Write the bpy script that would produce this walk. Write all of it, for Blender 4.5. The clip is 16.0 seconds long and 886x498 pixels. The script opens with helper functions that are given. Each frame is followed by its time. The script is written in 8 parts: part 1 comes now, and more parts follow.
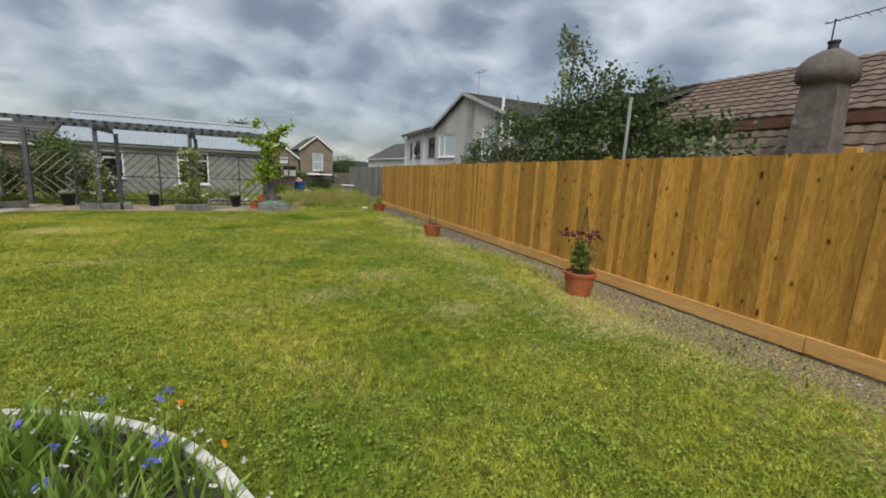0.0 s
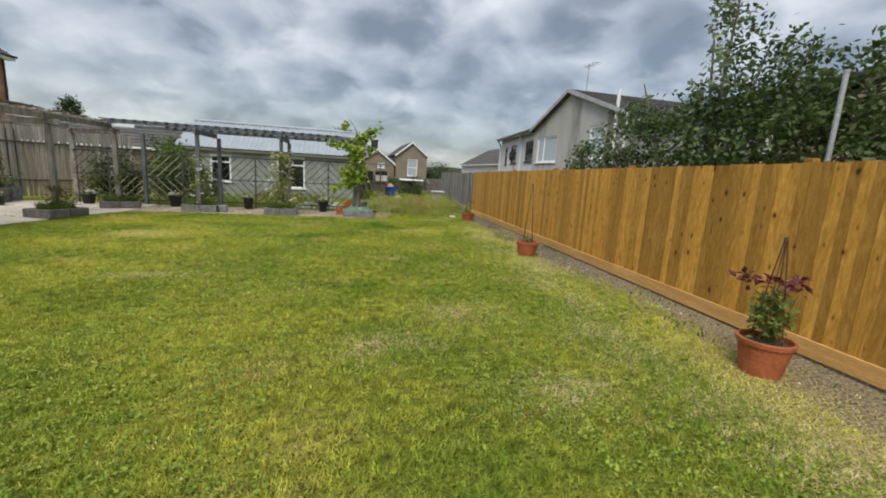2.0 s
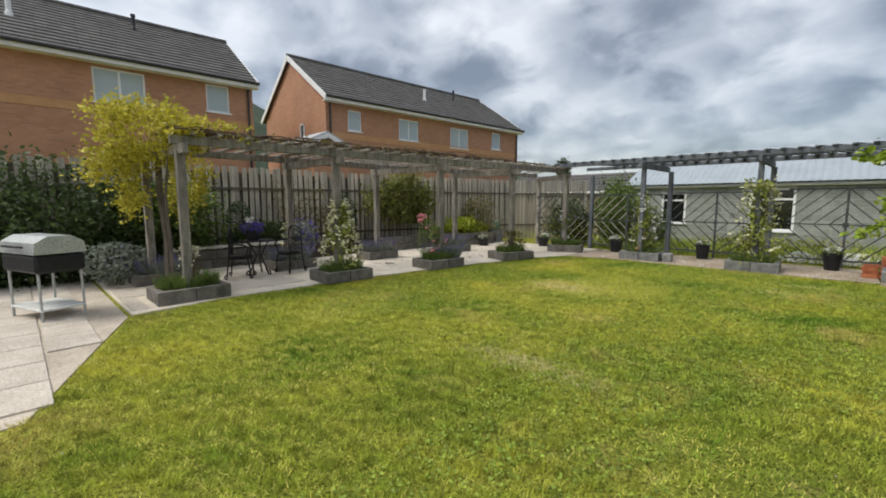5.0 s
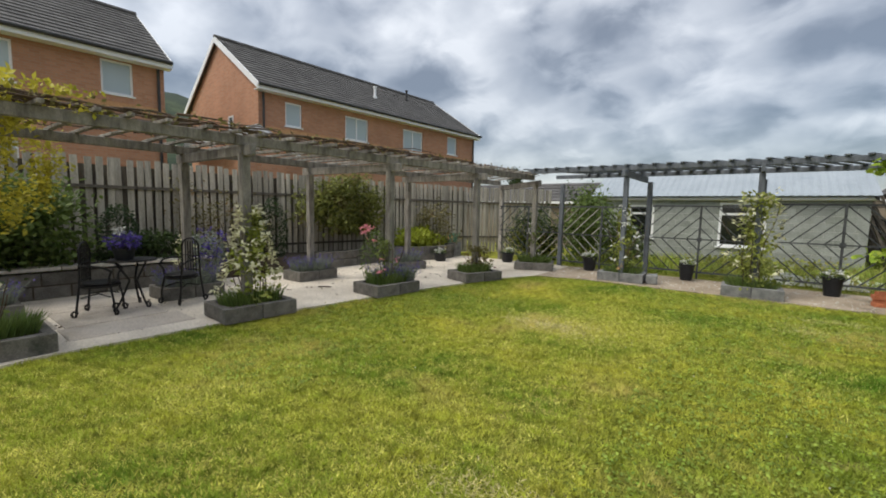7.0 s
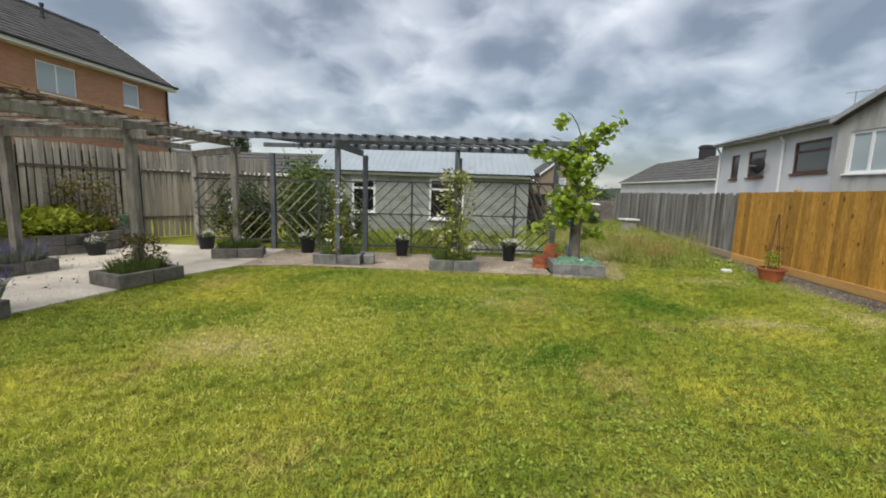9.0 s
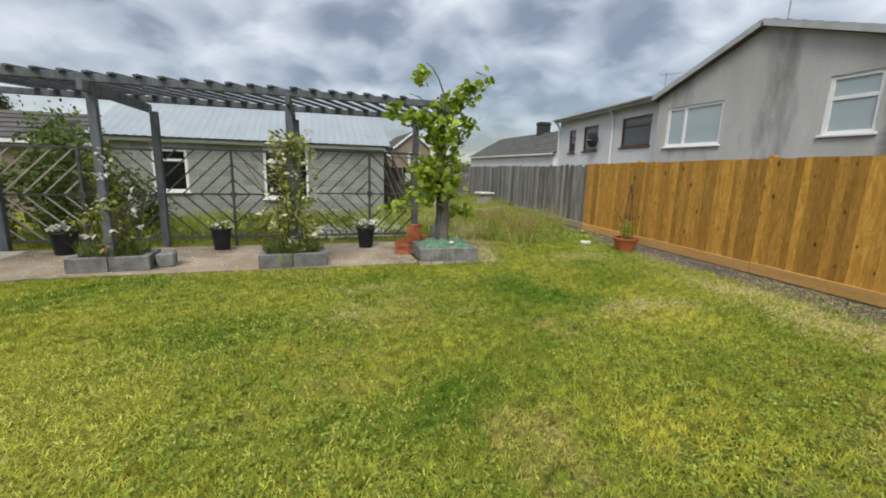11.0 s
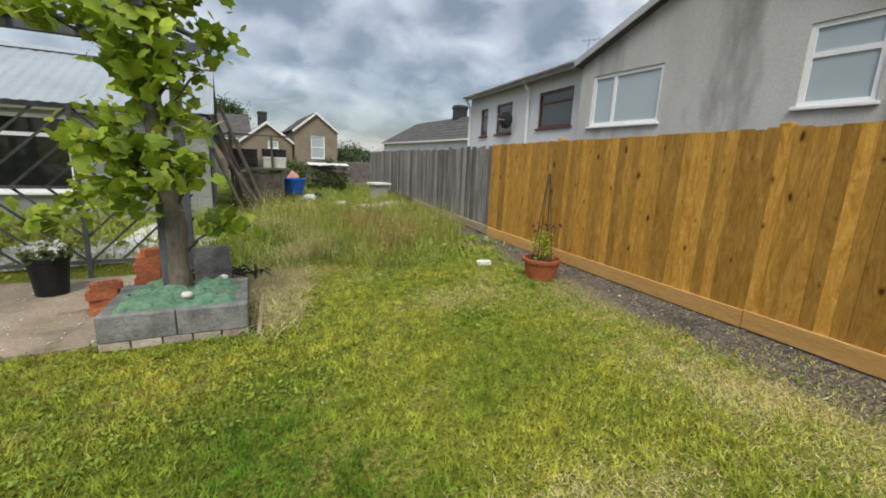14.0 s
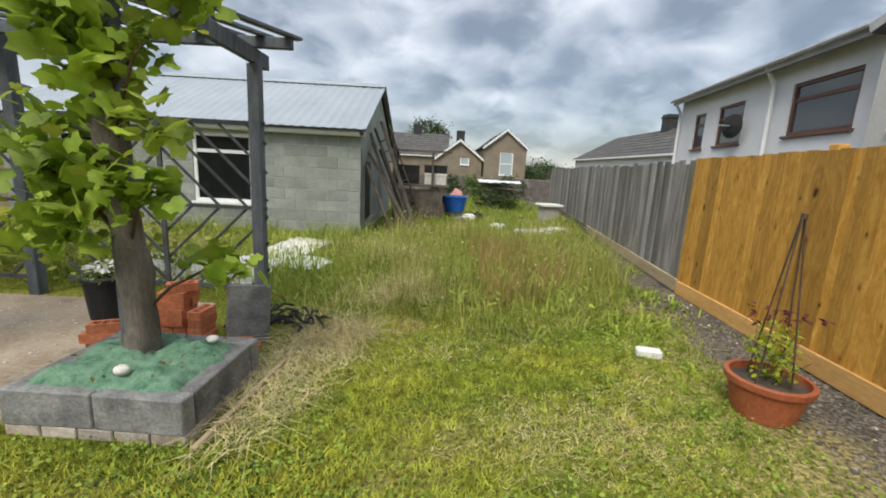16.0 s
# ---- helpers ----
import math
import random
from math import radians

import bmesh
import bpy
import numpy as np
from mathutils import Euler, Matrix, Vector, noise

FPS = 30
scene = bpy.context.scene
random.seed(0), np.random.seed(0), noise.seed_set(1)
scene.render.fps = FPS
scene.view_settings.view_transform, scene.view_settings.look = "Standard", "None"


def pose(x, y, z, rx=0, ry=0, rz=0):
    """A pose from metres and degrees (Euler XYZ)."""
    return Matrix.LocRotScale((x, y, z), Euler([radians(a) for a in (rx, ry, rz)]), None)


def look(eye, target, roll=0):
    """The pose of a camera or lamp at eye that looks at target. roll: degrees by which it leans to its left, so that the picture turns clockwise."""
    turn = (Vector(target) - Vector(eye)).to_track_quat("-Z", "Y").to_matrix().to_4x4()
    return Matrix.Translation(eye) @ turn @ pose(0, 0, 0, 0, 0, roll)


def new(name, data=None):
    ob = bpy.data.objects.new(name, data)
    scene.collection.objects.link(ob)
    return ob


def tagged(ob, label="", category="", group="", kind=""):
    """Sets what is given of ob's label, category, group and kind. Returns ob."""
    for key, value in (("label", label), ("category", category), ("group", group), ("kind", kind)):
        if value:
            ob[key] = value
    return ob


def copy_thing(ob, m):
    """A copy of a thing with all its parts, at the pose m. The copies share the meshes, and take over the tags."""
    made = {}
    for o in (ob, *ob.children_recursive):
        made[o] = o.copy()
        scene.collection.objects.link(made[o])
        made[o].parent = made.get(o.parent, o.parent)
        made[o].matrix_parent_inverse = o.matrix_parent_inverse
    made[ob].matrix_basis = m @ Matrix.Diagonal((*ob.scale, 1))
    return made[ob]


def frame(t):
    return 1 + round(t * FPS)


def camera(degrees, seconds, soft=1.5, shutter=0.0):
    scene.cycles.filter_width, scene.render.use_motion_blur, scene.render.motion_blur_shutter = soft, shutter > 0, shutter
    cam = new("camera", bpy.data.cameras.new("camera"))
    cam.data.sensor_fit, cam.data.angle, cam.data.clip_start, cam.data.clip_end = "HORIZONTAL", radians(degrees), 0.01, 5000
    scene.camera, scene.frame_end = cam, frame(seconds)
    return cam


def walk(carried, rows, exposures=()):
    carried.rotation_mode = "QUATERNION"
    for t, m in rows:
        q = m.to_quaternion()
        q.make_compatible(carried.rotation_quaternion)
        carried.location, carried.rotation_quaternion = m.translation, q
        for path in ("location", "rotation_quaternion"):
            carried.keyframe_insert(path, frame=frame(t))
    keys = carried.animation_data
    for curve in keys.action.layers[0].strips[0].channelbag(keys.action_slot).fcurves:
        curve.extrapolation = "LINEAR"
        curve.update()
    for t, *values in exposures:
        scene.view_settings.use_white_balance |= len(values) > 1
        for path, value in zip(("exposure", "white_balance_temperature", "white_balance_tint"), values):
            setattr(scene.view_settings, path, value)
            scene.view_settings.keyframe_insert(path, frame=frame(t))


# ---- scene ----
cam = camera(94.0, 16.0, soft=1.85)
PATH = [
    (0, (-2.212, 0.202, 1.607), (-1.319, 1.955, 1.245), 2.8),
    (0.5, (-2.134, 0.539, 1.603), (-1.248, 2.298, 1.254), 2.9),
    (1, (-1.954, 0.831, 1.595), (-1.117, 2.613, 1.246), 3.0),
    (1.5, (-1.73, 1.208, 1.56), (-1.03, 3.049, 1.213), 3.2),
    (2, (-1.599, 1.705, 1.601), (-1.112, 3.612, 1.246), 3.4),
    (2.5, (-1.412, 2.219, 1.541), (-1.183, 4.173, 1.18), 2.9),
    (3, (-1.395, 2.818, 1.516), (-1.44, 4.782, 1.14), 2.3),
    (3.5, (-1.368, 3.397, 1.52), (-1.62, 5.338, 1.11), 1.7),
    (4, (-1.502, 3.925, 1.504), (-2.078, 5.799, 1.113), 1.5),
    (4.5, (-1.815, 4.388, 1.5), (-2.86, 6.065, 1.191), 0.5),
    (4.7, (-1.918, 4.534, 1.508), (-3.114, 6.114, 1.239), 0.3),
    (5.22, (-2.279, 4.942, 1.513), (-3.755, 6.278, 1.315), -0.0),
    (5.75, (-2.686, 5.287, 1.52), (-4.234, 6.542, 1.355), 0.5),
    (6.28, (-3.059, 5.62, 1.529), (-4.539, 6.955, 1.367), 1.1),
    (6.8, (-3.319, 5.993, 1.539), (-4.608, 7.512, 1.357), 1.4),
    (7, (-3.427, 6.167, 1.548), (-4.63, 7.753, 1.36), 1.2),
    (7.5, (-3.556, 6.539, 1.553), (-4.479, 8.299, 1.332), 1.2),
    (8, (-3.49, 6.954, 1.592), (-4.086, 8.848, 1.352), 1.8),
    (8.5, (-3.442, 7.381, 1.577), (-3.735, 9.343, 1.322), 2.0),
    (8.7, (-3.34, 7.47, 1.608), (-3.545, 9.441, 1.341), 1.9),
    (9.22, (-3.332, 7.846, 1.61), (-3.32, 9.823, 1.309), 1.8),
    (9.75, (-3.424, 8.218, 1.596), (-3.291, 10.183, 1.247), 1.5),
    (10.28, (-3.452, 8.619, 1.567), (-3.196, 10.565, 1.182), 1.4),
    (10.8, (-3.254, 9.078, 1.528), (-2.774, 10.98, 1.14), 1.6),
    (11, (-3.128, 9.263, 1.527), (-2.533, 11.134, 1.149), 1.6),
    (11.5, (-2.766, 9.742, 1.47), (-1.892, 11.505, 1.11), 2.3),
    (12, (-2.347, 10.202, 1.466), (-1.329, 11.884, 1.096), 2.5),
    (12.5, (-1.925, 10.698, 1.455), (-0.868, 12.348, 1.053), 2.6),
    (13, (-1.446, 11.177, 1.448), (-0.409, 12.835, 1.029), 2.3),
    (13.5, (-1.007, 11.612, 1.446), (-0.024, 13.302, 1.023), 2.3),
    (14, (-0.612, 12.044, 1.433), (0.293, 13.778, 1.017), 2.4),
    (14.5, (-0.205, 12.452, 1.456), (0.593, 14.241, 1.053), 2.6),
    (15, (0.185, 12.862, 1.467), (0.821, 14.717, 1.076), 3.0),
    (15.5, (0.451, 13.331, 1.481), (0.855, 15.252, 1.1), 3.1),
    (16, (0.701, 13.584, 1.486), (0.74, 15.547, 1.105), 3.0),
]
walk(cam, [(t, look(eye, target, roll)) for t, eye, target, roll in PATH],
     exposures=[(0, -0.22), (1.5, -0.16), (3.5, -0.02), (11.0, -0.02), (13.5, -0.06), (14.5, 0.06), (16, 0.14)])


# ---- world and light ----
world = bpy.data.worlds.new("overcast_sky")
scene.world = world
world.use_nodes = True
wn, wl = world.node_tree.nodes, world.node_tree.links
wn.clear()


def wnode(kind, **inputs):
    n = wn.new(kind)
    for k, v in inputs.items():
        n.inputs[k.replace("_", " ")].default_value = v
    return n


def wmath(op, a, b=None, clamp=False):
    n = wn.new("ShaderNodeMath")
    n.operation, n.use_clamp = op, clamp
    for i, v in enumerate((a, b)):
        if v is None:
            continue
        if isinstance(v, (int, float)):
            n.inputs[i].default_value = v
        else:
            wl.new(v, n.inputs[i])
    return n.outputs[0]


SUN_UP, SUN_ROT = 52.0, 212.0
sky = wn.new("ShaderNodeTexSky")
sky.sky_type, sky.sun_disc = "NISHITA", False
sky.sun_elevation, sky.sun_rotation = radians(SUN_UP), radians(SUN_ROT)
tc = wn.new("ShaderNodeTexCoord")
sep = wn.new("ShaderNodeSeparateXYZ")
wl.new(tc.outputs["Generated"], sep.inputs[0])
up = wmath("MAXIMUM", sep.outputs[2], 0.0)
# one flat layer of cloud overhead: cells crowd together towards the horizon
low = wmath("ADD", up, 0.42)
comb = wn.new("ShaderNodeCombineXYZ")
wl.new(wmath("DIVIDE", sep.outputs[0], low), comb.inputs[0])
wl.new(wmath("DIVIDE", sep.outputs[1], low), comb.inputs[1])
comb.inputs[2].default_value = 3.7
big = wnode("ShaderNodeTexNoise", Scale=2.2, Detail=4.0, Roughness=0.5, Distortion=0.25)
wl.new(comb.outputs[0], big.inputs["Vector"])
fine = wnode("ShaderNodeTexNoise", Scale=6.2, Detail=6.0, Roughness=0.5, Distortion=0.35)
wl.new(comb.outputs[0], fine.inputs["Vector"])
# rounded billows on top of the two noises
vor = wn.new("ShaderNodeTexVoronoi")
vor.feature = "SMOOTH_F1"
vor.inputs["Scale"].default_value, vor.inputs["Smoothness"].default_value = 5.0, 0.6
warp = wn.new("ShaderNodeVectorMath")
warp.operation = "MULTIPLY_ADD"
wl.new(fine.outputs["Color"], warp.inputs[0])
warp.inputs[1].default_value = (0.22, 0.22, 0.0)
wl.new(comb.outputs[0], warp.inputs[2])
wl.new(warp.outputs[0], vor.inputs["Vector"])
puff = wmath("MULTIPLY", wmath("SUBTRACT", vor.outputs["Distance"], 0.42), 0.30)
mixv = wmath("ADD", wmath("ADD", wmath("MULTIPLY", big.outputs["Fac"], 0.62), wmath("MULTIPLY", fine.outputs["Fac"], 0.38)), puff)
ramp = wn.new("ShaderNodeValToRGB")
wl.new(mixv, ramp.inputs[0])
els = ramp.color_ramp.elements
els[0].position, els[0].color = 0.375, (0.193, 0.206, 0.228, 1)
els[1].position, els[1].color = 0.68, (0.84, 0.85, 0.86, 1)
for p, c in ((0.44, (0.27, 0.286, 0.312, 1)), (0.49, (0.39, 0.411, 0.442, 1)), (0.54, (0.49, 0.508, 0.535, 1)), (0.60, (0.62, 0.638, 0.66, 1))):
    e = els.new(p)
    e.color = c
# an overcast sky is about three times as bright overhead as at the horizon
grad = wmath("ADD", wmath("MULTIPLY", wmath("POWER", up, 1.6), 2.4), 0.84)
cl = wn.new("ShaderNodeMix")
cl.data_type, cl.blend_type = "RGBA", "MULTIPLY"
cl.inputs[0].default_value = 1.0
wl.new(ramp.outputs[0], cl.inputs[6])
wl.new(grad, cl.inputs[7])
bg_sky = wnode("ShaderNodeBackground", Strength=0.05)
wl.new(sky.outputs[0], bg_sky.inputs[0])
bg_cloud = wnode("ShaderNodeBackground", Strength=0.70)
wl.new(cl.outputs[2], bg_cloud.inputs[0])
both = wn.new("ShaderNodeAddShader")
wl.new(bg_sky.outputs[0], both.inputs[0])
wl.new(bg_cloud.outputs[0], both.inputs[1])
wout = wn.new("ShaderNodeOutputWorld")
wl.new(both.outputs[0], wout.inputs[0])

sun = new("sun", bpy.data.lights.new("sun", "SUN"))
sun.data.energy, sun.data.angle, sun.data.color = 2.8, radians(28), (1.0, 0.95, 0.84)
sun.matrix_world = look((0, 0, 30), Vector((0, 0, 30)) - Vector((
    math.cos(radians(SUN_UP)) * math.sin(radians(SUN_ROT)), math.cos(radians(SUN_UP)) * math.cos(radians(SUN_ROT)), math.sin(radians(SUN_UP)))))


# ---- materials ----
def surface(name, c1, c2, scale=3.0, stretch=(1, 1, 1), rough=0.8, bump=0.3, fine=40.0, vary=0.15, c3=None, c3_at=0.6,
            metal=0.0, island=False, c3_scale=1.0, dist=0.0, spec=0.3, trans=0.0, knots=None, c3_map=False, grain_to=(0.78, 1.2), streaks=()):
    """Two colours mixed by stretched noise, a third in patches, fine grain, bump, and a shade of its own for each piece."""
    m = bpy.data.materials.new(name)
    m.use_nodes = True
    nt = m.node_tree
    n, l = nt.nodes, nt.links
    b = n["Principled BSDF"]
    b.inputs["Roughness"].default_value, b.inputs["Metallic"].default_value = rough, metal
    b.inputs["Specular IOR Level"].default_value = spec
    geo = n.new("ShaderNodeNewGeometry")
    info = n.new("ShaderNodeObjectInfo")
    off = n.new("ShaderNodeVectorMath")
    off.operation = "SCALE"
    comb = n.new("ShaderNodeCombineXYZ")
    rnd = geo.outputs["Random Per Island"] if island else info.outputs["Random"]
    for i in range(3):
        l.new(rnd, comb.inputs[i])
    l.new(comb.outputs[0], off.inputs[0])
    off.inputs["Scale"].default_value = 17.0 if vary else 0.0
    add = n.new("ShaderNodeVectorMath")
    l.new(geo.outputs["Position"], add.inputs[0])
    l.new(off.outputs[0], add.inputs[1])
    mp = n.new("ShaderNodeMapping")
    mp.inputs["Scale"].default_value = stretch
    l.new((geo.outputs["Position"] if island else add.outputs[0]), mp.inputs[0])

    def noi(s, d, r=0.55, di=0.0, src=None):
        t = n.new("ShaderNodeTexNoise")
        t.inputs["Scale"].default_value, t.inputs["Detail"].default_value = s, d
        t.inputs["Roughness"].default_value, t.inputs["Distortion"].default_value = r, di
        l.new(src or mp.outputs[0], t.inputs["Vector"])
        return t.outputs["Fac"]

    def ramp(f, a, z):
        t = n.new("ShaderNodeMapRange")
        t.inputs["From Min"].default_value, t.inputs["From Max"].default_value = a, z
        l.new(f, t.inputs[0])
        return t.outputs[0]

    def mix(f, a, z, mode="MIX"):
        t = n.new("ShaderNodeMix")
        t.data_type, t.blend_type = "RGBA", mode
        for i, v in ((0, f), (6, a), (7, z)):
            if isinstance(v, (tuple, float, int)):
                t.inputs[i].default_value = (*v, 1) if isinstance(v, tuple) else v
            else:
                l.new(v, t.inputs[i])
        return t.outputs[2]

    base = noi(scale, 5.0, 0.6, dist)
    col = mix(ramp(base, 0.32, 0.68), c1, c2)
    if c3:
        col = mix(ramp(noi(scale * 0.37 * c3_scale, 4.0, 0.6, 0.0, None if c3_map else geo.outputs["Position"]), c3_at, c3_at + 0.13), col, c3)
    if knots:
        sx = n.new("ShaderNodeSeparateXYZ")
        l.new(geo.outputs["Position"], sx.inputs[0])
        cy = n.new("ShaderNodeCombineXYZ")
        for k, (i, f) in enumerate(((1, 4.4), (2, 2.3))):
            mm = n.new("ShaderNodeMath")
            mm.operation = "MULTIPLY"
            mm.inputs[1].default_value = f
            l.new(sx.outputs[i], mm.inputs[0])
            l.new(mm.outputs[0], cy.inputs[k])
        vo = n.new("ShaderNodeTexVoronoi")
        vo.voronoi_dimensions = "2D"
        vo.inputs["Scale"].default_value = 1.0
        bend = n.new("ShaderNodeTexNoise")      # ragged, uneven knots
        bend.inputs["Scale"].default_value, bend.inputs["Detail"].default_value = 7.0, 3.0
        l.new(geo.outputs["Position"], bend.inputs["Vector"])
        sh_ = n.new("ShaderNodeVectorMath")
        sh_.operation = "MULTIPLY_ADD"
        sh_.inputs[1].default_value = (0.16, 0.22, 0)
        l.new(bend.outputs["Color"], sh_.inputs[0])
        l.new(cy.outputs[0], sh_.inputs[2])
        l.new(sh_.outputs[0], vo.inputs["Vector"])
        # each knot has a size of its own, and many cells have none
        sc = n.new("ShaderNodeSeparateColor")
        l.new(vo.outputs["Color"], sc.inputs[0])
        size = n.new("ShaderNodeMapRange")
        size.inputs["From Min"].default_value, size.inputs["To Min"].default_value, size.inputs["To Max"].default_value = 0.25, 0.0, 0.085
        l.new(sc.outputs[0], size.inputs[0])
        gap_ = n.new("ShaderNodeMath")
        gap_.operation = "SUBTRACT"
        l.new(size.outputs[0], gap_.inputs[0])
        l.new(vo.outputs["Distance"], gap_.inputs[1])
        col = mix(ramp(gap_.outputs[0], -0.06, 0.01), col, tuple(0.3 * a + 0.7 * b for a, b in zip(knots, c1)))
        col = mix(ramp(gap_.outputs[0], 0.0, 0.03), col, knots)
    for at_y, half, how, tone in streaks:      # damp run-off streaks on a wall that faces along x
        sy = n.new("ShaderNodeSeparateXYZ")
        l.new(geo.outputs["Position"], sy.inputs[0])
        off_ = n.new("ShaderNodeMath")
        off_.operation = "SUBTRACT"
        off_.inputs[1].default_value = at_y
        l.new(sy.outputs[1], off_.inputs[0])
        ab = n.new("ShaderNodeMath")
        ab.operation = "ABSOLUTE"
        l.new(off_.outputs[0], ab.inputs[0])
        wob = n.new("ShaderNodeMath")
        wob.operation = "MULTIPLY_ADD"
        wob.inputs[1].default_value, wob.inputs[2].default_value = half * 1.6, -half * 0.8
        l.new(noi(3.0, 4.0, 0.65, 0.4, geo.outputs["Position"]), wob.inputs[0])
        tot = n.new("ShaderNodeMath")
        l.new(ab.outputs[0], tot.inputs[0])
        l.new(wob.outputs[0], tot.inputs[1])
        f = n.new("ShaderNodeMapRange")
        f.inputs["From Min"].default_value, f.inputs["From Max"].default_value = half * 0.3, half * 1.1
        f.inputs["To Min"].default_value, f.inputs["To Max"].default_value = how, 0.0
        l.new(tot.outputs[0], f.inputs[0])
        col = mix(f.outputs[0], col, tone)
    grain = noi(fine, 3.0)
    g = n.new("ShaderNodeMapRange")
    g.inputs["From Min"].default_value, g.inputs["From Max"].default_value = 0.3, 0.7
    g.inputs["To Min"].default_value, g.inputs["To Max"].default_value = grain_to
    l.new(grain, g.inputs[0])
    col = mix(1.0, col, g.outputs[0], "MULTIPLY")
    if vary:
        hv = n.new("ShaderNodeMapRange")
        hv.inputs["To Min"].default_value, hv.inputs["To Max"].default_value = 1 - vary, 1 + vary
        l.new(rnd, hv.inputs[0])
        col = mix(1.0, col, hv.outputs[0], "MULTIPLY")
    l.new(col, b.inputs["Base Color"])
    if bump:
        bp = n.new("ShaderNodeBump")
        bp.inputs["Strength"].default_value, bp.inputs["Distance"].default_value = bump, 0.01
        l.new(grain, bp.inputs["Height"])
        l.new(bp.outputs[0], b.inputs["Normal"])
    if trans:
        tr = n.new("ShaderNodeBsdfTranslucent")
        l.new(col, tr.inputs[0])
        ms = n.new("ShaderNodeMixShader")
        ms.inputs[0].default_value = trans
        l.new(b.outputs[0], ms.inputs[1])
        l.new(tr.outputs[0], ms.inputs[2])
        l.new(ms.outputs[0], n["Material Output"].inputs[0])
    return m


def leafy(name, c1, c2, c3=None, scale=1.5, vary=0.3, at=0.58):
    return surface(name, c1, c2, scale, rough=0.55, bump=0, fine=9, vary=vary, c3=c3, c3_at=at, island=True, trans=0.35)


M_FENCE = surface("new_softwood", (0.345, 0.165, 0.022), (0.54, 0.298, 0.063), 2.4, (4.0, 4.0, 0.9), 0.62, 0.2, 26, 0.31, (0.62, 0.35, 0.085), 0.60, dist=2.4, c3_scale=2.6, c3_map=True, knots=(0.07, 0.026, 0.008), grain_to=(0.86, 1.12))
M_GRAVELBOARD = surface("gravel_board_wood", (0.50, 0.28, 0.085), (0.62, 0.37, 0.14), 2.5, (1, 0.4, 6), 0.65, 0.25, 30, 0.1)
M_DULLBOARD = surface("dull_gravel_board", (0.30, 0.235, 0.145), (0.42, 0.34, 0.225), 2.5, (1, 0.4, 6), 0.8, 0.3, 30, 0.1)
M_OLDFENCE = surface("weathered_grey_board", (0.115, 0.108, 0.10), (0.30, 0.29, 0.275), 2.2, (6, 6, 0.5), 0.85, 0.5, 30, 0.42, (0.16, 0.13, 0.10), 0.56, c3_map=True)
# dark brown for the rails, and for shade painted behind the fence gaps
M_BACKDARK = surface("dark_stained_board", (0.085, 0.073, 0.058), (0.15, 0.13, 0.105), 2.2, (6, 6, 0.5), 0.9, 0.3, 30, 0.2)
M_BACKFENCE = surface("silvered_board", (0.31, 0.28, 0.225), (0.53, 0.48, 0.395), 2.2, (6, 6, 0.5), 0.85, 0.4, 30, 0.25)
M_PERGOLA = surface("weathered_pergola_wood", (0.145, 0.132, 0.115), (0.34, 0.315, 0.275), 3, (4, 4, 1.0), 0.85, 0.45, 34, 0.2)
M_PERGOLA_BLUE = surface("bluegrey_pergola_wood", (0.085, 0.095, 0.11), (0.17, 0.185, 0.205), 3, (4, 4, 1.0), 0.8, 0.4, 34, 0.2)
M_BLOCK = surface("concrete_block", (0.125, 0.125, 0.125), (0.27, 0.27, 0.26), 6, rough=0.95, bump=0.6, fine=60, vary=0.14, c3=(0.10, 0.105, 0.09), c3_at=0.6, spec=0.1)
M_BLOCK_DARK = surface("damp_concrete_block", (0.115, 0.108, 0.095), (0.215, 0.20, 0.178), 6, rough=0.95, bump=0.6, fine=60, vary=0.14, c3=(0.07, 0.075, 0.06), c3_at=0.58, spec=0.1)
M_SHEDBLOCK = surface("shed_block", (0.235, 0.252, 0.23), (0.335, 0.352, 0.33), 2.5, rough=0.95, bump=0.5, fine=60, vary=0.12, c3=(0.26, 0.28, 0.25), spec=0.1)
M_MORTAR = surface("mortar", (0.38, 0.39, 0.365), (0.47, 0.47, 0.445), 8, rough=0.95, bump=0.4, vary=0)
M_CONC = surface("patio_concrete", (0.38, 0.325, 0.26), (0.54, 0.47, 0.39), 1.4, rough=0.92, bump=0.4, fine=45, vary=0, c3=(0.23, 0.20, 0.16), c3_at=0.54, spec=0.15)
M_SLAB = surface("dirty_tan_concrete", (0.27, 0.215, 0.155), (0.43, 0.36, 0.28), 1.8, rough=0.95, bump=0.6, fine=30, vary=0, c3=(0.135, 0.115, 0.085), c3_at=0.54, c3_scale=2.2, spec=0.1, grain_to=(0.8, 1.15))
M_PATIO = surface("pale_worn_concrete", (0.53, 0.47, 0.385), (0.70, 0.63, 0.53), 1.4, rough=0.92, bump=0.4, fine=45, vary=0, c3=(0.40, 0.345, 0.275), c3_at=0.58, spec=0.15)
M_FLAG = surface("flagstone", (0.42, 0.37, 0.31), (0.56, 0.50, 0.43), 2.2, rough=0.9, bump=0.4, fine=45, vary=0.1, c3=(0.30, 0.27, 0.23), spec=0.15)
M_COPING = surface("coping_stone", (0.50, 0.465, 0.41), (0.64, 0.60, 0.54), 3, rough=0.9, bump=0.4, vary=0.1)
M_SOIL = surface("soil", (0.05, 0.04, 0.03), (0.10, 0.08, 0.06), 9, rough=1, bump=0.9, vary=0)
M_TERRA = surface("terracotta_plastic", (0.31, 0.085, 0.036), (0.41, 0.13, 0.06), 4, rough=0.55, bump=0.1, vary=0.08)
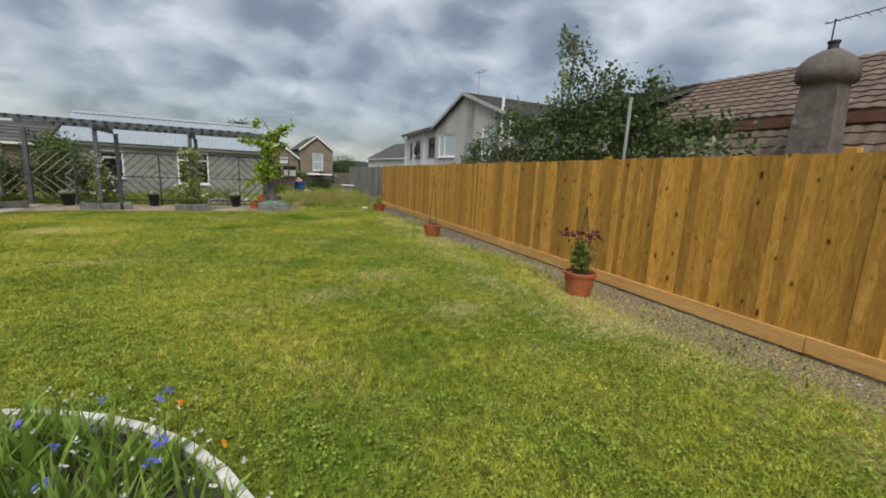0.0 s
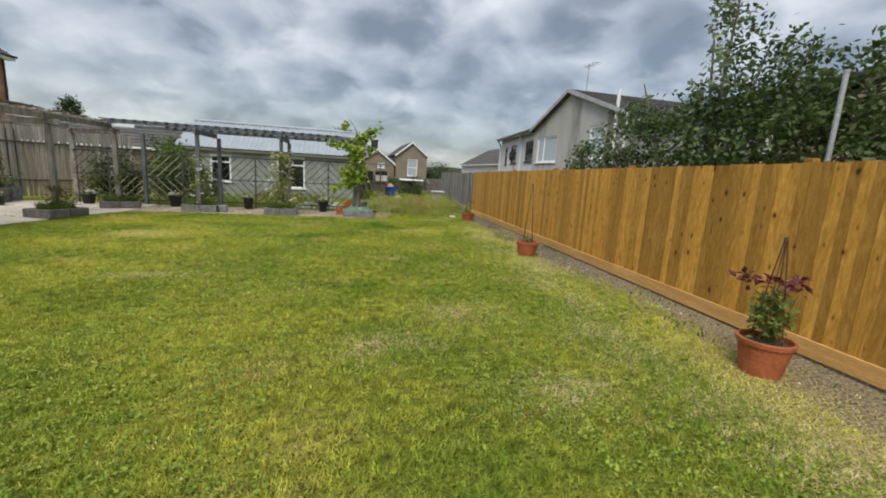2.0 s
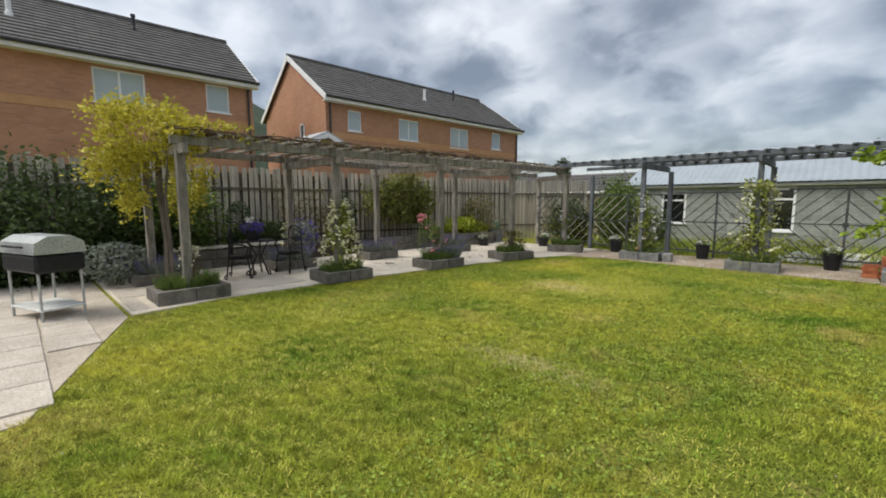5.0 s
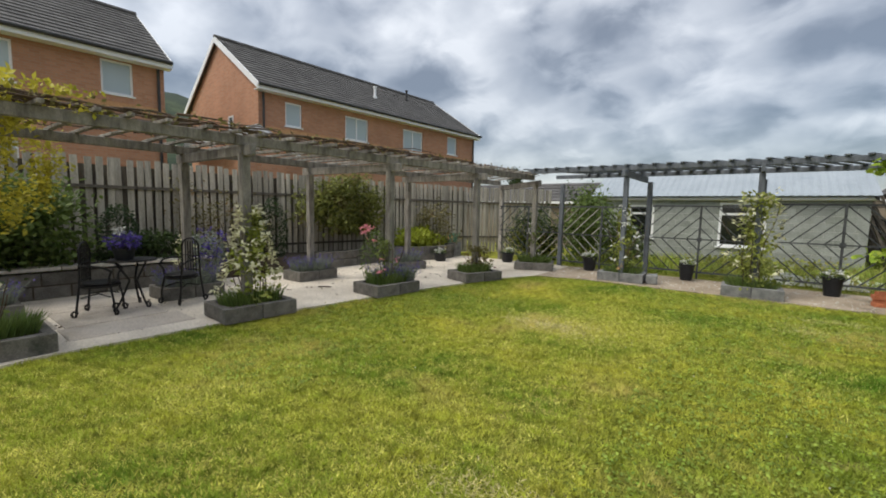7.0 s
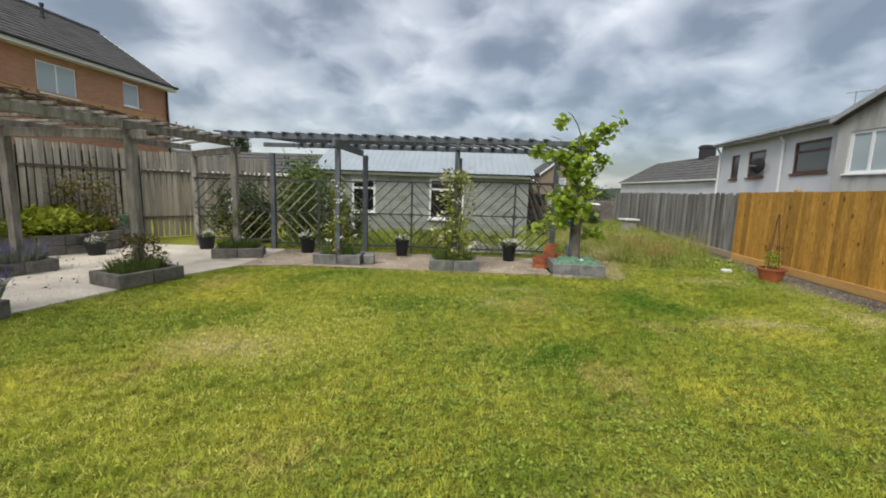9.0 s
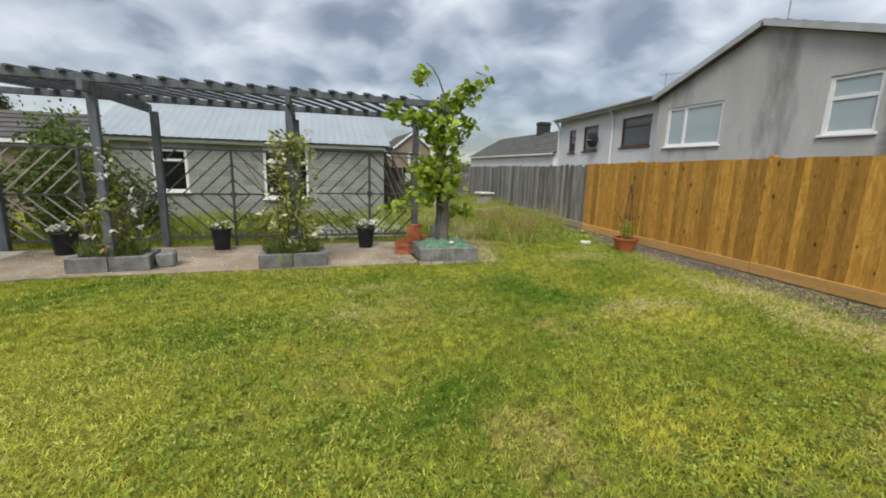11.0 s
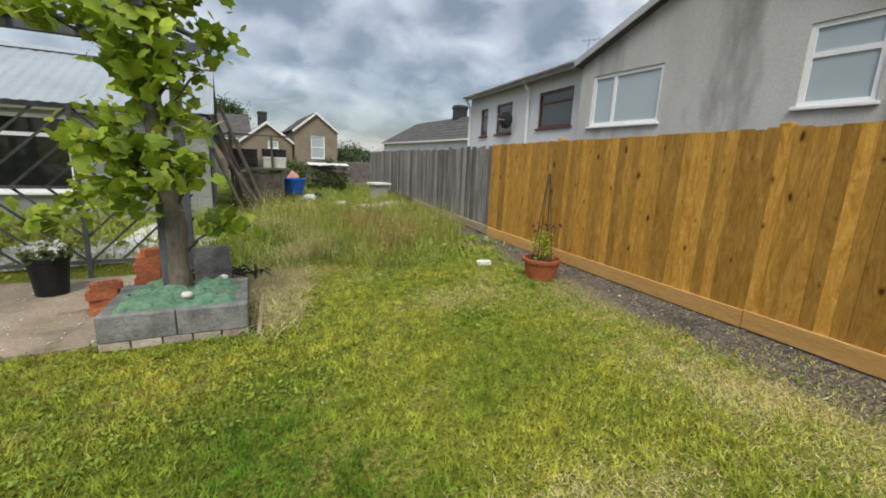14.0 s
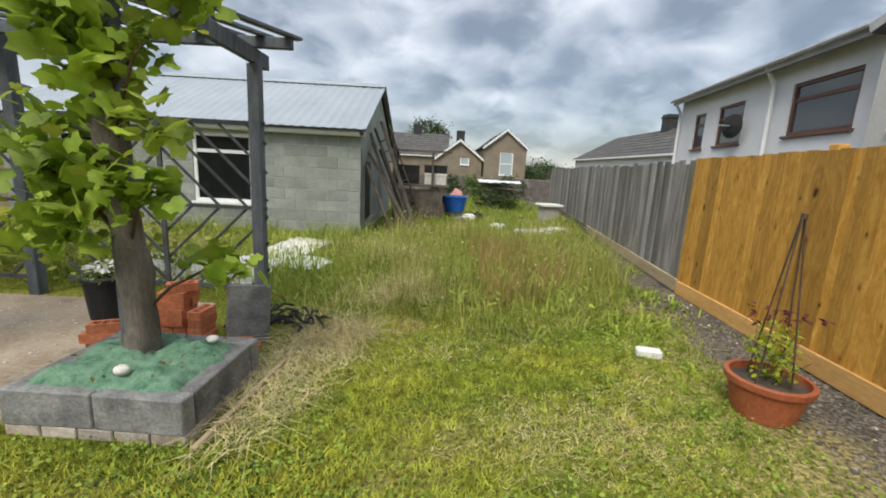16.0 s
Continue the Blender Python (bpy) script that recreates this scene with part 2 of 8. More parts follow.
M_BLACKPOT = surface("black_plastic", (0.012, 0.013, 0.015), (0.022, 0.023, 0.026), 5, rough=0.45, bump=0.05, vary=0.1)
M_IRON = surface("black_wrought_iron", (0.012, 0.012, 0.013), (0.03, 0.028, 0.027), 9, rough=0.5, bump=0.2, metal=0.4, vary=0.1)
M_TRELLIS = surface("grey_lattice_wood", (0.045, 0.048, 0.05), (0.10, 0.105, 0.108), 6, rough=0.8, bump=0.3, vary=0.2)
M_TRELLIS_PALE = surface("bleached_lattice_wood", (0.28, 0.265, 0.24), (0.40, 0.38, 0.345), 6, rough=0.8, bump=0.3, vary=0.15)
M_REDBRICK = surface("red_clay_brick", (0.42, 0.13, 0.06), (0.54, 0.20, 0.10), 7, rough=0.9, bump=0.4, vary=0.15)
M_RENDER = surface("grey_render", (0.42, 0.42, 0.40), (0.56, 0.56, 0.54), 1.0, (1, 1, 0.3), 0.95, 0.35, 70, 0, (0.27, 0.265, 0.25), 0.57, spec=0.1, c3_scale=2.2, c3_map=True, grain_to=(0.86, 1.1),
                   streaks=((14.32, 0.22, 0.75, (0.16, 0.155, 0.145)), (13.66, 0.30, 0.55, (0.22, 0.215, 0.20)), (16.35, 0.10, 0.35, (0.24, 0.235, 0.22))))
M_RENDER_WHITE = surface("pale_render", (0.66, 0.67, 0.68), (0.77, 0.78, 0.79), 0.8, (1, 1, 0.4), 0.9, 0.25, 70, 0, (0.5, 0.5, 0.5), 0.62, spec=0.1, grain_to=(0.93, 1.05))
M_RENDER_TAN = surface("tan_pebbledash", (0.21, 0.172, 0.13), (0.29, 0.24, 0.185), 1.2, rough=0.95, bump=0.5, fine=60, vary=0, spec=0.1)
M_BARGE = surface("weathered_grey_barge", (0.34, 0.35, 0.36), (0.46, 0.47, 0.48), 3, rough=0.6, bump=0.1, vary=0.05, grain_to=(0.92, 1.06))
M_UPVC = surface("white_upvc", (0.76, 0.77, 0.78), (0.84, 0.85, 0.85), 3, rough=0.35, bump=0, vary=0.03, grain_to=(0.95, 1.03))
M_BROWNFRAME = surface("brown_stained_frame", (0.11, 0.055, 0.04), (0.17, 0.085, 0.06), 5, rough=0.5, bump=0.1, vary=0.1)
M_SLATE = surface("grey_roof_tile", (0.075, 0.072, 0.07), (0.125, 0.12, 0.115), 2.2, rough=0.8, bump=0.3, vary=0.12, island=True)
M_PANTILE = surface("brown_pantile", (0.13, 0.092, 0.072), (0.20, 0.15, 0.12), 2.2, rough=0.85, bump=0.4, vary=0.15, island=True, c3=(0.26, 0.22, 0.19))
M_SHEETROOF = surface("corrugated_steel", (0.27, 0.31, 0.345), (0.34, 0.38, 0.415), 0.8, rough=0.45, bump=0.05, vary=0, spec=0.5)
# dark trim colour, also used on sheets that stand for indoor shade
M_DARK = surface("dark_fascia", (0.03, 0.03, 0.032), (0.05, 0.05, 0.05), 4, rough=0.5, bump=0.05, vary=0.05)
M_STONEGREY = surface("lichened_stone", (0.11, 0.095, 0.085), (0.19, 0.165, 0.15), 4, rough=0.95, bump=0.6, vary=0, c3=(0.30, 0.28, 0.26))
M_GALV = surface("galvanised_pole", (0.38, 0.40, 0.40), (0.48, 0.50, 0.50), 6, rough=0.45, bump=0.05, metal=0.5, vary=0)
M_BARK = surface("bark", (0.10, 0.085, 0.07), (0.19, 0.165, 0.14), 8, (1, 1, 0.3), 0.95, 0.7, 60, 0.1)
M_NET = surface("green_netting", (0.055, 0.145, 0.085), (0.19, 0.32, 0.215), 14, rough=0.8, bump=0.8, fine=120, vary=0)
M_BLUE = surface("blue_plastic", (0.02, 0.12, 0.50), (0.03, 0.17, 0.60), 4, rough=0.4, bump=0, vary=0)
M_SHEET = surface("white_sheet", (0.60, 0.61, 0.58), (0.74, 0.74, 0.70), 3, rough=0.6, bump=0.4, vary=0.05)
M_RUBBER = surface("black_rubber", (0.015, 0.015, 0.016), (0.035, 0.035, 0.035), 8, rough=0.8, bump=0.3, vary=0.1)
M_OLDWOOD = surface("scrap_timber", (0.085, 0.072, 0.06), (0.19, 0.165, 0.135), 4, rough=0.9, bump=0.4, vary=0.3)
M_STEM = surface("green_stem", (0.07, 0.11, 0.03), (0.12, 0.17, 0.05), 8, rough=0.7, bump=0.2, vary=0.1)
M_CANE = surface("dark_cane", (0.07, 0.045, 0.03), (0.12, 0.08, 0.05), 8, rough=0.7, bump=0.2, vary=0.1)
M_PALE_EDGE = surface("pale_edging", (0.55, 0.53, 0.48), (0.68, 0.66, 0.60), 5, rough=0.8, bump=0.3, vary=0.1)
M_FOOTING = surface("dirty_footing_brick", (0.30, 0.235, 0.19), (0.50, 0.455, 0.395), 7, rough=0.95, bump=0.5, fine=50, vary=0.22, c3=(0.17, 0.15, 0.12), c3_at=0.58)
M_REDRAG = surface("pink_bundle", (0.45, 0.20, 0.17), (0.60, 0.32, 0.27), 7, rough=0.9, bump=0.4, vary=0)

L_GRASS = surface("lawn_blade", (0.135, 0.255, 0.026), (0.575, 0.54, 0.085), 0.62, rough=0.6, bump=0, fine=11, vary=0.2, c3=(0.56, 0.47, 0.15), c3_at=0.56, island=True, trans=0.3, c3_scale=3.2, grain_to=(0.46, 1.5), spec=0.15)
L_CLOVER = leafy("clover_leaf", (0.18, 0.28, 0.036), (0.34, 0.41, 0.065), None, 2, 0.4)
L_WILD = leafy("wildflower_leaf", (0.17, 0.27, 0.04), (0.27, 0.37, 0.08), None, 4, 0.35)
L_DRYLAWN = leafy("dry_lawn_blade", (0.60, 0.60, 0.10), (0.77, 0.71, 0.20), None, 1.2, 0.3)
L_HAY = leafy("bleached_hay", (0.55, 0.47, 0.22), (0.74, 0.65, 0.37), None, 3, 0.3)
L_RUSSET = leafy("russet_seed_grass", (0.34, 0.24, 0.09), (0.46, 0.32, 0.13), None, 3, 0.3)
L_HONEY = leafy("honeysuckle_leaf", (0.14, 0.16, 0.04), (0.28, 0.29, 0.075), (0.30, 0.20, 0.09), 4, 0.4)
L_ROSE = leafy("rose_leaf", (0.22, 0.26, 0.045), (0.36, 0.39, 0.09), (0.34, 0.20, 0.10), 4, 0.35)
L_TALLGREEN = leafy("long_green_grass", (0.19, 0.275, 0.034), (0.38, 0.45, 0.075), None, 2.2, 0.4)
L_TALL = leafy("tall_grass", (0.25, 0.30, 0.055), (0.42, 0.42, 0.11), (0.60, 0.48, 0.20), 1.6, 0.4, 0.54)
L_STRAW = leafy("dry_straw", (0.50, 0.40, 0.18), (0.62, 0.52, 0.26), None, 2, 0.25)
L_VINE = leafy("vine_leaf", (0.17, 0.27, 0.025), (0.37, 0.48, 0.05), (0.52, 0.60, 0.12), 5, 0.4, 0.57)
L_TREE = leafy("tree_leaf", (0.05, 0.085, 0.025), (0.12, 0.17, 0.055), (0.36, 0.42, 0.27), 2.2, 0.4, 0.58)
L_SHRUB = leafy("shrub_leaf", (0.04, 0.07, 0.02), (0.09, 0.13, 0.04), None, 3, 0.4)
L_GOLD = leafy("golden_leaf", (0.42, 0.38, 0.03), (0.58, 0.52, 0.08), (0.28, 0.30, 0.03), 3, 0.3)
L_LIME = leafy("lime_leaf", (0.30, 0.36, 0.03), (0.44, 0.48, 0.06), None, 4, 0.3)
L_CLIMB = leafy("climber_leaf", (0.12, 0.17, 0.035), (0.22, 0.27, 0.07), (0.30, 0.33, 0.12), 4, 0.35)
L_LAV = leafy("lavender_foliage", (0.16, 0.19, 0.15), (0.24, 0.27, 0.22), (0.21, 0.20, 0.30), 6, 0.3)
L_HERB = leafy("herb_leaf", (0.11, 0.17, 0.04), (0.19, 0.25, 0.07), None, 5, 0.3)
L_RUST = leafy("brown_climber_leaf", (0.13, 0.12, 0.04), (0.22, 0.19, 0.07), (0.27, 0.15, 0.07), 5, 0.35)
L_WHITE = leafy("white_petal", (0.72, 0.72, 0.66), (0.82, 0.82, 0.76), None, 5, 0.1)
L_CREAM = leafy("cream_petal", (0.62, 0.60, 0.38), (0.74, 0.72, 0.50), None, 5, 0.15)
L_PURPLE = leafy("purple_petal", (0.09, 0.06, 0.30), (0.16, 0.12, 0.42), None, 5, 0.2)
L_CORNBLUE = leafy("cornflower_petal", (0.10, 0.13, 0.62), (0.22, 0.26, 0.76), None, 5, 0.2)
L_ORANGE = leafy("orange_petal", (0.75, 0.20, 0.02), (0.85, 0.42, 0.03), None, 5, 0.2)
L_PINK = leafy("pink_petal", (0.72, 0.22, 0.26), (0.82, 0.36, 0.38), None, 5, 0.15)
L_MAROON = leafy("maroon_petal", (0.085, 0.014, 0.022), (0.17, 0.042, 0.05), None, 5, 0.2)
L_PINE = leafy("conifer", (0.03, 0.055, 0.02), (0.06, 0.09, 0.035), None, 4, 0.3)
L_HILL = surface("wooded_hill", (0.022, 0.036, 0.024), (0.042, 0.060, 0.034), 0.05, rough=1, bump=0, fine=0.3, vary=0, c3=(0.065, 0.085, 0.045), c3_at=0.56)


def brickwork(name):
    m = bpy.data.materials.new(name)
    m.use_nodes = True
    n, l = m.node_tree.nodes, m.node_tree.links
    b = n["Principled BSDF"]
    b.inputs["Roughness"].default_value = 0.9
    geo, sp, cb, br = (n.new("ShaderNode" + k) for k in ("NewGeometry", "SeparateXYZ", "CombineXYZ", "TexBrick"))
    l.new(geo.outputs["Position"], sp.inputs[0])
    ad = n.new("ShaderNodeMath")
    l.new(sp.outputs[0], ad.inputs[0])
    l.new(sp.outputs[1], ad.inputs[1])
    l.new(ad.outputs[0], cb.inputs[0])
    l.new(sp.outputs[2], cb.inputs[1])
    l.new(cb.outputs[0], br.inputs[0])
    br.inputs["Color1"].default_value, br.inputs["Color2"].default_value = (0.385, 0.185, 0.105, 1), (0.465, 0.235, 0.14, 1)
    br.inputs["Mortar"].default_value, br.inputs["Scale"].default_value = (0.36, 0.25, 0.18, 1), 1.0
    br.inputs["Brick Width"].default_value, br.inputs["Row Height"].default_value, br.inputs["Mortar Size"].default_value = 0.225, 0.075, 0.006
    no = n.new("ShaderNodeTexNoise")
    no.inputs["Scale"].default_value, no.inputs["Detail"].default_value = 0.8, 6
    mr = n.new("ShaderNodeMapRange")
    mr.inputs["To Min"].default_value, mr.inputs["To Max"].default_value = 0.72, 1.25
    l.new(geo.outputs["Position"], no.inputs["Vector"])
    l.new(no.outputs["Fac"], mr.inputs[0])
    mx = n.new("ShaderNodeMix")
    mx.data_type, mx.blend_type = "RGBA", "MULTIPLY"
    mx.inputs[0].default_value = 1
    l.new(br.outputs["Color"], mx.inputs[6])
    l.new(mr.outputs[0], mx.inputs[7])
    l.new(mx.outputs[2], b.inputs["Base Color"])
    return m


M_BRICKWALL = brickwork("orange_brickwork")
M_BRICKBAND = surface("buff_brick_band", (0.46, 0.25, 0.12), (0.54, 0.31, 0.16), 3, rough=0.9, bump=0.3, vary=0)


def glassy(name, tint=(0.02, 0.025, 0.03), rough=0.04, spec=0.6):
    m = bpy.data.materials.new(name)
    m.use_nodes = True
    b = m.node_tree.nodes["Principled BSDF"]
    b.inputs["Base Color"].default_value, b.inputs["Roughness"].default_value = (*tint, 1), rough
    b.inputs["Specular IOR Level"].default_value = spec
    return m


M_GLASS = glassy("window_glass", (0.05, 0.06, 0.065))
# pale blue tint holds net curtains and a painted sky reflection
M_NETSKYGLASS = glassy("curtained_glass", (0.40, 0.47, 0.50), 0.05)
M_DARKGLASS = glassy("dark_shed_glass", (0.012, 0.014, 0.014), 0.06)


def ground_material():
    """Lawn soil and moss, worn straw patches, and a bare gravelly strip along the fence."""
    m = bpy.data.materials.new("lawn_ground")
    m.use_nodes = True
    n, l = m.node_tree.nodes, m.node_tree.links
    b = n["Principled BSDF"]
    b.inputs["Roughness"].default_value = 1.0
    b.inputs["Specular IOR Level"].default_value = 0.1
    geo = n.new("ShaderNodeNewGeometry")

    def noi(s, d=5.0, r=0.6):
        t = n.new("ShaderNodeTexNoise")
        t.inputs["Scale"].default_value, t.inputs["Detail"].default_value, t.inputs["Roughness"].default_value = s, d, r
        l.new(geo.outputs["Position"], t.inputs["Vector"])
        return t.outputs["Fac"]

    def rng(f, a, z, c=0.0, d=1.0):
        t = n.new("ShaderNodeMapRange")
        for k, v in zip(("From Min", "From Max", "To Min", "To Max"), (a, z, c, d)):
            t.inputs[k].default_value = v
        l.new(f, t.inputs[0])
        return t.outputs[0]

    def mix(f, a, z, mode="MIX"):
        t = n.new("ShaderNodeMix")
        t.data_type, t.blend_type = "RGBA", mode
        for i, v in ((0, f), (6, a), (7, z)):
            if isinstance(v, (tuple, float, int)):
                t.inputs[i].default_value = (*v, 1) if isinstance(v, tuple) else v
            else:
                l.new(v, t.inputs[i])
        return t.outputs[2]

    def mth(op, a, c):
        t = n.new("ShaderNodeMath")
        t.operation = op
        for i, v in enumerate((a, c)):
            if isinstance(v, (int, float)):
                t.inputs[i].default_value = v
            else:
                l.new(v, t.inputs[i])
        return t.outputs[0]

    col = mix(rng(noi(0.55), 0.35, 0.65), (0.105, 0.145, 0.020), (0.23, 0.24, 0.036))
    col = mix(rng(noi(0.9, 6), 0.56, 0.68), col, (0.33, 0.27, 0.10))
    sp = n.new("ShaderNodeSeparateXYZ")
    l.new(geo.outputs["Position"], sp.inputs[0])
    # drier, yellower turf towards the patio
    col = mix(rng(mth("ADD", sp.outputs[0], mth("MULTIPLY", mth("SUBTRACT", noi(0.7), 0.5), 5.0)), -8.0, -1.5, 0.8, 0.0), col, (0.34, 0.345, 0.055))
    line = mth("ADD", mth("MULTIPLY", sp.outputs[1], FENCE_K), FENCE_X0)
    gap = mth("ADD", mth("SUBTRACT", line, sp.outputs[0]), mth("MULTIPLY", mth("SUBTRACT", noi(1.1, 4), 0.5), 1.5))
    dirt = mix(rng(noi(18, 6, 0.7), 0.4, 0.62), (0.125, 0.103, 0.079), (0.23, 0.195, 0.155))
    dirt = mix(rng(noi(2.2, 4), 0.5, 0.62), dirt, (0.10, 0.09, 0.075))
    dirt = mix(rng(mth("ADD", sp.outputs[1], mth("MULTIPLY", noi(0.6), 3.0)), 8.0, 13.0, 0.75, 0.0), dirt, (0.34, 0.275, 0.165))
    col = mix(rng(gap, 0.9, 1.9, 0.85, 0.0), col, (0.42, 0.35, 0.15))
    col = mix(rng(gap, 0.55, 1.05, 1.0, 0.0), col, dirt)
    col = mix(1.0, col, rng(noi(34, 4, 0.6), 0.36, 0.66, 0.28, 1.5), "MULTIPLY")
    l.new(col, b.inputs["Base Color"])
    bp = n.new("ShaderNodeBump")
    bp.inputs["Strength"].default_value, bp.inputs["Distance"].default_value = 0.8, 0.03
    l.new(noi(30, 5, 0.7), bp.inputs["Height"])
    l.new(bp.outputs[0], b.inputs["Normal"])
    return m


# the fence follows x = FENCE_X0 + FENCE_K * y
FENCE_K = 0.073
FENCE_X0 = 4.0 - FENCE_K * 18.9
FENCE_TURN = -math.degrees(math.atan(FENCE_K))
M_GROUND = ground_material()


# ---- building helpers ----
def part(name, bm, material, parent=None, label="", smooth=False):
    me = bpy.data.meshes.new(name)
    bm.normal_update()
    bm.to_mesh(me)
    bm.free()
    if smooth:
        for p in me.polygons:
            p.use_smooth = True
    me.materials.append(material)
    ob = new(name, me)
    if parent:
        ob.parent = parent
    return tagged(ob, label)


def thing(name, label, category, at=None, group="", kind=""):
    ob = new(name)
    ob.empty_display_size = 0.1
    if at is not None:
        ob.matrix_basis = at if isinstance(at, Matrix) else pose(*at)
    return tagged(ob, label, category, group, kind)


def box(bm, x0, x1, y0, y1, z0, z1, m=None, bevel=0.0):
    r = bmesh.ops.create_cube(bm, size=1.0, matrix=Matrix.Translation(((x0 + x1) / 2, (y0 + y1) / 2, (z0 + z1) / 2)) @ Matrix.Diagonal((x1 - x0, y1 - y0, z1 - z0, 1)))
    vs = r["verts"]
    if bevel:
        es = list({e for v in vs for e in v.link_edges})
        r2 = bmesh.ops.bevel(bm, geom=es, offset=bevel, segments=1, affect="EDGES")
        vs = list({v for f in r2["faces"] for v in f.verts} | {v for v in vs if v.is_valid})
    if m is not None:
        bmesh.ops.transform(bm, matrix=m, verts=[v for v in vs if v.is_valid])
    return bm


def boxes(*items, bevel=0.0):
    bm = bmesh.new()
    for it in items:
        box(bm, *it, bevel=bevel)
    return bm


def rod(bm, a, b, r, r2=None, seg=6):
    a, b = Vector(a), Vector(b)
    d = b - a
    m = Matrix.Translation((a + b) / 2) @ d.to_track_quat("Z", "Y").to_matrix().to_4x4()
    bmesh.ops.create_cone(bm, cap_ends=True, segments=seg, radius1=r, radius2=r if r2 is None else r2, depth=d.length, matrix=m)
    return bm


def rods(pts, r, r2=None, seg=6, bm=None):
    bm = bm or bmesh.new()
    k = len(pts) - 1
    for i in range(k):
        ra = r if r2 is None else r + (r2 - r) * i / k
        rb = r if r2 is None else r + (r2 - r) * (i + 1) / k
        rod(bm, pts[i], pts[i + 1], ra, rb, seg)
    return bm


def tube(pts, r0, r1, seg=12, rough=0.0):
    """One continuous tapering stem through the points, with an uneven skin when asked."""
    bm = bmesh.new()
    rings = []
    for i, p in enumerate(pts):
        r = r0 + (r1 - r0) * i / (len(pts) - 1)
        ring = []
        for k in range(seg):
            a = 2 * math.pi * k / seg
            q = r * (1 + rough * noise.noise((math.cos(a) * 2.2, math.sin(a) * 2.2, p[2] * 4.0)))
            ring.append(bm.verts.new((p[0] + q * math.cos(a), p[1] + q * math.sin(a), p[2])))
        rings.append(ring)
    for a, b in zip(rings, rings[1:]):
        for k in range(seg):
            bm.faces.new((a[k], a[(k + 1) % seg], b[(k + 1) % seg], b[k]))
    bm.faces.new(rings[0][::-1])
    bm.faces.new(rings[-1])
    return bm


def prism(pts, depth_from, depth_to, axis="x"):
    """A closed outline, swept along an axis. pts are (y, z), (x, z) or (x, y)."""
    bm = bmesh.new()

    def put(u, v, w):
        return {"x": (w, u, v), "y": (u, w, v), "z": (u, v, w)}[axis]
    a = [bm.verts.new(put(u, v, depth_from)) for u, v in pts]
    b = [bm.verts.new(put(u, v, depth_to)) for u, v in pts]
    bm.faces.new(a)
    bm.faces.new(b[::-1])
    for i in range(len(pts)):
        j = (i + 1) % len(pts)
        bm.faces.new((a[j], a[i], b[i], b[j]))
    bmesh.ops.recalc_face_normals(bm, faces=bm.faces)
    return bm


def lathe(profile, seg=20):
    bm = bmesh.new()
    rings = [[bm.verts.new((r * math.cos(2 * math.pi * i / seg), r * math.sin(2 * math.pi * i / seg), z)) for i in range(seg)] for r, z in profile]
    for a, b in zip(rings, rings[1:]):
        for i in range(seg):
            j = (i + 1) % seg
            bm.faces.new((a[i], a[j], b[j], b[i]))
    bm.faces.new(rings[0][::-1])
    bm.faces.new(rings[-1])
    return bm


def cloud_mesh(name, verts, faces_per, material, parent=None, label=""):
    """verts: (n, k, 3) points of n equal pieces; faces_per: the faces of one piece."""
    n, k, _ = verts.shape
    me = bpy.data.meshes.new(name)
    base = (np.arange(n) * k)[:, None]
    loops, starts, totals = [], [], []
    per = sum(len(f) for f in faces_per)
    allf = np.concatenate([np.array(f) for f in faces_per])[None, :] + base
    cnt = np.array([len(f) for f in faces_per])
    st = np.concatenate([[0], np.cumsum(cnt)[:-1]])
    starts = (st[None, :] + (np.arange(n) * per)[:, None]).ravel()
    me.vertices.add(n * k)
    me.vertices.foreach_set("co", verts.astype(np.float32).ravel())
    me.loops.add(n * per)
    me.loops.foreach_set("vertex_index", allf.astype(np.int32).ravel())
    me.polygons.add(n * len(faces_per))
    me.polygons.foreach_set("loop_start", starts.astype(np.int32))
    me.update(calc_edges=True)
    me.materials.append(material)
    ob = new(name, me)
    if parent:
        ob.parent = parent
    return tagged(ob, label)


RNG = np.random.default_rng(7)


def frames_from(n, flat=0.0):
    """n random turned frames; flat pulls the leaf normals towards up."""
    nz = RNG.normal(size=(n, 3))
    nz[:, 2] = np.abs(nz[:, 2]) + flat
    nz /= np.linalg.norm(nz, axis=1)[:, None]
    t = RNG.normal(size=(n, 3))
    t -= (t * nz).sum(1)[:, None] * nz
    t /= np.linalg.norm(t, axis=1)[:, None]
    return t, np.cross(nz, t), nz


LEAF = np.array([(0, 0, 0), (0.5, 0.28, 0.06), (1, 0, -0.05), (0.5, -0.28, 0.06)])
LEAF_F = [(0, 1, 2), (0, 2, 3)]
# a five-lobed leaf: distance from its middle by angle, folded a little along the midrib
_rim = ((0, 0.60), (24, 0.43), (52, 0.55), (82, 0.43), (112, 0.51), (150, 0.40), (178, 0.16), (210, 0.40), (248, 0.51), (278, 0.43), (308, 0.55), (336, 0.43))
LOBED = np.array([(0.42, 0, 0.07)] + [(0.42 + r * math.cos(radians(a)), r * math.sin(radians(a)), 0.03 - 0.22 * r * r + 0.05 * abs(math.sin(radians(a)))) for a, r in _rim])
LOBED_F = [(0, k + 1, (k + 1) % 12 + 1) for k in range(12)]


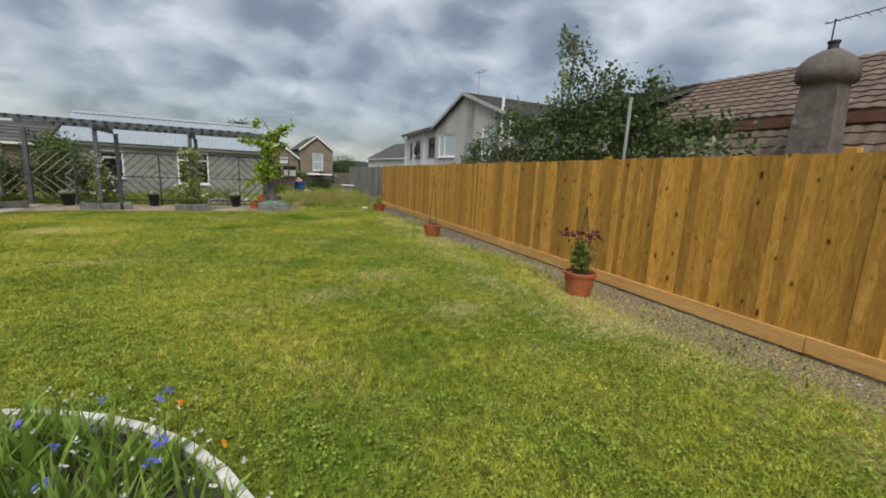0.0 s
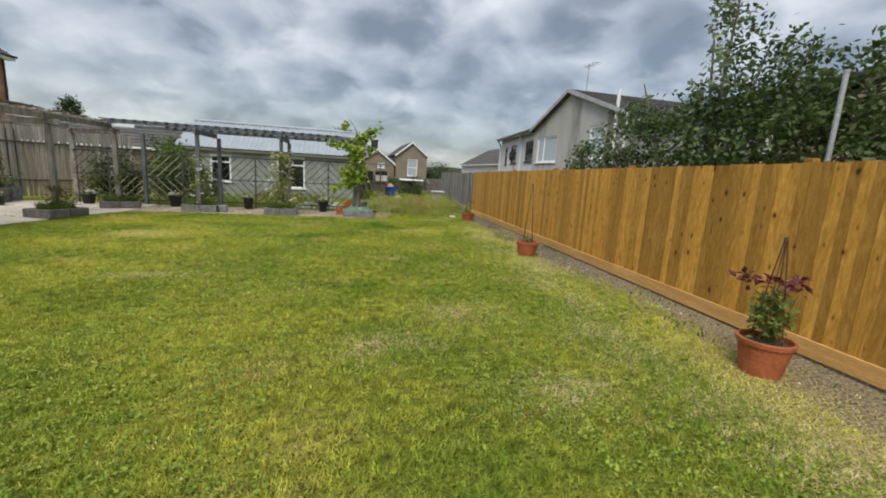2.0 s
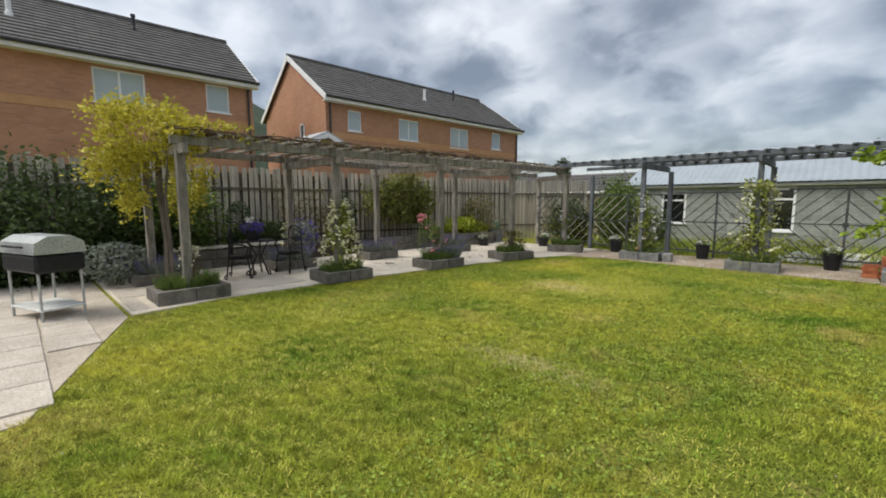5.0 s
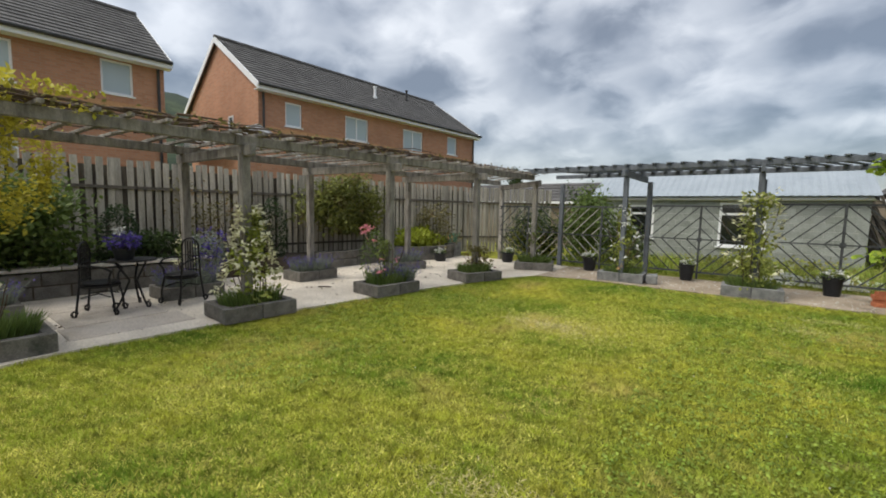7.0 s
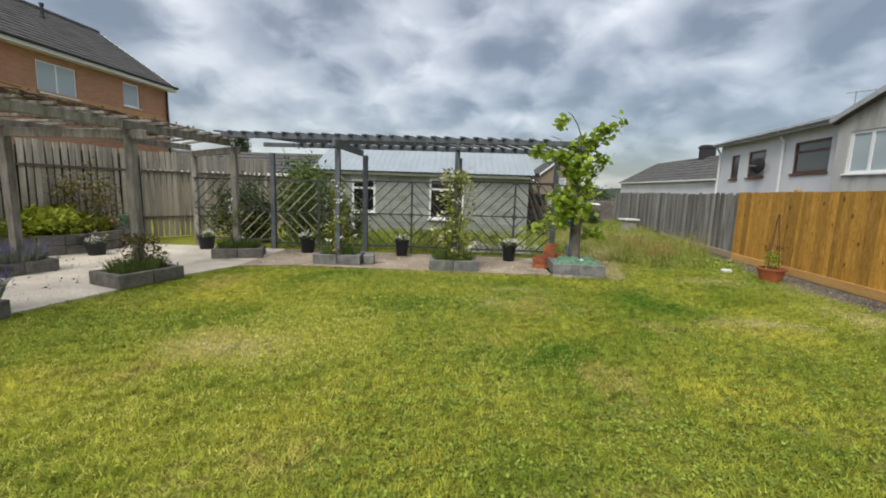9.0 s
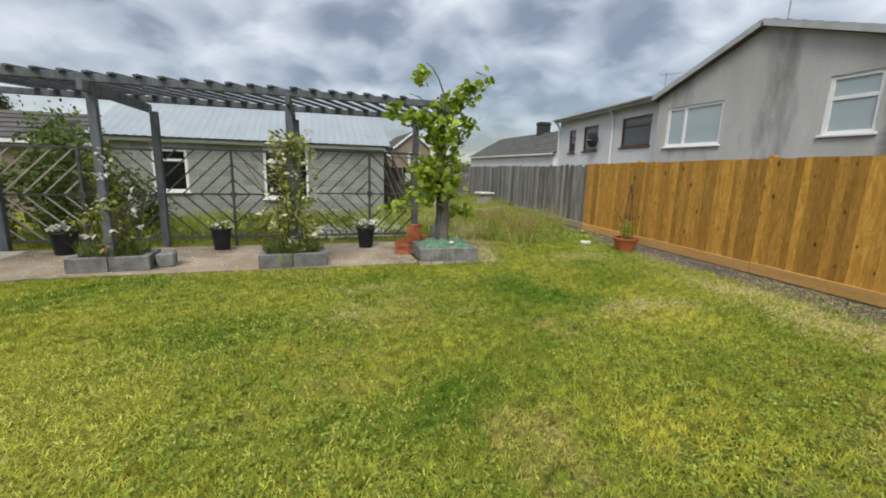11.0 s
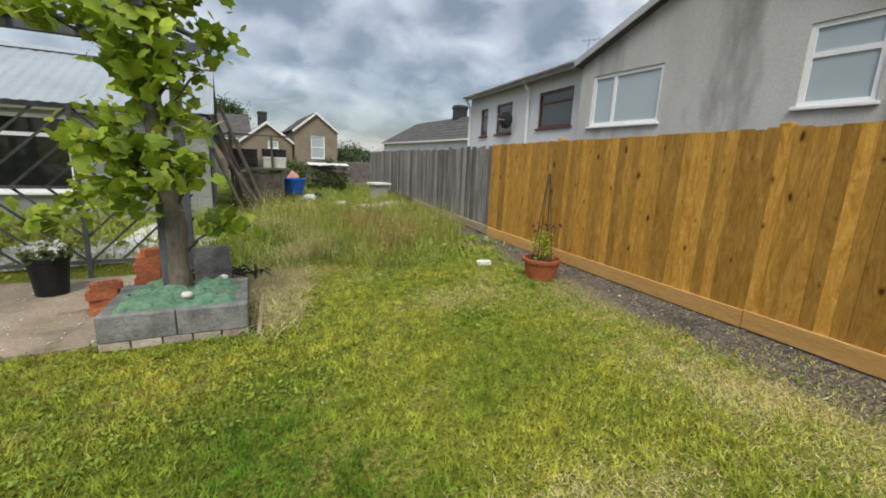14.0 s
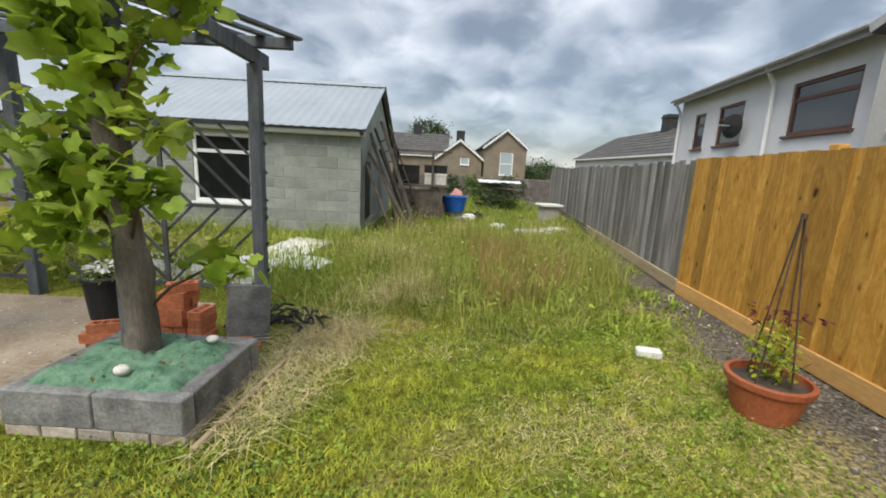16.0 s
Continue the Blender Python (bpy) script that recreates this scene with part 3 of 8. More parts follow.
def leaves(name, centres, size, material, parent, label="", shape="leaf", flat=0.3, jitter=0.35):
    c = np.asarray(centres, float)
    n = len(c)
    pts, fc = (LEAF, LEAF_F) if shape == "leaf" else (LOBED, LOBED_F)
    t, u, w = frames_from(n, flat)
    s = size * (1 + jitter * RNG.uniform(-1, 1, n))
    v = c[:, None, :] + s[:, None, None] * (pts[None, :, 0:1] * t[:, None] + pts[None, :, 1:2] * u[:, None] + pts[None, :, 2:3] * w[:, None])
    return tagged(cloud_mesh(name, v, fc, material, parent, label), kind="stuff")


def blob(n, centre, radii, hollow=0.5, clumps=0, tight=0.35):
    """n points in an uneven ellipsoid, gathered in clumps when asked."""
    d = RNG.normal(size=(n, 3))
    d /= np.linalg.norm(d, axis=1)[:, None]
    r = hollow + (1 - hollow) * RNG.uniform(0, 1, n) ** 0.5
    p = d * r[:, None]
    if clumps:
        q = RNG.normal(size=(clumps, 3))
        q /= np.linalg.norm(q, axis=1)[:, None]
        q *= (0.35 + 0.65 * RNG.uniform(0, 1, clumps) ** 0.5)[:, None]
        p = q[RNG.integers(0, clumps, n)] + tight * RNG.normal(size=(n, 3)) * 0.6
    return np.asarray(centre) + p * np.asarray(radii)


# ---- ground, patio, hills ----
def ground():
    bm = bmesh.new()
    rings = [0, 6, 12, 18, 26, 40, 70, 130, 260, 500, 1000, 2200]
    seg, cx, cy = 64, -2.5, 10.0
    prev = None
    for r in rings:
        if r == 0:
            cur = [bm.verts.new((cx, cy, 0))]
        else:
            cur = []
            for i in range(seg):
                a = 2 * math.pi * i / seg
                x, y = cx + r * math.cos(a), cy + r * math.sin(a)
                z = 0.0 if r < 30 else -0.6 * min(1, (r - 30) / 100)
                cur.append(bm.verts.new((x, y, z)))
            for i in range(seg):
                j = (i + 1) % seg
                if len(prev) == 1:
                    bm.faces.new((prev[0], cur[i], cur[j]))
                else:
                    bm.faces.new((prev[i], cur[i], cur[j], prev[j]))
        prev = cur
    ob = part("ground", bm, M_GROUND)
    return tagged(ob, "mown back garden lawn with worn straw-coloured patches", "ground", kind="structure")


ground()

# lawn edge along the patio, from the path to the slab in front of the rear pergola
EDGE = [(-6.0, 4.75), (-7.4, 5.25), (-8.75, 5.75), (-8.95, 7.0), (-8.85, 9.3), (-8.5, 12.0), (-8.05, 14.3), (-7.6, 15.35), (-6.6, 15.62), (-4.0, 15.62), (-1.5, 15.62)]


def patio():
    slab = prism([*EDGE[7:], (-1.5, 17.62), (-7.6, 17.62)], -0.08, 0.03, "z")
    tagged(part("pavement", slab, M_SLAB), "dirty tan concrete slab strewn with petals", "slab", kind="structure")
    bm = prism([(-13.2, 5.75), (-8.75, 5.75), *EDGE[3:8], (-7.6, 17.62), (-13.2, 17.62)], -0.08, 0.03, "z")
    return tagged(part("patio", bm, M_PATIO), "weathered beige concrete patio with worn patches", "patio", kind="structure")


PATIO = patio()


def path_paving():
    base = prism([(-16, 5.7), (-8.75, 5.7), (-7.4, 5.2), (-6.0, 4.7), (-6.4, -6), (-16, -6)], -0.08, 0.012, "z")
    ob = tagged(part("pavement", base, M_CONC), "worn concrete garden path beside the lawn", "path", kind="structure")
    return ob


PATH_BASE = path_paving()


def hills():
    bm = bmesh.new()
    seg = 120
    rows = []
    for k, (r, f) in enumerate(((330, 0.0), (420, 0.55), (520, 0.9), (640, 1.0), (800, 0.7))):
        row = []
        for i in range(seg + 1):
            az = radians(-115 + 190 * i / seg)      # from the north, clockwise
            w = max(0.0, min(1.0, (-math.degrees(az) - 12) / 75))
            h = 11 + 95 * w * w * (3 - 2 * w)
            h *= 1 + 0.35 * (noise.noise((math.sin(az) * 4, math.cos(az) * 4, 3.1)))
            h += 5 * noise.noise((az * 14, k * 0.7, 1.0))
            row.append(bm.verts.new((r * math.sin(az), r * math.cos(az), -1 + h * f * r / 640 * 1.25)))
        rows.append(row)
    for a, b in zip(rows, rows[1:]):
        for i in range(seg):
            bm.faces.new((a[i], a[i + 1], b[i + 1], b[i]))
    ob = part("backdrop", bm, L_HILL, smooth=True)
    return tagged(ob, "distant dark green wooded hillside under cloud", "hills", kind="structure")


hills()


# ---- boundary fences ----
def board_mesh(name, w, th, h, material, taper=0.5):
    """A feather-edged upright board, thicker at one edge. Local x: thickness, y: width."""
    bm = bmesh.new()
    b = 0.004
    pts = [(0, b), (b, 0), (th - b, 0), (th, b), (th * taper, w), (0, w)]
    lo = [bm.verts.new((x, y, 0)) for x, y in pts]
    hi = [bm.verts.new((x, y, h)) for x, y in pts]
    bm.faces.new(lo[::-1])
    bm.faces.new(hi)
    for i in range(len(pts)):
        j = (i + 1) % len(pts)
        bm.faces.new((lo[i], lo[j], hi[j], hi[i]))
    me = bpy.data.meshes.new(name)
    bm.to_mesh(me)
    bm.free()
    me.materials.append(material)
    return me


def fence_x(y):
    return FENCE_X0 + FENCE_K * y


def fence_top(y):
    return 1.985 - 0.0112 * y


OLD_K = 0.14


def new_fence():
    root = thing("fence", "new orange-brown feather-edge timber boundary fence", "fence", (0, 0, 0), kind="structure")
    me = board_mesh("fence_board", 0.128, 0.010, 1.0, M_FENCE, 0.75)
    rnd = random.Random(3)
    y = -4.0
    while y < 18.85:
        ob = new("board", me)
        ob.parent = root
        top = fence_top(y) + rnd.uniform(-0.008, 0.008)
        ob.matrix_basis = pose(fence_x(y), y, 0.17, rnd.uniform(-0.25, 0.25), 0, FENCE_TURN + 180) @ Matrix.Translation((0.004 + rnd.uniform(0, 0.006), -0.128, 0)) @ Matrix.Diagonal((1, 1, top - 0.17, 1))
        y += rnd.uniform(0.104, 0.116)
    y = -4.0
    while y < 18.8:
        y2 = min(y + 3.0, 18.9)
        bm = bmesh.new()
        z0 = 0.04 - 0.002 * y
        box(bm, -0.028, 0.004, 0.004, (y2 - y) / math.cos(radians(FENCE_TURN)) - 0.004, z0, z0 + 0.17, pose(fence_x(y) - 0.022, y, 0, 0, 0, FENCE_TURN), 0.004)
        part("gravel_board", bm, M_GRAVELBOARD, root, "paler horizontal gravel board")
        bm = bmesh.new()
        box(bm, 0.03, 0.12, -0.05, 0.05, -0.2, fence_top(y) + 0.05, pose(fence_x(y), y, 0, 0, 0, FENCE_TURN), 0.006)
        part("post", bm, M_FENCE, root)
        y += 3.0
    for z in (0.45, 1.05, 1.6):
        bm = bmesh.new()
        box(bm, 0.004, 0.05, 0, 22.95, z - 0.04, z + 0.04, pose(fence_x(-4), -4, 0, 0, 0, FENCE_TURN))
        part("rail", bm, M_FENCE, root)


new_fence()


def old_fence():
    root = thing("fence", "weathered silver-grey timber boundary fence", "fence", (0, 0, 0), kind="structure")
    me = board_mesh("old_board", 0.185, 0.016, 1.0, M_OLDFENCE, 0.7)
    rnd = random.Random(5)
    turn = -math.degrees(math.atan(OLD_K))
    y = 18.92
    while y < 33:
        x = 4.0 + OLD_K * (y - 18.9)
        ob = new("board", me)
        ob.parent = root
        ob.matrix_basis = pose(x, y, 0.17, rnd.uniform(-0.8, 0.8), 0, turn + 180) @ Matrix.Translation((0.002 + rnd.uniform(0, 0.01), -0.185, 0)) @ Matrix.Diagonal((1, 1, 1.58 + rnd.uniform(-0.04, 0.025), 1))
        y += rnd.uniform(0.150, 0.178)
    for i in range(5):
        y = 18.92 + 2.85 * i
        x = 4.0 + OLD_K * (y - 18.9)
        bm = bmesh.new()
        box(bm, -0.03, 0.004, 0.004, 2.85, 0.02, 0.19, pose(x - 0.02, y, 0, 0, 0, turn), 0.005)
        part("gravel_board", bm, M_OLDWOOD if i > 1 else M_DULLBOARD, root)
        bm = bmesh.new()
        box(bm, 0.03, 0.12, -0.05, 0.05, -0.2, 1.72, pose(x, y, 0, 0, 0, turn), 0.006)
        part("post", bm, M_OLDFENCE, root)


old_fence()


def back_fence():
    """Tall gapped board fence behind the left pergola, with two rails on its garden side."""
    root = thing("fence", "tall silvered gapped board fence behind the pergola", "fence", (0, 0, 0), kind="structure")
    me = board_mesh("slat_board", 0.105, 0.022, 1.0, M_BACKFENCE, 1.0)
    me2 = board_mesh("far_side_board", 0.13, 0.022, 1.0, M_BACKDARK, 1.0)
    rnd = random.Random(9)
    pts = [(-13.4, -4.0), (-13.0, 12.5), (-11.9, 18.6), (-9.8, 21.2)]
    for (x0, y0), (x1, y1) in zip(pts, pts[1:]):
        d = Vector((x1 - x0, y1 - y0))
        turn = -math.degrees(math.atan2(d.x, d.y))
        s = 0.0
        while s < d.length:
            p = Vector((x0, y0)) + d.normalized() * s
            ob = new("board", me)
            ob.parent = root
            ob.matrix_basis = pose(p.x, p.y, 0.05, rnd.uniform(-0.9, 0.9), 0, turn) @ Matrix.Diagonal((1, 1, 2.34 + rnd.uniform(-0.03, 0.02), 1))
            if y0 < 14:      # added row behind, coloured dark for the shade seen in the gaps
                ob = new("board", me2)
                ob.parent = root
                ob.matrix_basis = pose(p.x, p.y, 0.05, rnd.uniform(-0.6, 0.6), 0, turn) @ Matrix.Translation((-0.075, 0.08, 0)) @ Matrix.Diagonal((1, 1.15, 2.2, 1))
            s += rnd.uniform(0.14, 0.168) if y0 < 12 else rnd.uniform(0.128, 0.15)
        for z in (0.6, 1.85):
            bm = bmesh.new()
            box(bm, 0.024, 0.06, 0, d.length, z - 0.028, z + 0.028, pose(x0, y0, 0, 0, 0, turn))
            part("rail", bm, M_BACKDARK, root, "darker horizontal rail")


back_fence()


# ---- planters of concrete block ----
def block(bm_size, name, parent, at, material=M_BLOCK, bevel=0.007):
    a, b, c = bm_size
    key = "%s_%.2f_%.2f_%.2f_%s" % (name, a, b, c, material.name)
    me = bpy.data.meshes.get(key)
    if me is None:
        bm = bmesh.new()
        box(bm, -a / 2, a / 2, -b / 2, b / 2, 0, c, bevel=bevel)
        me = bpy.data.meshes.new(key)
        bm.to_mesh(me)
        bm.free()
        me.materials.append(material)
    ob = new(name, me)
    ob.parent = parent
    ob.matrix_basis = at
    return ob


def planter(x, y, turn, length=0.99, depth=0.72, label="grey concrete block planter on the patio", footing=False, bm_=M_BLOCK):
    """Blocks 0.44 long and 0.215 high round a bed of soil; length runs along local x."""
    root = thing("planter", label, "planter", (x, y, 0.03 if not footing else 0.0, 0, 0, turn), "block planters")
    z = 0.065 if footing else 0.0
    rnd = random.Random(int(x * 100) + int(y * 37))
    w, t, h = length / 2, 0.1, 0.2
    for s in (-1, 1):
        for k in (-1, 1):
            block((w - 0.008, t, h), "block", root, pose(k * w / 2, s * (depth / 2 - t / 2), z, 0, 0, rnd.uniform(-1.2, 1.2)), bm_)
        block((t, depth - 2 * t - 0.012, h), "block", root, pose(s * (w - t / 2 - 0.006), 0, z, 0, 0, rnd.uniform(-1, 1)), bm_)
    if footing:
        for k in range(5):
            block((length / 5 - 0.01, 0.1, 0.063), "brick", root, pose(-w + (k + 0.5) * length / 5, -depth / 2 + 0.055, 0, 0, 0, 0), M_FOOTING, 0.005)
        for k in range(3):
            block((0.1, depth / 3 - 0.03, 0.063), "brick", root, pose(w - 0.06, -depth / 2 + 0.12 + (k + 0.5) * (depth - 0.12) / 3, 0), M_FOOTING, 0.005)
    bm = bmesh.new()
    bmesh.ops.create_grid(bm, x_segments=8, y_segments=6, size=1)
    for v in bm.verts:
        v.co = Vector((v.co.x * (w - t), v.co.y * (depth / 2 - t), z + 0.15 + 0.03 * noise.noise((v.co.x * 3 + x, v.co.y * 3 + y, 0))))
    part("soil", bm, M_SOIL, root, smooth=True)
    return root


# centre x, y, turn of each planter
ROW_FRONT = [(-9.35, 6.58, 90), (-9.02, 9.10, 86), (-8.76, 11.52, 84), (-8.36, 13.85, 70), (-8.12, 16.42, 20)]
for x, y, a in ROW_FRONT:
    planter(x, y, a, label="dark weathered block planter at the foot of a pergola post", bm_=M_BLOCK_DARK)
ROW_REAR = [(-11.1, 6.6, 90), (-11.0, 9.05, 90), (-10.98, 11.45, 90), (-10.6, 14.0, 75)]
for x, y, a in ROW_REAR:
    planter(x, y, a, 0.95, 0.6, "dark weathered block planter holding lavender beside a rear post", bm_=M_BLOCK_DARK)
for x, y, a in ((-5.82, 16.12, 3), (-3.44, 15.95, 2)):
    planter(x, y, a, 0.96, 0.6, "grey concrete block planter set in the edge of the slab")
planter(-1.0, 15.92, -3, 0.98, 0.8, "grey block planter on pale brick footing, draped with green netting", True)


def raised_bed():
    root = thing("raised_bed", "low grey block raised bed wall with pale coping", "raised bed", (0, 0, 0), kind="structure")
    for (y0, y1, x) in ((6.9, 10.0, -12.25), (12.2, 15.1, -11.95), (16.05, 17.1, -11.25)):
        y = y0
        while y < y1 - 0.2:
            for r in range(2):
                block((0.1, 0.44, 0.2), "block", root, pose(x, y + 0.22 + (0.0 if r == 0 else 0.1), 0.03 + 0.21 * r), M_BLOCK_DARK)
            y += 0.45
        if y1 < 11:
            y = y0
            while y < y1 - 0.3:
                block((0.32, 0.76, 0.055), "coping", root, pose(x - 0.08, y + 0.4, 0.47), M_COPING, 0.01)
                y += 0.77
    for k in range(3):      # the wall steps out round the bed's end
        for r in range(2):
            block((0.1, 0.42, 0.2), "block", root, pose(-11.82 + 0.26 * k, 15.25 + 0.34 * k, 0.03 + 0.21 * r, 0, 0, -38), M_BLOCK_DARK)
    part("soil", boxes((-13.0, -12.2, 6.9, 12.2, 0.03, 0.36)), M_SOIL, root)
    part("soil", prism([(-13.0, 12.2), (-12.0, 12.2), (-12.0, 15.15), (-11.3, 16.05), (-11.3, 17.1), (-12.15, 17.1)], 0.03, 0.36, "z"), M_SOIL, root)


raised_bed()


# ---- pergolas ----
def pergola_rear():
    root = thing("pergola", "blue-grey weathered timber pergola with a slatted top", "pergola", (0, 0, 0), kind="structure")
    y0, y1 = 15.95, 17.75
    for x in (-5.80, -3.42, -1.08):
        part("post", boxes((x - 0.05, x + 0.05, y0 - 0.05, y0 + 0.05, 0.1, 2.36), bevel=0.006), M_PERGOLA_BLUE, root)
        part("cross_beam", boxes((x - 0.03, x + 0.03, y0 - 0.28, y1 + 0.28, 2.36, 2.50), bevel=0.006), M_PERGOLA_BLUE, root)
    for x in (-7.95, -5.66, -3.38, -1.08):
        part("post", boxes((x - 0.055, x + 0.055, y1 - 0.055, y1 + 0.055, 0.0, 2.36), bevel=0.006), M_PERGOLA_BLUE, root)
    for y in (y0, y1):
        part("long_beam", boxes((-8.15, -0.72, y - 0.035, y + 0.035, 2.503, 2.601), bevel=0.006), M_PERGOLA_BLUE, root)
    x = -7.7
    rnd = random.Random(21)
    while x < -1.15:
        bm = bmesh.new()
        sk = rnd.uniform(-1, 1)
        # laths laid slantwise over the two beams
        box(bm, -0.04, 0.04, -1.12, 1.12, 2.603, 2.632, pose(x, (y0 + y1) / 2, 0, 0, 0, -29 + sk), 0.004)
        part("slat", bm, M_PERGOLA_BLUE, root)
        x += 0.27
    return root


pergola_rear()


def pergola_left():
    root = thing("pergola", "long weathered grey timber pergola over the patio", "pergola", (0, 0, 0), kind="structure")
    front = [(-9.25, 6.55), (-9.05, 9.06), (-8.80, 11.62), (-8.42, 13.95), (-8.16, 16.4)]
    rear = [(-11.05, 6.45), (-11.0, 9.06), (-10.98, 11.45), (-10.55, 14.05), (-10.0, 17.9)]
    for i, (x, y) in enumerate(front):
        part("post", boxes((x - 0.06, x + 0.06, y - 0.06, y + 0.06, 0.12, 2.26), bevel=0.008), M_PERGOLA, root)
    for x, y in rear:
        part("post", boxes((x - 0.06, x + 0.06, y - 0.06, y + 0.06, 0.0, 2.22), bevel=0.008), M_PERGOLA, root)
    for a, b in zip(front, rear):
        d = Vector((a[0] - b[0], a[1] - b[1]))
        bm = bmesh.new()
        turn = math.degrees(math.atan2(d.y, d.x))
        box(bm, -0.2, d.length + 0.25, -0.04, 0.04, 2.22, 2.36, pose(b[0], b[1], 0, 0, 0, turn), 0.008)
        part("cross_beam", bm, M_PERGOLA, root)
    for row, z in ((front, 2.363), (rear, 2.363)):
        for a, b in zip(row, row[1:]):
            d = Vector((b[0] - a[0], b[1] - a[1]))
            turn = math.degrees(math.atan2(d.y, d.x))
            bm = bmesh.new()
            box(bm, -0.12, d.length - 0.13, -0.045, 0.045, z, z + 0.13, pose(a[0], a[1], 0, 0, 0, turn), 0.008)
            part("long_beam", bm, M_PERGOLA, root)
    rnd = random.Random(4)
    for (a0, a1), (b0, b1) in zip(zip(front, front[1:]), zip(rear, rear[1:])):
        n = 7
        for i in range(n):
            f = (i + 0.5 + rnd.uniform(-0.15, 0.15)) / n
            p = Vector(a0).lerp(Vector(a1), f)
            q = Vector(b0).lerp(Vector(b1), f + rnd.uniform(-0.02, 0.02))
            d = p - q
            bm = bmesh.new()
            box(bm, -0.22, d.length + 0.2, -0.03, 0.03, 2.497, 2.535 + rnd.uniform(0, 0.01), pose(q.x, q.y, 0, 0, 0, math.degrees(math.atan2(d.y, d.x))), 0.005)
            part("slat", bm, M_PERGOLA, root)


pergola_left()


# ---- lattice screens ----
def trellis(x0, x1, y, z0, z1, pale=(), label="thin grey lattice screen of nested diamonds between the posts"):
    """A framed panel: an upright through the middle and slats set as nested diamonds."""
    root = thing("trellis", label, "trellis", (0, 0, 0), "lattice screens")
    w, h, cx, cz = x1 - x0, z1 - z0, (x0 + x1) / 2, (z0 + z1) / 2
    for z in (z0 + 0.02, z1 - 0.02):
        part("rail", boxes((x0, x1, y - 0.014, y + 0.014, z - 0.02, z + 0.02)), M_TRELLIS, root)
    part("rail", boxes((x0, x1, y - 0.012, y + 0.012, cz - 0.015, cz + 0.015)), M_TRELLIS, root)
    part("rosette", boxes((cx - 0.05, cx + 0.05, y - 0.036, y - 0.031, cz - 0.05, cz + 0.05)), M_TRELLIS, root)
    part("stile", boxes((cx - 0.022, cx + 0.022, y - 0.03, y - 0.004, z0 - 0.15, z1)), M_TRELLIS, root)
    step = 0.275
    for k in range(1, 8):
        r = k * step
        for sx in (-1, 1):
            for sz in (-1, 1):
                a, b = Vector((r, 0)), Vector((0, r))
                # keep within the half panel
                lim_x, lim_z = w / 2, h / 2
                pts = []
                t0, t1 = 0.0, 1.0
                if r > lim_x:
                    t0 = 1 - lim_x / r
                if r > lim_z:
                    t1 = lim_z / r
                if t1 - t0 < 0.05:
                    continue
                p, q = a.lerp(b, t0), a.lerp(b, t1)
                A = Vector((cx + sx * p.x, y + 0.016, cz + sz * p.y))
                B = Vector((cx + sx * q.x, y + 0.016, cz + sz * q.y))
                d = B - A
                bm = bmesh.new()
                ang = math.degrees(math.atan2(d.z, d.x))
                box(bm, 0, d.length, -0.008, 0.008, -0.012, 0.012, Matrix.Translation(A) @ pose(0, 0, 0, 0, -ang, 0))
                part("slat", bm, M_TRELLIS_PALE if (sx, sz) in pale else M_TRELLIS, root)


trellis(-10.0, -8.02, 17.82, 0.2, 1.72, ((1, -1),))
trellis(-7.88, -5.74, 17.75, 0.14, 1.74, ((-1, -1), (-1, 1)), "grey lattice screen with bleached pale slats between the posts")
trellis(-5.58, -3.45, 17.75, 0.16, 1.78)
trellis(-3.05, -1.0, 17.75, 0.16, 1.84)


# ---- block shed ----
def window_unit(parent, w, h, frame_m, glass_m, at, bars=(), transom=0.0, name="window", deep=0.07, fw=0.06):
    """A framed window; local x across, z up, the outside towards -y. bars: fractions of uprights."""
    win = new(name)
    win.empty_display_size = 0.1
    win.parent = parent
    win.matrix_basis = at
    bm = bmesh.new()
    box(bm, 0, fw, -deep, 0, 0, h)
    box(bm, w - fw, w, -deep, 0, 0, h)
    box(bm, fw, w - fw, -deep, 0, h - fw, h)
    box(bm, fw, w - fw, -deep, 0, 0, fw)
    for b in bars:
        box(bm, b * w - fw / 2, b * w + fw / 2, -deep + 0.004, -0.004, fw, h - fw)
    if transom:
        box(bm, fw, w - fw, -deep + 0.008, -0.008, transom * h - fw / 2, transom * h + fw / 2)
    part("window_frame", bm, frame_m, win)
    part("pane", boxes((fw * 0.6, w - fw * 0.6, -deep * 0.55, -deep * 0.4, fw * 0.6, h - fw * 0.6)), glass_m, win)
    part("sill", boxes((-0.05, w + 0.05, -deep - 0.09, -deep + 0.02, -0.05, 0.0), bevel=0.006), frame_m, win)
    return win


def wall_with_holes(x0, x1, z0, z1, y0, y1, holes):
    """Upright wall slab along x with rectangular holes (xa, xb, za, zb)."""
    bm = bmesh.new()
    xs = sorted({x0, x1, *[v for h in holes for v in h[:2]]})
    zs = sorted({z0, z1, *[v for h in holes for v in h[2:]]})
    for xa, xb in zip(xs, xs[1:]):
        for za, zb in zip(zs, zs[1:]):
            if not any(h[0] <= xa and xb <= h[1] and h[2] <= za and zb <= h[3] for h in holes):
                box(bm, xa, xb, y0, y1, za, zb)
    bmesh.ops.remove_doubles(bm, verts=bm.verts, dist=0.0005)
    return bm


SHED = (-8.4, -0.95, 22.5, 27.8)


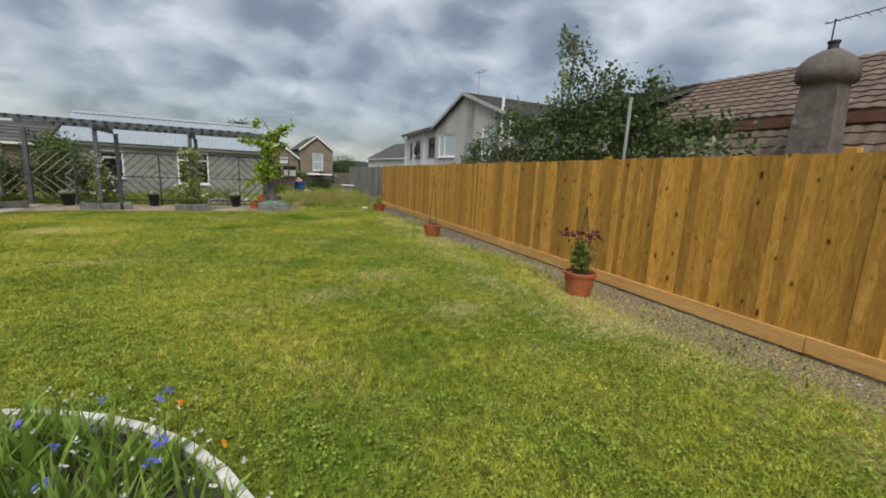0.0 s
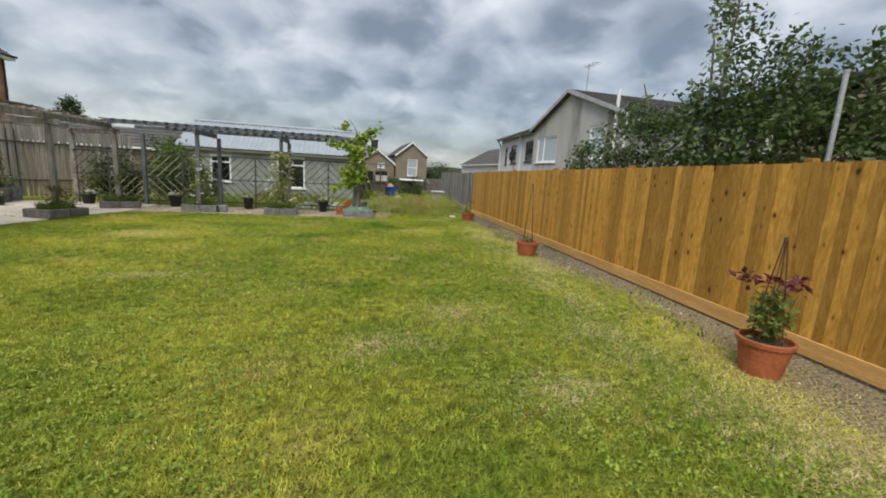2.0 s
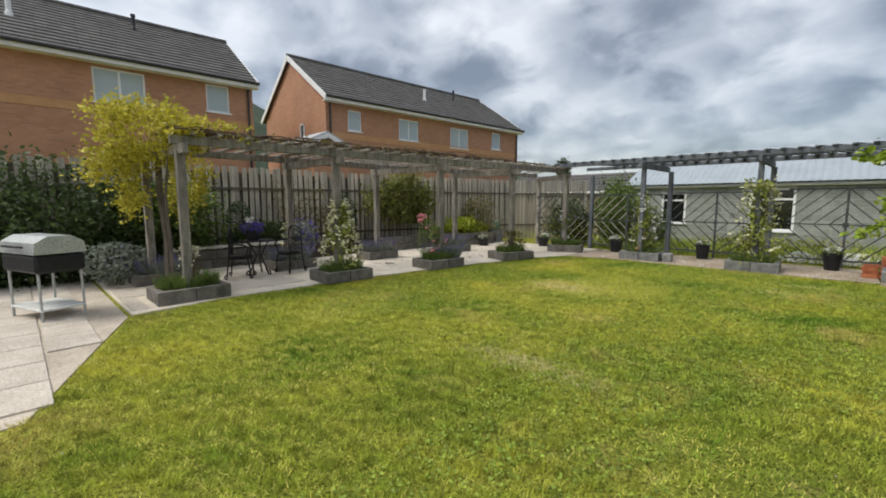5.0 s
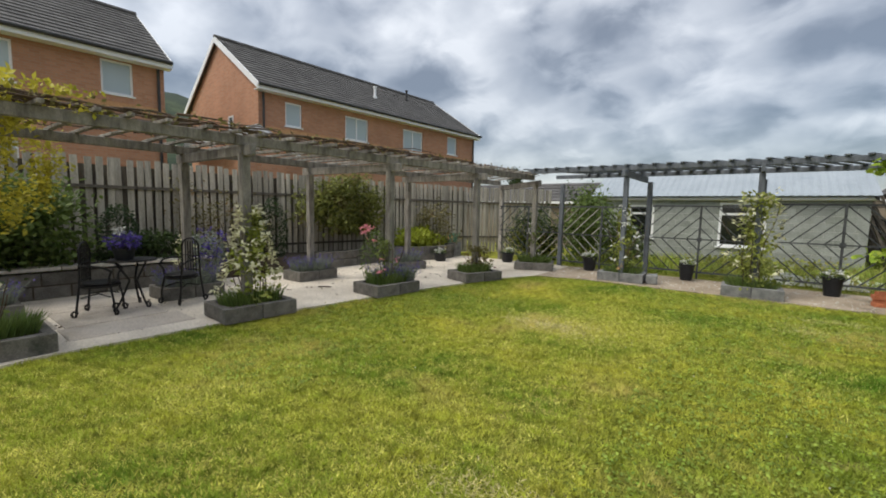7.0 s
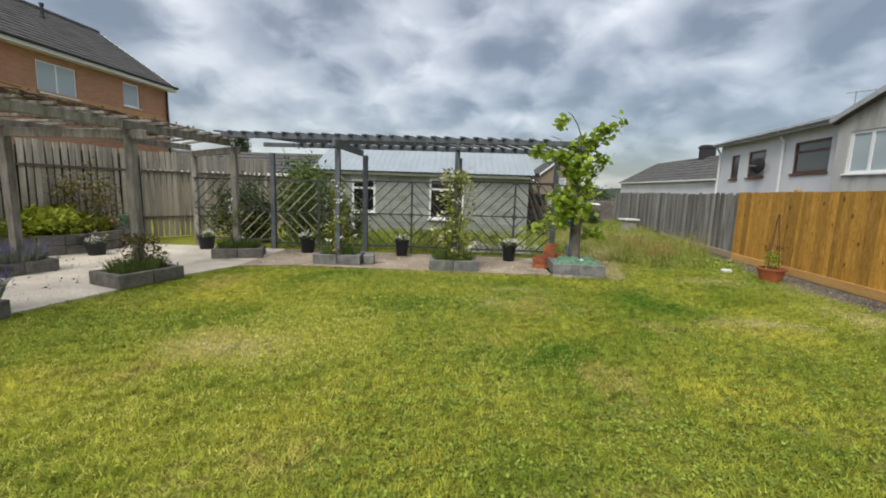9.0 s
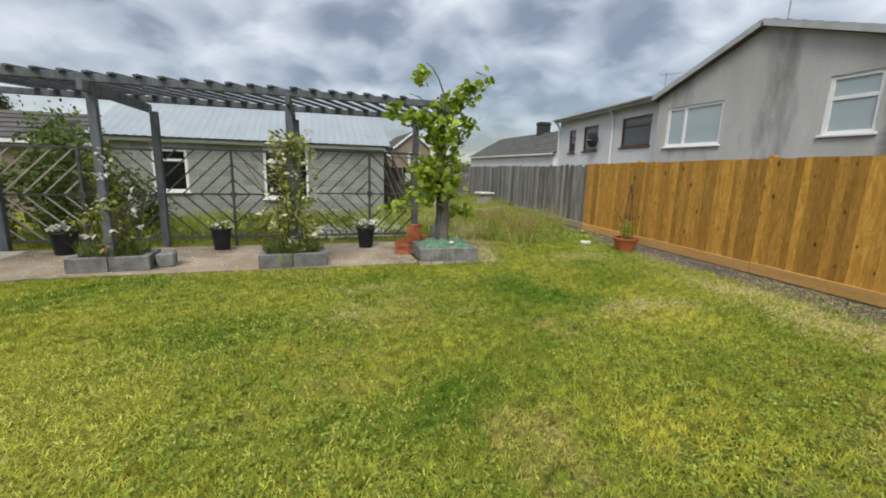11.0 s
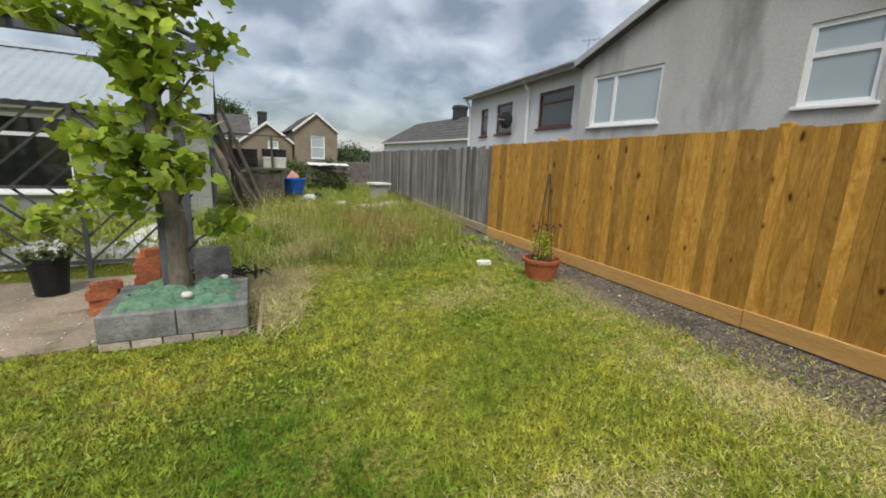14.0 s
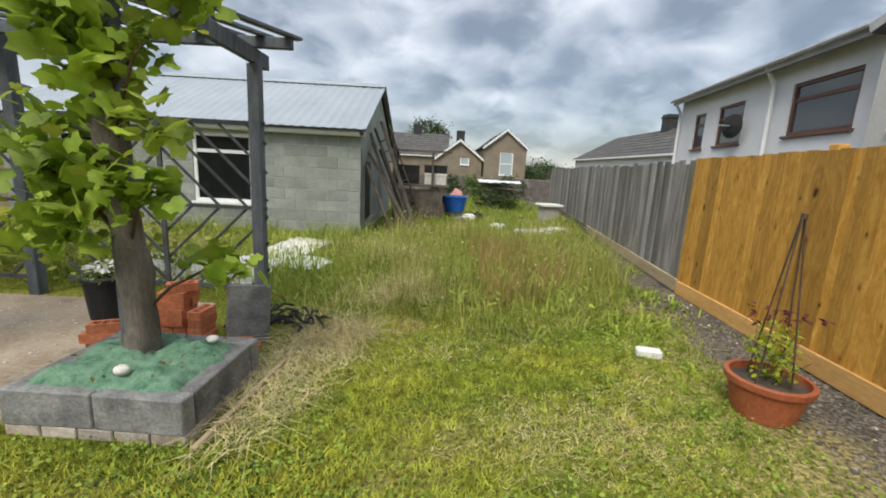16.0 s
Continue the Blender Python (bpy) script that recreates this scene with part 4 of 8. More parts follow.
def shed():
    x0, x1, y0, y1 = SHED
    root = thing("shed", "grey concrete block outbuilding with a pale corrugated roof", "shed", (0, 0, 0))
    holes = [(-7.25, -6.40, 0.72, 1.88), (-4.46, -3.22, 0.55, 1.98)]
    core = part("wall", wall_with_holes(x0, x1, 0, 2.08, y0 + 0.012, y0 + 0.2, holes), M_MORTAR, root, "pale mortar joints")
    part("wall", boxes((x0, x0 + 0.2, y0 + 0.2, y1, 0, 2.08)), M_SHEDBLOCK, root)
    part("wall", boxes((x0, x1, y1 - 0.2, y1, 0, 2.08)), M_SHEDBLOCK, root)
    gable = prism([(y0 + 0.012, 0), (y1, 0), (y1, 2.2), ((y0 + y1) / 2, 3.38), (y0 + 0.012, 2.2)], x1 - 0.2, x1, "x")
    part("gable_wall", gable, M_SHEDBLOCK, root)
    # dark panel on the solid gable end, painted as the shade of an open door
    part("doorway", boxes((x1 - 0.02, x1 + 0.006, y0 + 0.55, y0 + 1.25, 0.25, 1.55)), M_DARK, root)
    # black sheet added behind the windows for the unlit inside of the shed
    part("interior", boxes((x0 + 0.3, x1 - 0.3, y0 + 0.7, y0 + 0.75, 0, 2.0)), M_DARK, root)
    ridge = ((y0 + y1) / 2, 3.52)
    for s in (-1, 1):
        # corrugated sheet
        n = 150
        ya, za = ridge
        yb, zb = (y0 - 0.28, 2.18) if s < 0 else (y1 + 0.28, 2.18)
        slope = Vector((0, yb - ya, zb - za))
        nrm = Vector((0, -slope.z, slope.y)).normalized()
        if nrm.z < 0:
            nrm = -nrm
        bm = bmesh.new()
        rows = []
        for i in range(n + 1):
            x = x0 - 0.2 + (x1 - x0 + 0.35) * i / n
            up_ = 0.013 * (1 if i % 4 in (1, 2) else 0)
            a = Vector((x, ya, za)) + nrm * up_
            b = Vector((x, yb, zb)) + nrm * up_
            rows.append([bm.verts.new(p) for p in (a, b, b - nrm * 0.012, a - nrm * 0.012)])
        for p, q in zip(rows, rows[1:]):
            for i in range(4):
                j = (i + 1) % 4
                bm.faces.new((p[i], q[i], q[j], p[j]))
        bm.faces.new(rows[0])
        bm.faces.new(rows[-1][::-1])
        bmesh.ops.recalc_face_normals(bm, faces=bm.faces)
        part("roof_sheet", bm, M_SHEETROOF, root, "pale blue-grey corrugated roof sheet")
        bm = bmesh.new()
        e = rods([(x1 + 0.06, ya, za - 0.09), (x1 + 0.06, yb, zb - 0.09)], 0.05, seg=4, bm=bm)
        part("barge_board", e, M_DARK, root)
    part("ridge_cap", prism([(ridge[0] - 0.16, 3.49), (ridge[0], 3.60), (ridge[0] + 0.16, 3.49), (ridge[0], 3.55)], x0 - 0.2, x1 + 0.15, "x"), M_SHEETROOF, root)
    part("fascia", boxes((x0 - 0.1, x1 + 0.1, y0 - 0.05, y0 - 0.02, 2.08, 2.2)), M_SHEETROOF, root)
    gut = bmesh.new()
    rod(gut, (x0 - 0.1, y0 - 0.12, 2.1), (x1 + 0.1, y0 - 0.12, 2.1), 0.055, seg=10)
    part("gutter", gut, M_RENDER_WHITE, root)
    for xa, xb, za, zb in holes:
        window_unit(root, xb - xa, zb - za, M_UPVC, M_DARKGLASS, pose(xa, y0 + 0.09, za), transom=0.74, fw=0.07)
    # facing blocks, 440 by 215 with open joints
    rnd = random.Random(31)
    for r in range(9):
        z = 0.0 + r * 0.2285
        x = x0 + (0.0 if r % 2 else -0.225)
        while x < x1 - 0.02:
            a, b = max(x, x0), min(x + 0.44, x1)
            segs = [(a, b)]
            for xa, xb, za, zb in holes:
                if z + 0.2 > za and z + 0.02 < zb:
                    ns = []
                    for p, q in segs:
                        if q <= xa or p >= xb:
                            ns.append((p, q))
                        else:
                            if p < xa:
                                ns.append((p, xa))
                            if q > xb:
                                ns.append((xb, q))
                    segs = ns
            for p, q in segs:
                if q - p > 0.05:
                    L = round(q - p, 2)
                    block((L, 0.1, 0.215), "block", core, pose((p + q) / 2, y0 + 0.052 + rnd.uniform(0, 0.004), z), M_SHEDBLOCK, 0.004)
            x += 0.45


shed()


# ---- houses ----
def tile_roof(p_eave0, p_eave1, p_ridge1, p_ridge0, course, material, parent, name="roof", wave=0.0, tile=0.33, label=""):
    """Overlapping tile courses laid on a slope given by its four corners; each course stands proud at its lower edge."""
    e0, e1, r1, r0 = (Vector(p) for p in (p_eave0, p_eave1, p_ridge1, p_ridge0))
    n = max(2, int((r0 - e0).length / course))
    nrm = (e1 - e0).cross(r0 - e0).normalized()
    if nrm.z < 0:
        nrm = -nrm
    bm = bmesh.new()
    nt = max(1, int((e1 - e0).length / tile))
    for i in range(n):
        f0, f1 = i / n, min(1.0, (i + 1.12) / n)
        for k in range(nt):
            g0, g1 = (k + 0.012) / nt, (k + 0.988) / nt
            a, b = e0.lerp(r0, f0), e1.lerp(r1, f0)
            c, d = e0.lerp(r0, f1), e1.lerp(r1, f1)
            lift0 = nrm * 0.04
            p = [a.lerp(b, g0) + lift0, a.lerp(b, g1) + lift0, c.lerp(d, g1) + nrm * 0.006, c.lerp(d, g0) + nrm * 0.006]
            if wave:
                mid0, mid1 = (p[0] + p[1]) / 2 + nrm * wave, (p[2] + p[3]) / 2 + nrm * wave
                v = [bm.verts.new(q) for q in (p[0], mid0, p[1], p[2], mid1, p[3])]
                bm.faces.new((v[0], v[1], v[4], v[5]))
                bm.faces.new((v[1], v[2], v[3], v[4]))
                lo = [bm.verts.new(q - lift0 * 1.2) for q in (p[0], p[1])]
                bm.faces.new((v[0], lo[0], lo[1], v[2], v[1]))
            else:
                v = [bm.verts.new(q) for q in p]
                bm.faces.new(v)
                lo = [bm.verts.new(q - lift0) for q in (p[0], p[1])]
                bm.faces.new((v[0], lo[0], lo[1], v[1]))
    ob = part(name, bm, material, parent, label)
    under = bmesh.new()
    vs = [under.verts.new(q - nrm * t) for t in (0.004, 0.12) for q in (e0, e1, r1, r0)]
    under.faces.new(vs[:4])
    under.faces.new(vs[4:][::-1])
    for i in range(4):
        j = (i + 1) % 4
        under.faces.new((vs[i], vs[4 + i], vs[4 + j], vs[j]))
    bmesh.ops.recalc_face_normals(under, faces=under.faces)
    part("roof_deck", under, material, parent)
    return ob


def brick_house(at, length, depth, eave, ridge, wins, label):
    """Local x runs along the garden front, front face at y = 0 looking to -y."""
    root = thing("house", label, "house", at, "brick houses")
    holes = [(x, x + w, z, z + h) for x, z, w, h, _, _ in wins]
    part("wall", wall_with_holes(0, length, -0.8, eave, 0, 0.3, holes), M_BRICKWALL, root)
    part("wall", boxes((0, length, depth - 0.3, depth, -0.8, eave)), M_BRICKWALL, root)
    for xa, xb in ((0, 0.3), (length - 0.3, length)):
        part("gable_wall", prism([(0.302, -0.8), (depth - 0.302, -0.8), (depth - 0.302, eave + 0.2), (depth / 2, ridge - 0.12), (0.302, eave + 0.2)], xa, xb, "x"), M_BRICKWALL, root)
    part("brick_band", boxes((-0.012, length + 0.012, -0.015, 0.0, 4.40, 4.66)), M_BRICKBAND, root, "paler brick string course")
    # black sheet added behind the front as the shade of the rooms
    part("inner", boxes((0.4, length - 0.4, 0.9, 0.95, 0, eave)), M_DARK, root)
    o = 0.35
    ez = eave - 0.02
    tile_roof((-0.15, -o, ez), (length + 0.15, -o, ez), (length + 0.15, depth / 2, ridge), (-0.15, depth / 2, ridge), 0.31, M_SLATE, root, label="dark grey concrete tile roof")
    tile_roof((length + 0.15, depth + o, ez), (-0.15, depth + o, ez), (-0.15, depth / 2, ridge), (length + 0.15, depth / 2, ridge), 0.6, M_SLATE, root, tile=1.2)
    rt = bmesh.new()
    rod(rt, (-0.15, depth / 2, ridge + 0.02), (length + 0.15, depth / 2, ridge + 0.02), 0.11, seg=8)
    part("ridge_tile", rt, M_SLATE, root)
    part("fascia", boxes((-0.15, length + 0.15, -o - 0.03, -o, ez - 0.2, ez - 0.02)), M_UPVC, root, "white fascia board")
    part("soffit", boxes((-0.15, length + 0.15, -o, 0, ez - 0.2, ez - 0.17)), M_UPVC, root)
    gut = bmesh.new()
    rod(gut, (-0.15, -o - 0.09, ez - 0.02), (length + 0.15, -o - 0.09, ez - 0.02), 0.06, seg=8)
    part("gutter", gut, M_DARK, root, "black gutter")
    for x in (0.18, length - 0.18):
        dp = bmesh.new()
        rod(dp, (x, -0.08, 0), (x, -0.08, eave - 0.25), 0.045, seg=8)
        part("downpipe", dp, M_DARK, root)
    for x in (-0.15, length + 0.15):
        for s in (0, 1):
            bm = bmesh.new()
            a = Vector((x, -o if s == 0 else depth + o, ez - 0.08))
            b = Vector((x, depth / 2, ridge - 0.08))
            d = b - a
            n = Vector((0, -d.z, d.y)).normalized() * 0.11
            q = [a + n, b + n, b - n, a - n]
            va = [bm.verts.new(p + Vector((0.02, 0, 0))) for p in q]
            vb = [bm.verts.new(p - Vector((0.02, 0, 0))) for p in q]
            bm.faces.new(va)
            bm.faces.new(vb[::-1])
            for i in range(4):
                j = (i + 1) % 4
                bm.faces.new((va[j], va[i], vb[i], vb[j]))
            bmesh.ops.recalc_face_normals(bm, faces=bm.faces)
            part("barge_board", bm, M_UPVC, root, "white barge board")
    for x, z, w, h, bars, tr in wins:
        window_unit(root, w, h, M_UPVC, M_NETSKYGLASS, pose(x, 0.12, z), bars, tr)
    pitch = (ridge - ez) / (depth / 2 + o)
    for x, y, m, r in ((6.9, 1.5, M_UPVC, 0.07), (10.2, 2.6, M_DARK, 0.06)):
        z = ez + (y + o) * pitch
        vent = part("roof_vent", lathe([(r * 1.6, z - 0.05), (r * 1.4, z + 0.1), (r, z + 0.14), (r, z + 0.5), (r * 1.35, z + 0.51), (r * 1.35, z + 0.6), (0.01, z + 0.62)], 12), m, root)
        vent.location = (x, y, 0)
    window_unit(root, 0.45, 1.0, M_UPVC, M_GLASS, pose(0.025, 2.7, 4.3, 0, 0, -90))
    return root


# garden front of the first house runs from (-18.95, 14.6) to (-17.9, 28.2)
HX, HY = -18.95, 14.75
H_TURN = math.degrees(math.atan2(28.3 - HY, -17.95 - HX))
brick_house(pose(HX, HY, 0, 0, 0, H_TURN), 13.6, 7.4, 6.15, 8.75,
            [(1.1, 4.8, 0.72, 0.95, (), 0.0), (3.98, 4.68, 1.3, 1.05, (0.5,), 0.0), (7.55, 4.6, 1.45, 1.1, (0.5,), 0.0), (11.05, 4.8, 0.85, 1.0, (), 0.0)],
            "two-storey orange brick house with dark tiled roof and white windows")
brick_house(pose(-20.4, -1.8, 0, 0, 0, H_TURN), 13.6, 7.4, 6.15, 8.75,
            [(2.0, 4.78, 1.4, 1.1, (0.5,), 0.0), (8.7, 4.75, 1.4, 1.1, (0.5,), 0.0), (11.95, 4.9, 0.8, 1.0, (), 0.0), (8.7, 2.1, 1.4, 1.1, (0.5,), 0.0)],
            "neighbouring orange brick house with dark tiled roof and white windows")


def grey_house():
    root = thing("house", "grey rendered gabled house behind the new fence", "house", (0, 0, 0))
    X = 7.13
    yl, yr, ya = 20.0, 13.5, 17.0
    ez, az = 3.9, 5.12
    holes = [(17.82, 19.62, 2.38, 3.5), (14.6, 15.5, 2.45, 3.62)]
    # gable end: rectangular part with window holes, then the triangle over it
    w = wall_with_holes(yr, yl, -0.3, ez, 0, 0.28, holes)
    bmesh.ops.transform(w, matrix=Matrix(((0, 1, 0, X), (1, 0, 0, 0), (0, 0, 1, 0), (0, 0, 0, 1))), verts=w.verts)
    bmesh.ops.reverse_faces(w, faces=w.faces)
    part("wall", w, M_RENDER, root, "stained grey rendered gable wall")
    part("gable", prism([(yr, ez), (yl, ez), (ya, az)], X, X + 0.28, "x"), M_RENDER, root)
    # dark sheet added behind the gable windows for room shade
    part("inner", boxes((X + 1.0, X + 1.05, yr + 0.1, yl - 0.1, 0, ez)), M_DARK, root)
    for (a, b, c, d), bars, tr in zip(holes, ((0.3, 0.68), ()), (0.0, 0.62)):
        window_unit(root, b - a, d - c, M_UPVC, M_NETSKYGLASS, pose(X + 0.1, b, c, 0, 0, -90), bars if bars != (0.3, 0.68) else (0.34,), tr, fw=0.075)
    for y0, y1 in ((yl + 0.12, ya), (yr - 0.12, ya)):
        za = ez - 0.04
        tile_roof((X - 0.18, y0, za), (X + 8, y0, za), (X + 8, y1, az + 0.02), (X - 0.18, y1, az + 0.02), 0.3, M_SLATE, root)
        bm = bmesh.new()
        d = Vector((0, y1 - y0, az - za))
        n = Vector((0, -d.z, d.y)).normalized() * 0.1
        if n.z < 0:
            n = -n
        q = [Vector((X - 0.2, y0, za)) + n * 0.4, Vector((X - 0.2, y1, az)) + n * 0.4, Vector((X - 0.2, y1, az)) - n, Vector((X - 0.2, y0, za)) - n]
        va = [bm.verts.new(p) for p in q]
        vb = [bm.verts.new(p + Vector((0.03, 0, 0))) for p in q]
        bm.faces.new(va)
        bm.faces.new(vb[::-1])
        for i in range(4):
            bm.faces.new((va[(i + 1) % 4], va[i], vb[i], vb[(i + 1) % 4]))
        bmesh.ops.recalc_face_normals(bm, faces=bm.faces)
        part("barge_board", bm, M_BARGE, root)
    # side wall going back on the near side, and the lower part beyond it
    part("wall", boxes((X + 0.28, X + 8, yr, yr + 0.28, -0.3, ez)), M_RENDER, root)
    part("wall", boxes((X + 0.35, X + 0.6, 9.2, yr - 0.004, -0.3, 3.55)), M_RENDER, root)
    tile_roof((X + 0.15, 9.0, 3.5), (X + 0.15, yr - 0.15, 3.5), (X + 4.5, yr - 0.15, 4.9), (X + 4.5, 9.0, 4.9), 0.3, M_SLATE, root)
    gut = bmesh.new()
    rod(gut, (X + 0.05, 9.0, 3.5), (X + 0.05, yr - 0.15, 3.55), 0.05, seg=8)
    part("gutter", gut, M_BARGE, root)
    for y, top, r in ((13.92, 4.6, 0.055), (13.38, 3.9, 0.036)):
        dp = bmesh.new()
        rod(dp, (X - 0.09, y, -0.1), (X - 0.09, y, top), r, seg=10)
        part("downpipe", dp, M_UPVC, root, "thick white soil pipe")
        part("pipe_collar", boxes((X - 0.16, X, y - 0.075, y + 0.075, 3.0, 3.05)), M_UPVC, root)
    # rear wing
    wing = thing("house_wing", "pale rendered rear wing with brown-framed windows", "house", (X + 0.35, yl, 0, 0, 0, 90 - 7.5))
    L = 7.5
    whole = [(0.70, 2.50, 1.65, 1.02), (3.98, 2.46, 1.16, 1.02), (5.85, 2.44, 0.62, 1.0)]
    part("wall", wall_with_holes(0.02, L, -0.3, 3.95, -0.25, 0.0, [(x, x + w_, z, z + h) for x, z, w_, h in whole]), M_RENDER_WHITE, wing)
    # the wing's room shade, an added dark sheet
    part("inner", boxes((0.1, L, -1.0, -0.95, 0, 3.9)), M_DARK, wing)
    for (x, z, w_, h), bars in zip(whole, ((), (), ())):
        window_unit(wing, w_, h, M_BROWNFRAME, M_GLASS, pose(x + w_, -0.1, z, 0, 0, 180), bars, 0.68, fw=0.07)
    tile_roof((0, 0.3, 4.0), (L, 0.3, 4.0), (L, -4, 5.2), (0, -4, 5.2), 0.3, M_SLATE, wing)
    part("fascia", boxes((0, L, 0.27, 0.3, 3.84, 3.97)), M_BARGE, wing)
    gut = bmesh.new()
    rod(gut, (0, 0.36, 3.97), (L, 0.36, 3.97), 0.05, seg=8)
    part("gutter", gut, M_BARGE, wing)
    for x in (2.85, L - 0.1):
        part("downpipe", rods([(x, 0.3, 3.95), (x, 0.08, 3.6), (x, 0.08, 0)], 0.045, seg=8), M_UPVC, wing)
    part("wall", boxes((L - 0.25, L, -8, -0.26, -0.3, 4.0)), M_RENDER_WHITE, wing)
    # satellite dish
    dish = thing("satellite_dish", "dark grey satellite dish bracketed to the wing wall", "satellite dish", wing.matrix_basis @ pose(3.85, 0.34, 2.85, 90, 0, 20))
    part("bowl", lathe([(0.02, 0), (0.16, 0.02), (0.28, 0.07), (0.285, 0.08), (0.16, 0.035), (0.02, 0.015)], 16), M_RUBBER, dish)
    bm = bmesh.new()
    rod(bm, (0, 0, 0), (0.0, 0.0, -0.3), 0.02)
    rod(bm, (0, -0.25, 0.06), (0, 0, 0.35), 0.012)
    part("arm", bm, M_GALV, dish)
    # ridge aerial
    ae = thing("tv_aerial", "thin television aerial on the roof", "aerial", (X + 0.6, ya, az))
    bm = bmesh.new()
    rod(bm, (0, 0, 0), (0, 0, 1.0), 0.02)
    rod(bm, (0, -0.6, 0.95), (0, 0.3, 0.95), 0.012)
    for i in range(5):
        rod(bm, (-0.2, -0.55 + 0.18 * i, 0.95), (0.2, -0.55 + 0.18 * i, 0.95), 0.008)
    part("mast", bm, M_GALV, ae)
    copy_thing(ae, pose(9.0, 21.8, 4.3, 0, 0, 35) @ Matrix.Scale(0.8, 4))


grey_house()


def bungalow():
    root = thing("bungalow", "brown pantiled bungalow with a lichened stone chimney", "house", (0, 0, 0))
    tile_roof((8.1, 11.6, 2.0), (8.1, -2.0, 2.0), (9.0, -2.0, 3.0), (9.0, 11.6, 3.0), 0.27, M_PANTILE, root, wave=0.03, tile=0.3, label="brown corrugated pantile roof")
    tile_roof((8.9, 11.2, 3.22), (8.9, -2.0, 3.22), (11.4, -2.0, 4.85), (11.4, 11.2, 4.85), 0.27, M_PANTILE, root, wave=0.03, tile=0.3, label="brown corrugated pantile roof")
    part("fascia", boxes((8.86, 8.9, -2, 11.2, 2.98, 3.2)), M_BROWNFRAME, root, "dark brown fascia")
    part("wall", boxes((8.5, 8.75, -1.8, 11.2, -0.3, 2.4)), M_RENDER_WHITE, root)
    part("wall", boxes((8.95, 11.4, 10.9, 11.1, -0.3, 3.2)), M_RENDER_WHITE, root)
    ch = thing("chimney", "lichened grey stone chimney stack with domed cap", "chimney", (8.0, 4.45, 0))
    part("shaft", prism([(-0.36, -0.2), (0.36, -0.2), (0.34, 2.6), (0.29, 3.62), (-0.29, 3.62), (-0.34, 2.6)], -0.26, 0.26, "x"), M_STONEGREY, ch)
    bm = bmesh.new()
    pr = [(0.38, 0.34, 3.62), (0.40, 0.36, 3.88), (0.33, 0.29, 4.08), (0.2, 0.17, 4.2), (0.1, 0.1, 4.26)]
    rings = [[bm.verts.new((sx * b, sy * a, z)) for sx, sy in ((-1, -1), (1, -1), (1, 1), (-1, 1))] for a, b, z in pr]
    for p, q in zip(rings, rings[1:]):
        for i in range(4):
            bm.faces.new((p[i], p[(i + 1) % 4], q[(i + 1) % 4], q[i]))
    bm.faces.new(rings[0][::-1])
    bm.faces.new(rings[-1])
    bmesh.ops.bevel(bm, geom=list(bm.edges), offset=0.04, segments=2, affect="EDGES")
    part("cap", bm, M_STONEGREY, ch, smooth=True)
    part("pot", lathe([(0.09, 4.24), (0.08, 4.34), (0.1, 4.36), (0.1, 4.4)], 12), M_DARK, ch)
    ae = thing("tv_aerial", "television aerial fixed above the bungalow chimney", "aerial", (8.0, 4.5, 4.3))
    bm = bmesh.new()
    rod(bm, (0, 0, 0), (0, 0, 0.5), 0.014)
    rod(bm, (0, 0.15, 0.45), (0, -0.85, 0.5), 0.01)
    for i in range(7):
        rod(bm, (-0.12, 0.1 - 0.14 * i, 0.46), (0.12, 0.1 - 0.14 * i, 0.46), 0.006)
    part("mast", bm, M_DARK, ae)


bungalow()


def far_house(x0, x1, y, eave, apex, window, label, wall_m=M_RENDER_TAN, back=9.0):
    """A gable end facing the garden, with white barge boards and one window."""
    root = thing("house", label, "house", (0, 0, 0), "far houses")
    xm = (x0 + x1) / 2
    a, b, c, d = window
    part("wall", wall_with_holes(x0, x1, -0.8, eave, y, y + 0.3, [(a, b, c, min(d, eave - 0.01))]), wall_m, root)
    part("gable", prism([(x0, eave), (x1, eave), (xm, apex)], y, y + 0.3, "y"), wall_m, root)
    for xx in (x0, x1 - 0.3):
        part("wall", boxes((xx, xx + 0.3, y + 0.3, y + back, -0.8, eave)), wall_m, root)
    # dark sheet added inside in place of shaded rooms
    part("inner", boxes((x0 + 0.4, x1 - 0.4, y + 1, y + 1.05, 0, eave)), M_DARK, root)
    window_unit(root, b - a, min(d, eave - 0.01) - c, M_UPVC, M_NETSKYGLASS, pose(a, y + 0.1, c), (), 0.5 if d - c > 1 else 0, fw=0.09)
    for s, xe in ((-1, x0 - 0.2), (1, x1 + 0.2)):
        ze = eave - 0.12
        if s < 0:
            tile_roof((xe, y + back, ze), (xe, y - 0.2, ze), (xm, y - 0.2, apex + 0.05), (xm, y + back, apex + 0.05), 0.5, M_SLATE, root, tile=0.8)
        else:
            tile_roof((xe, y - 0.2, ze), (xe, y + back, ze), (xm, y + back, apex + 0.05), (xm, y - 0.2, apex + 0.05), 0.5, M_SLATE, root, tile=0.8)
        bm = bmesh.new()
        p0, p1 = Vector((xe, y - 0.24, ze)), Vector((xm, y - 0.24, apex + 0.06))
        q = [p0, p1, p1 - Vector((0, 0, 0.22)), p0 - Vector((0, 0, 0.22))]
        va = [bm.verts.new(p) for p in q]
        vb = [bm.verts.new(p + Vector((0, 0.03, 0))) for p in q]
        bm.faces.new(va)
        bm.faces.new(vb[::-1])
        for i in range(4):
            bm.faces.new((va[(i + 1) % 4], va[i], vb[i], vb[(i + 1) % 4]))
        bmesh.ops.recalc_face_normals(bm, faces=bm.faces)
        part("barge_board", bm, M_UPVC, root)
    return root


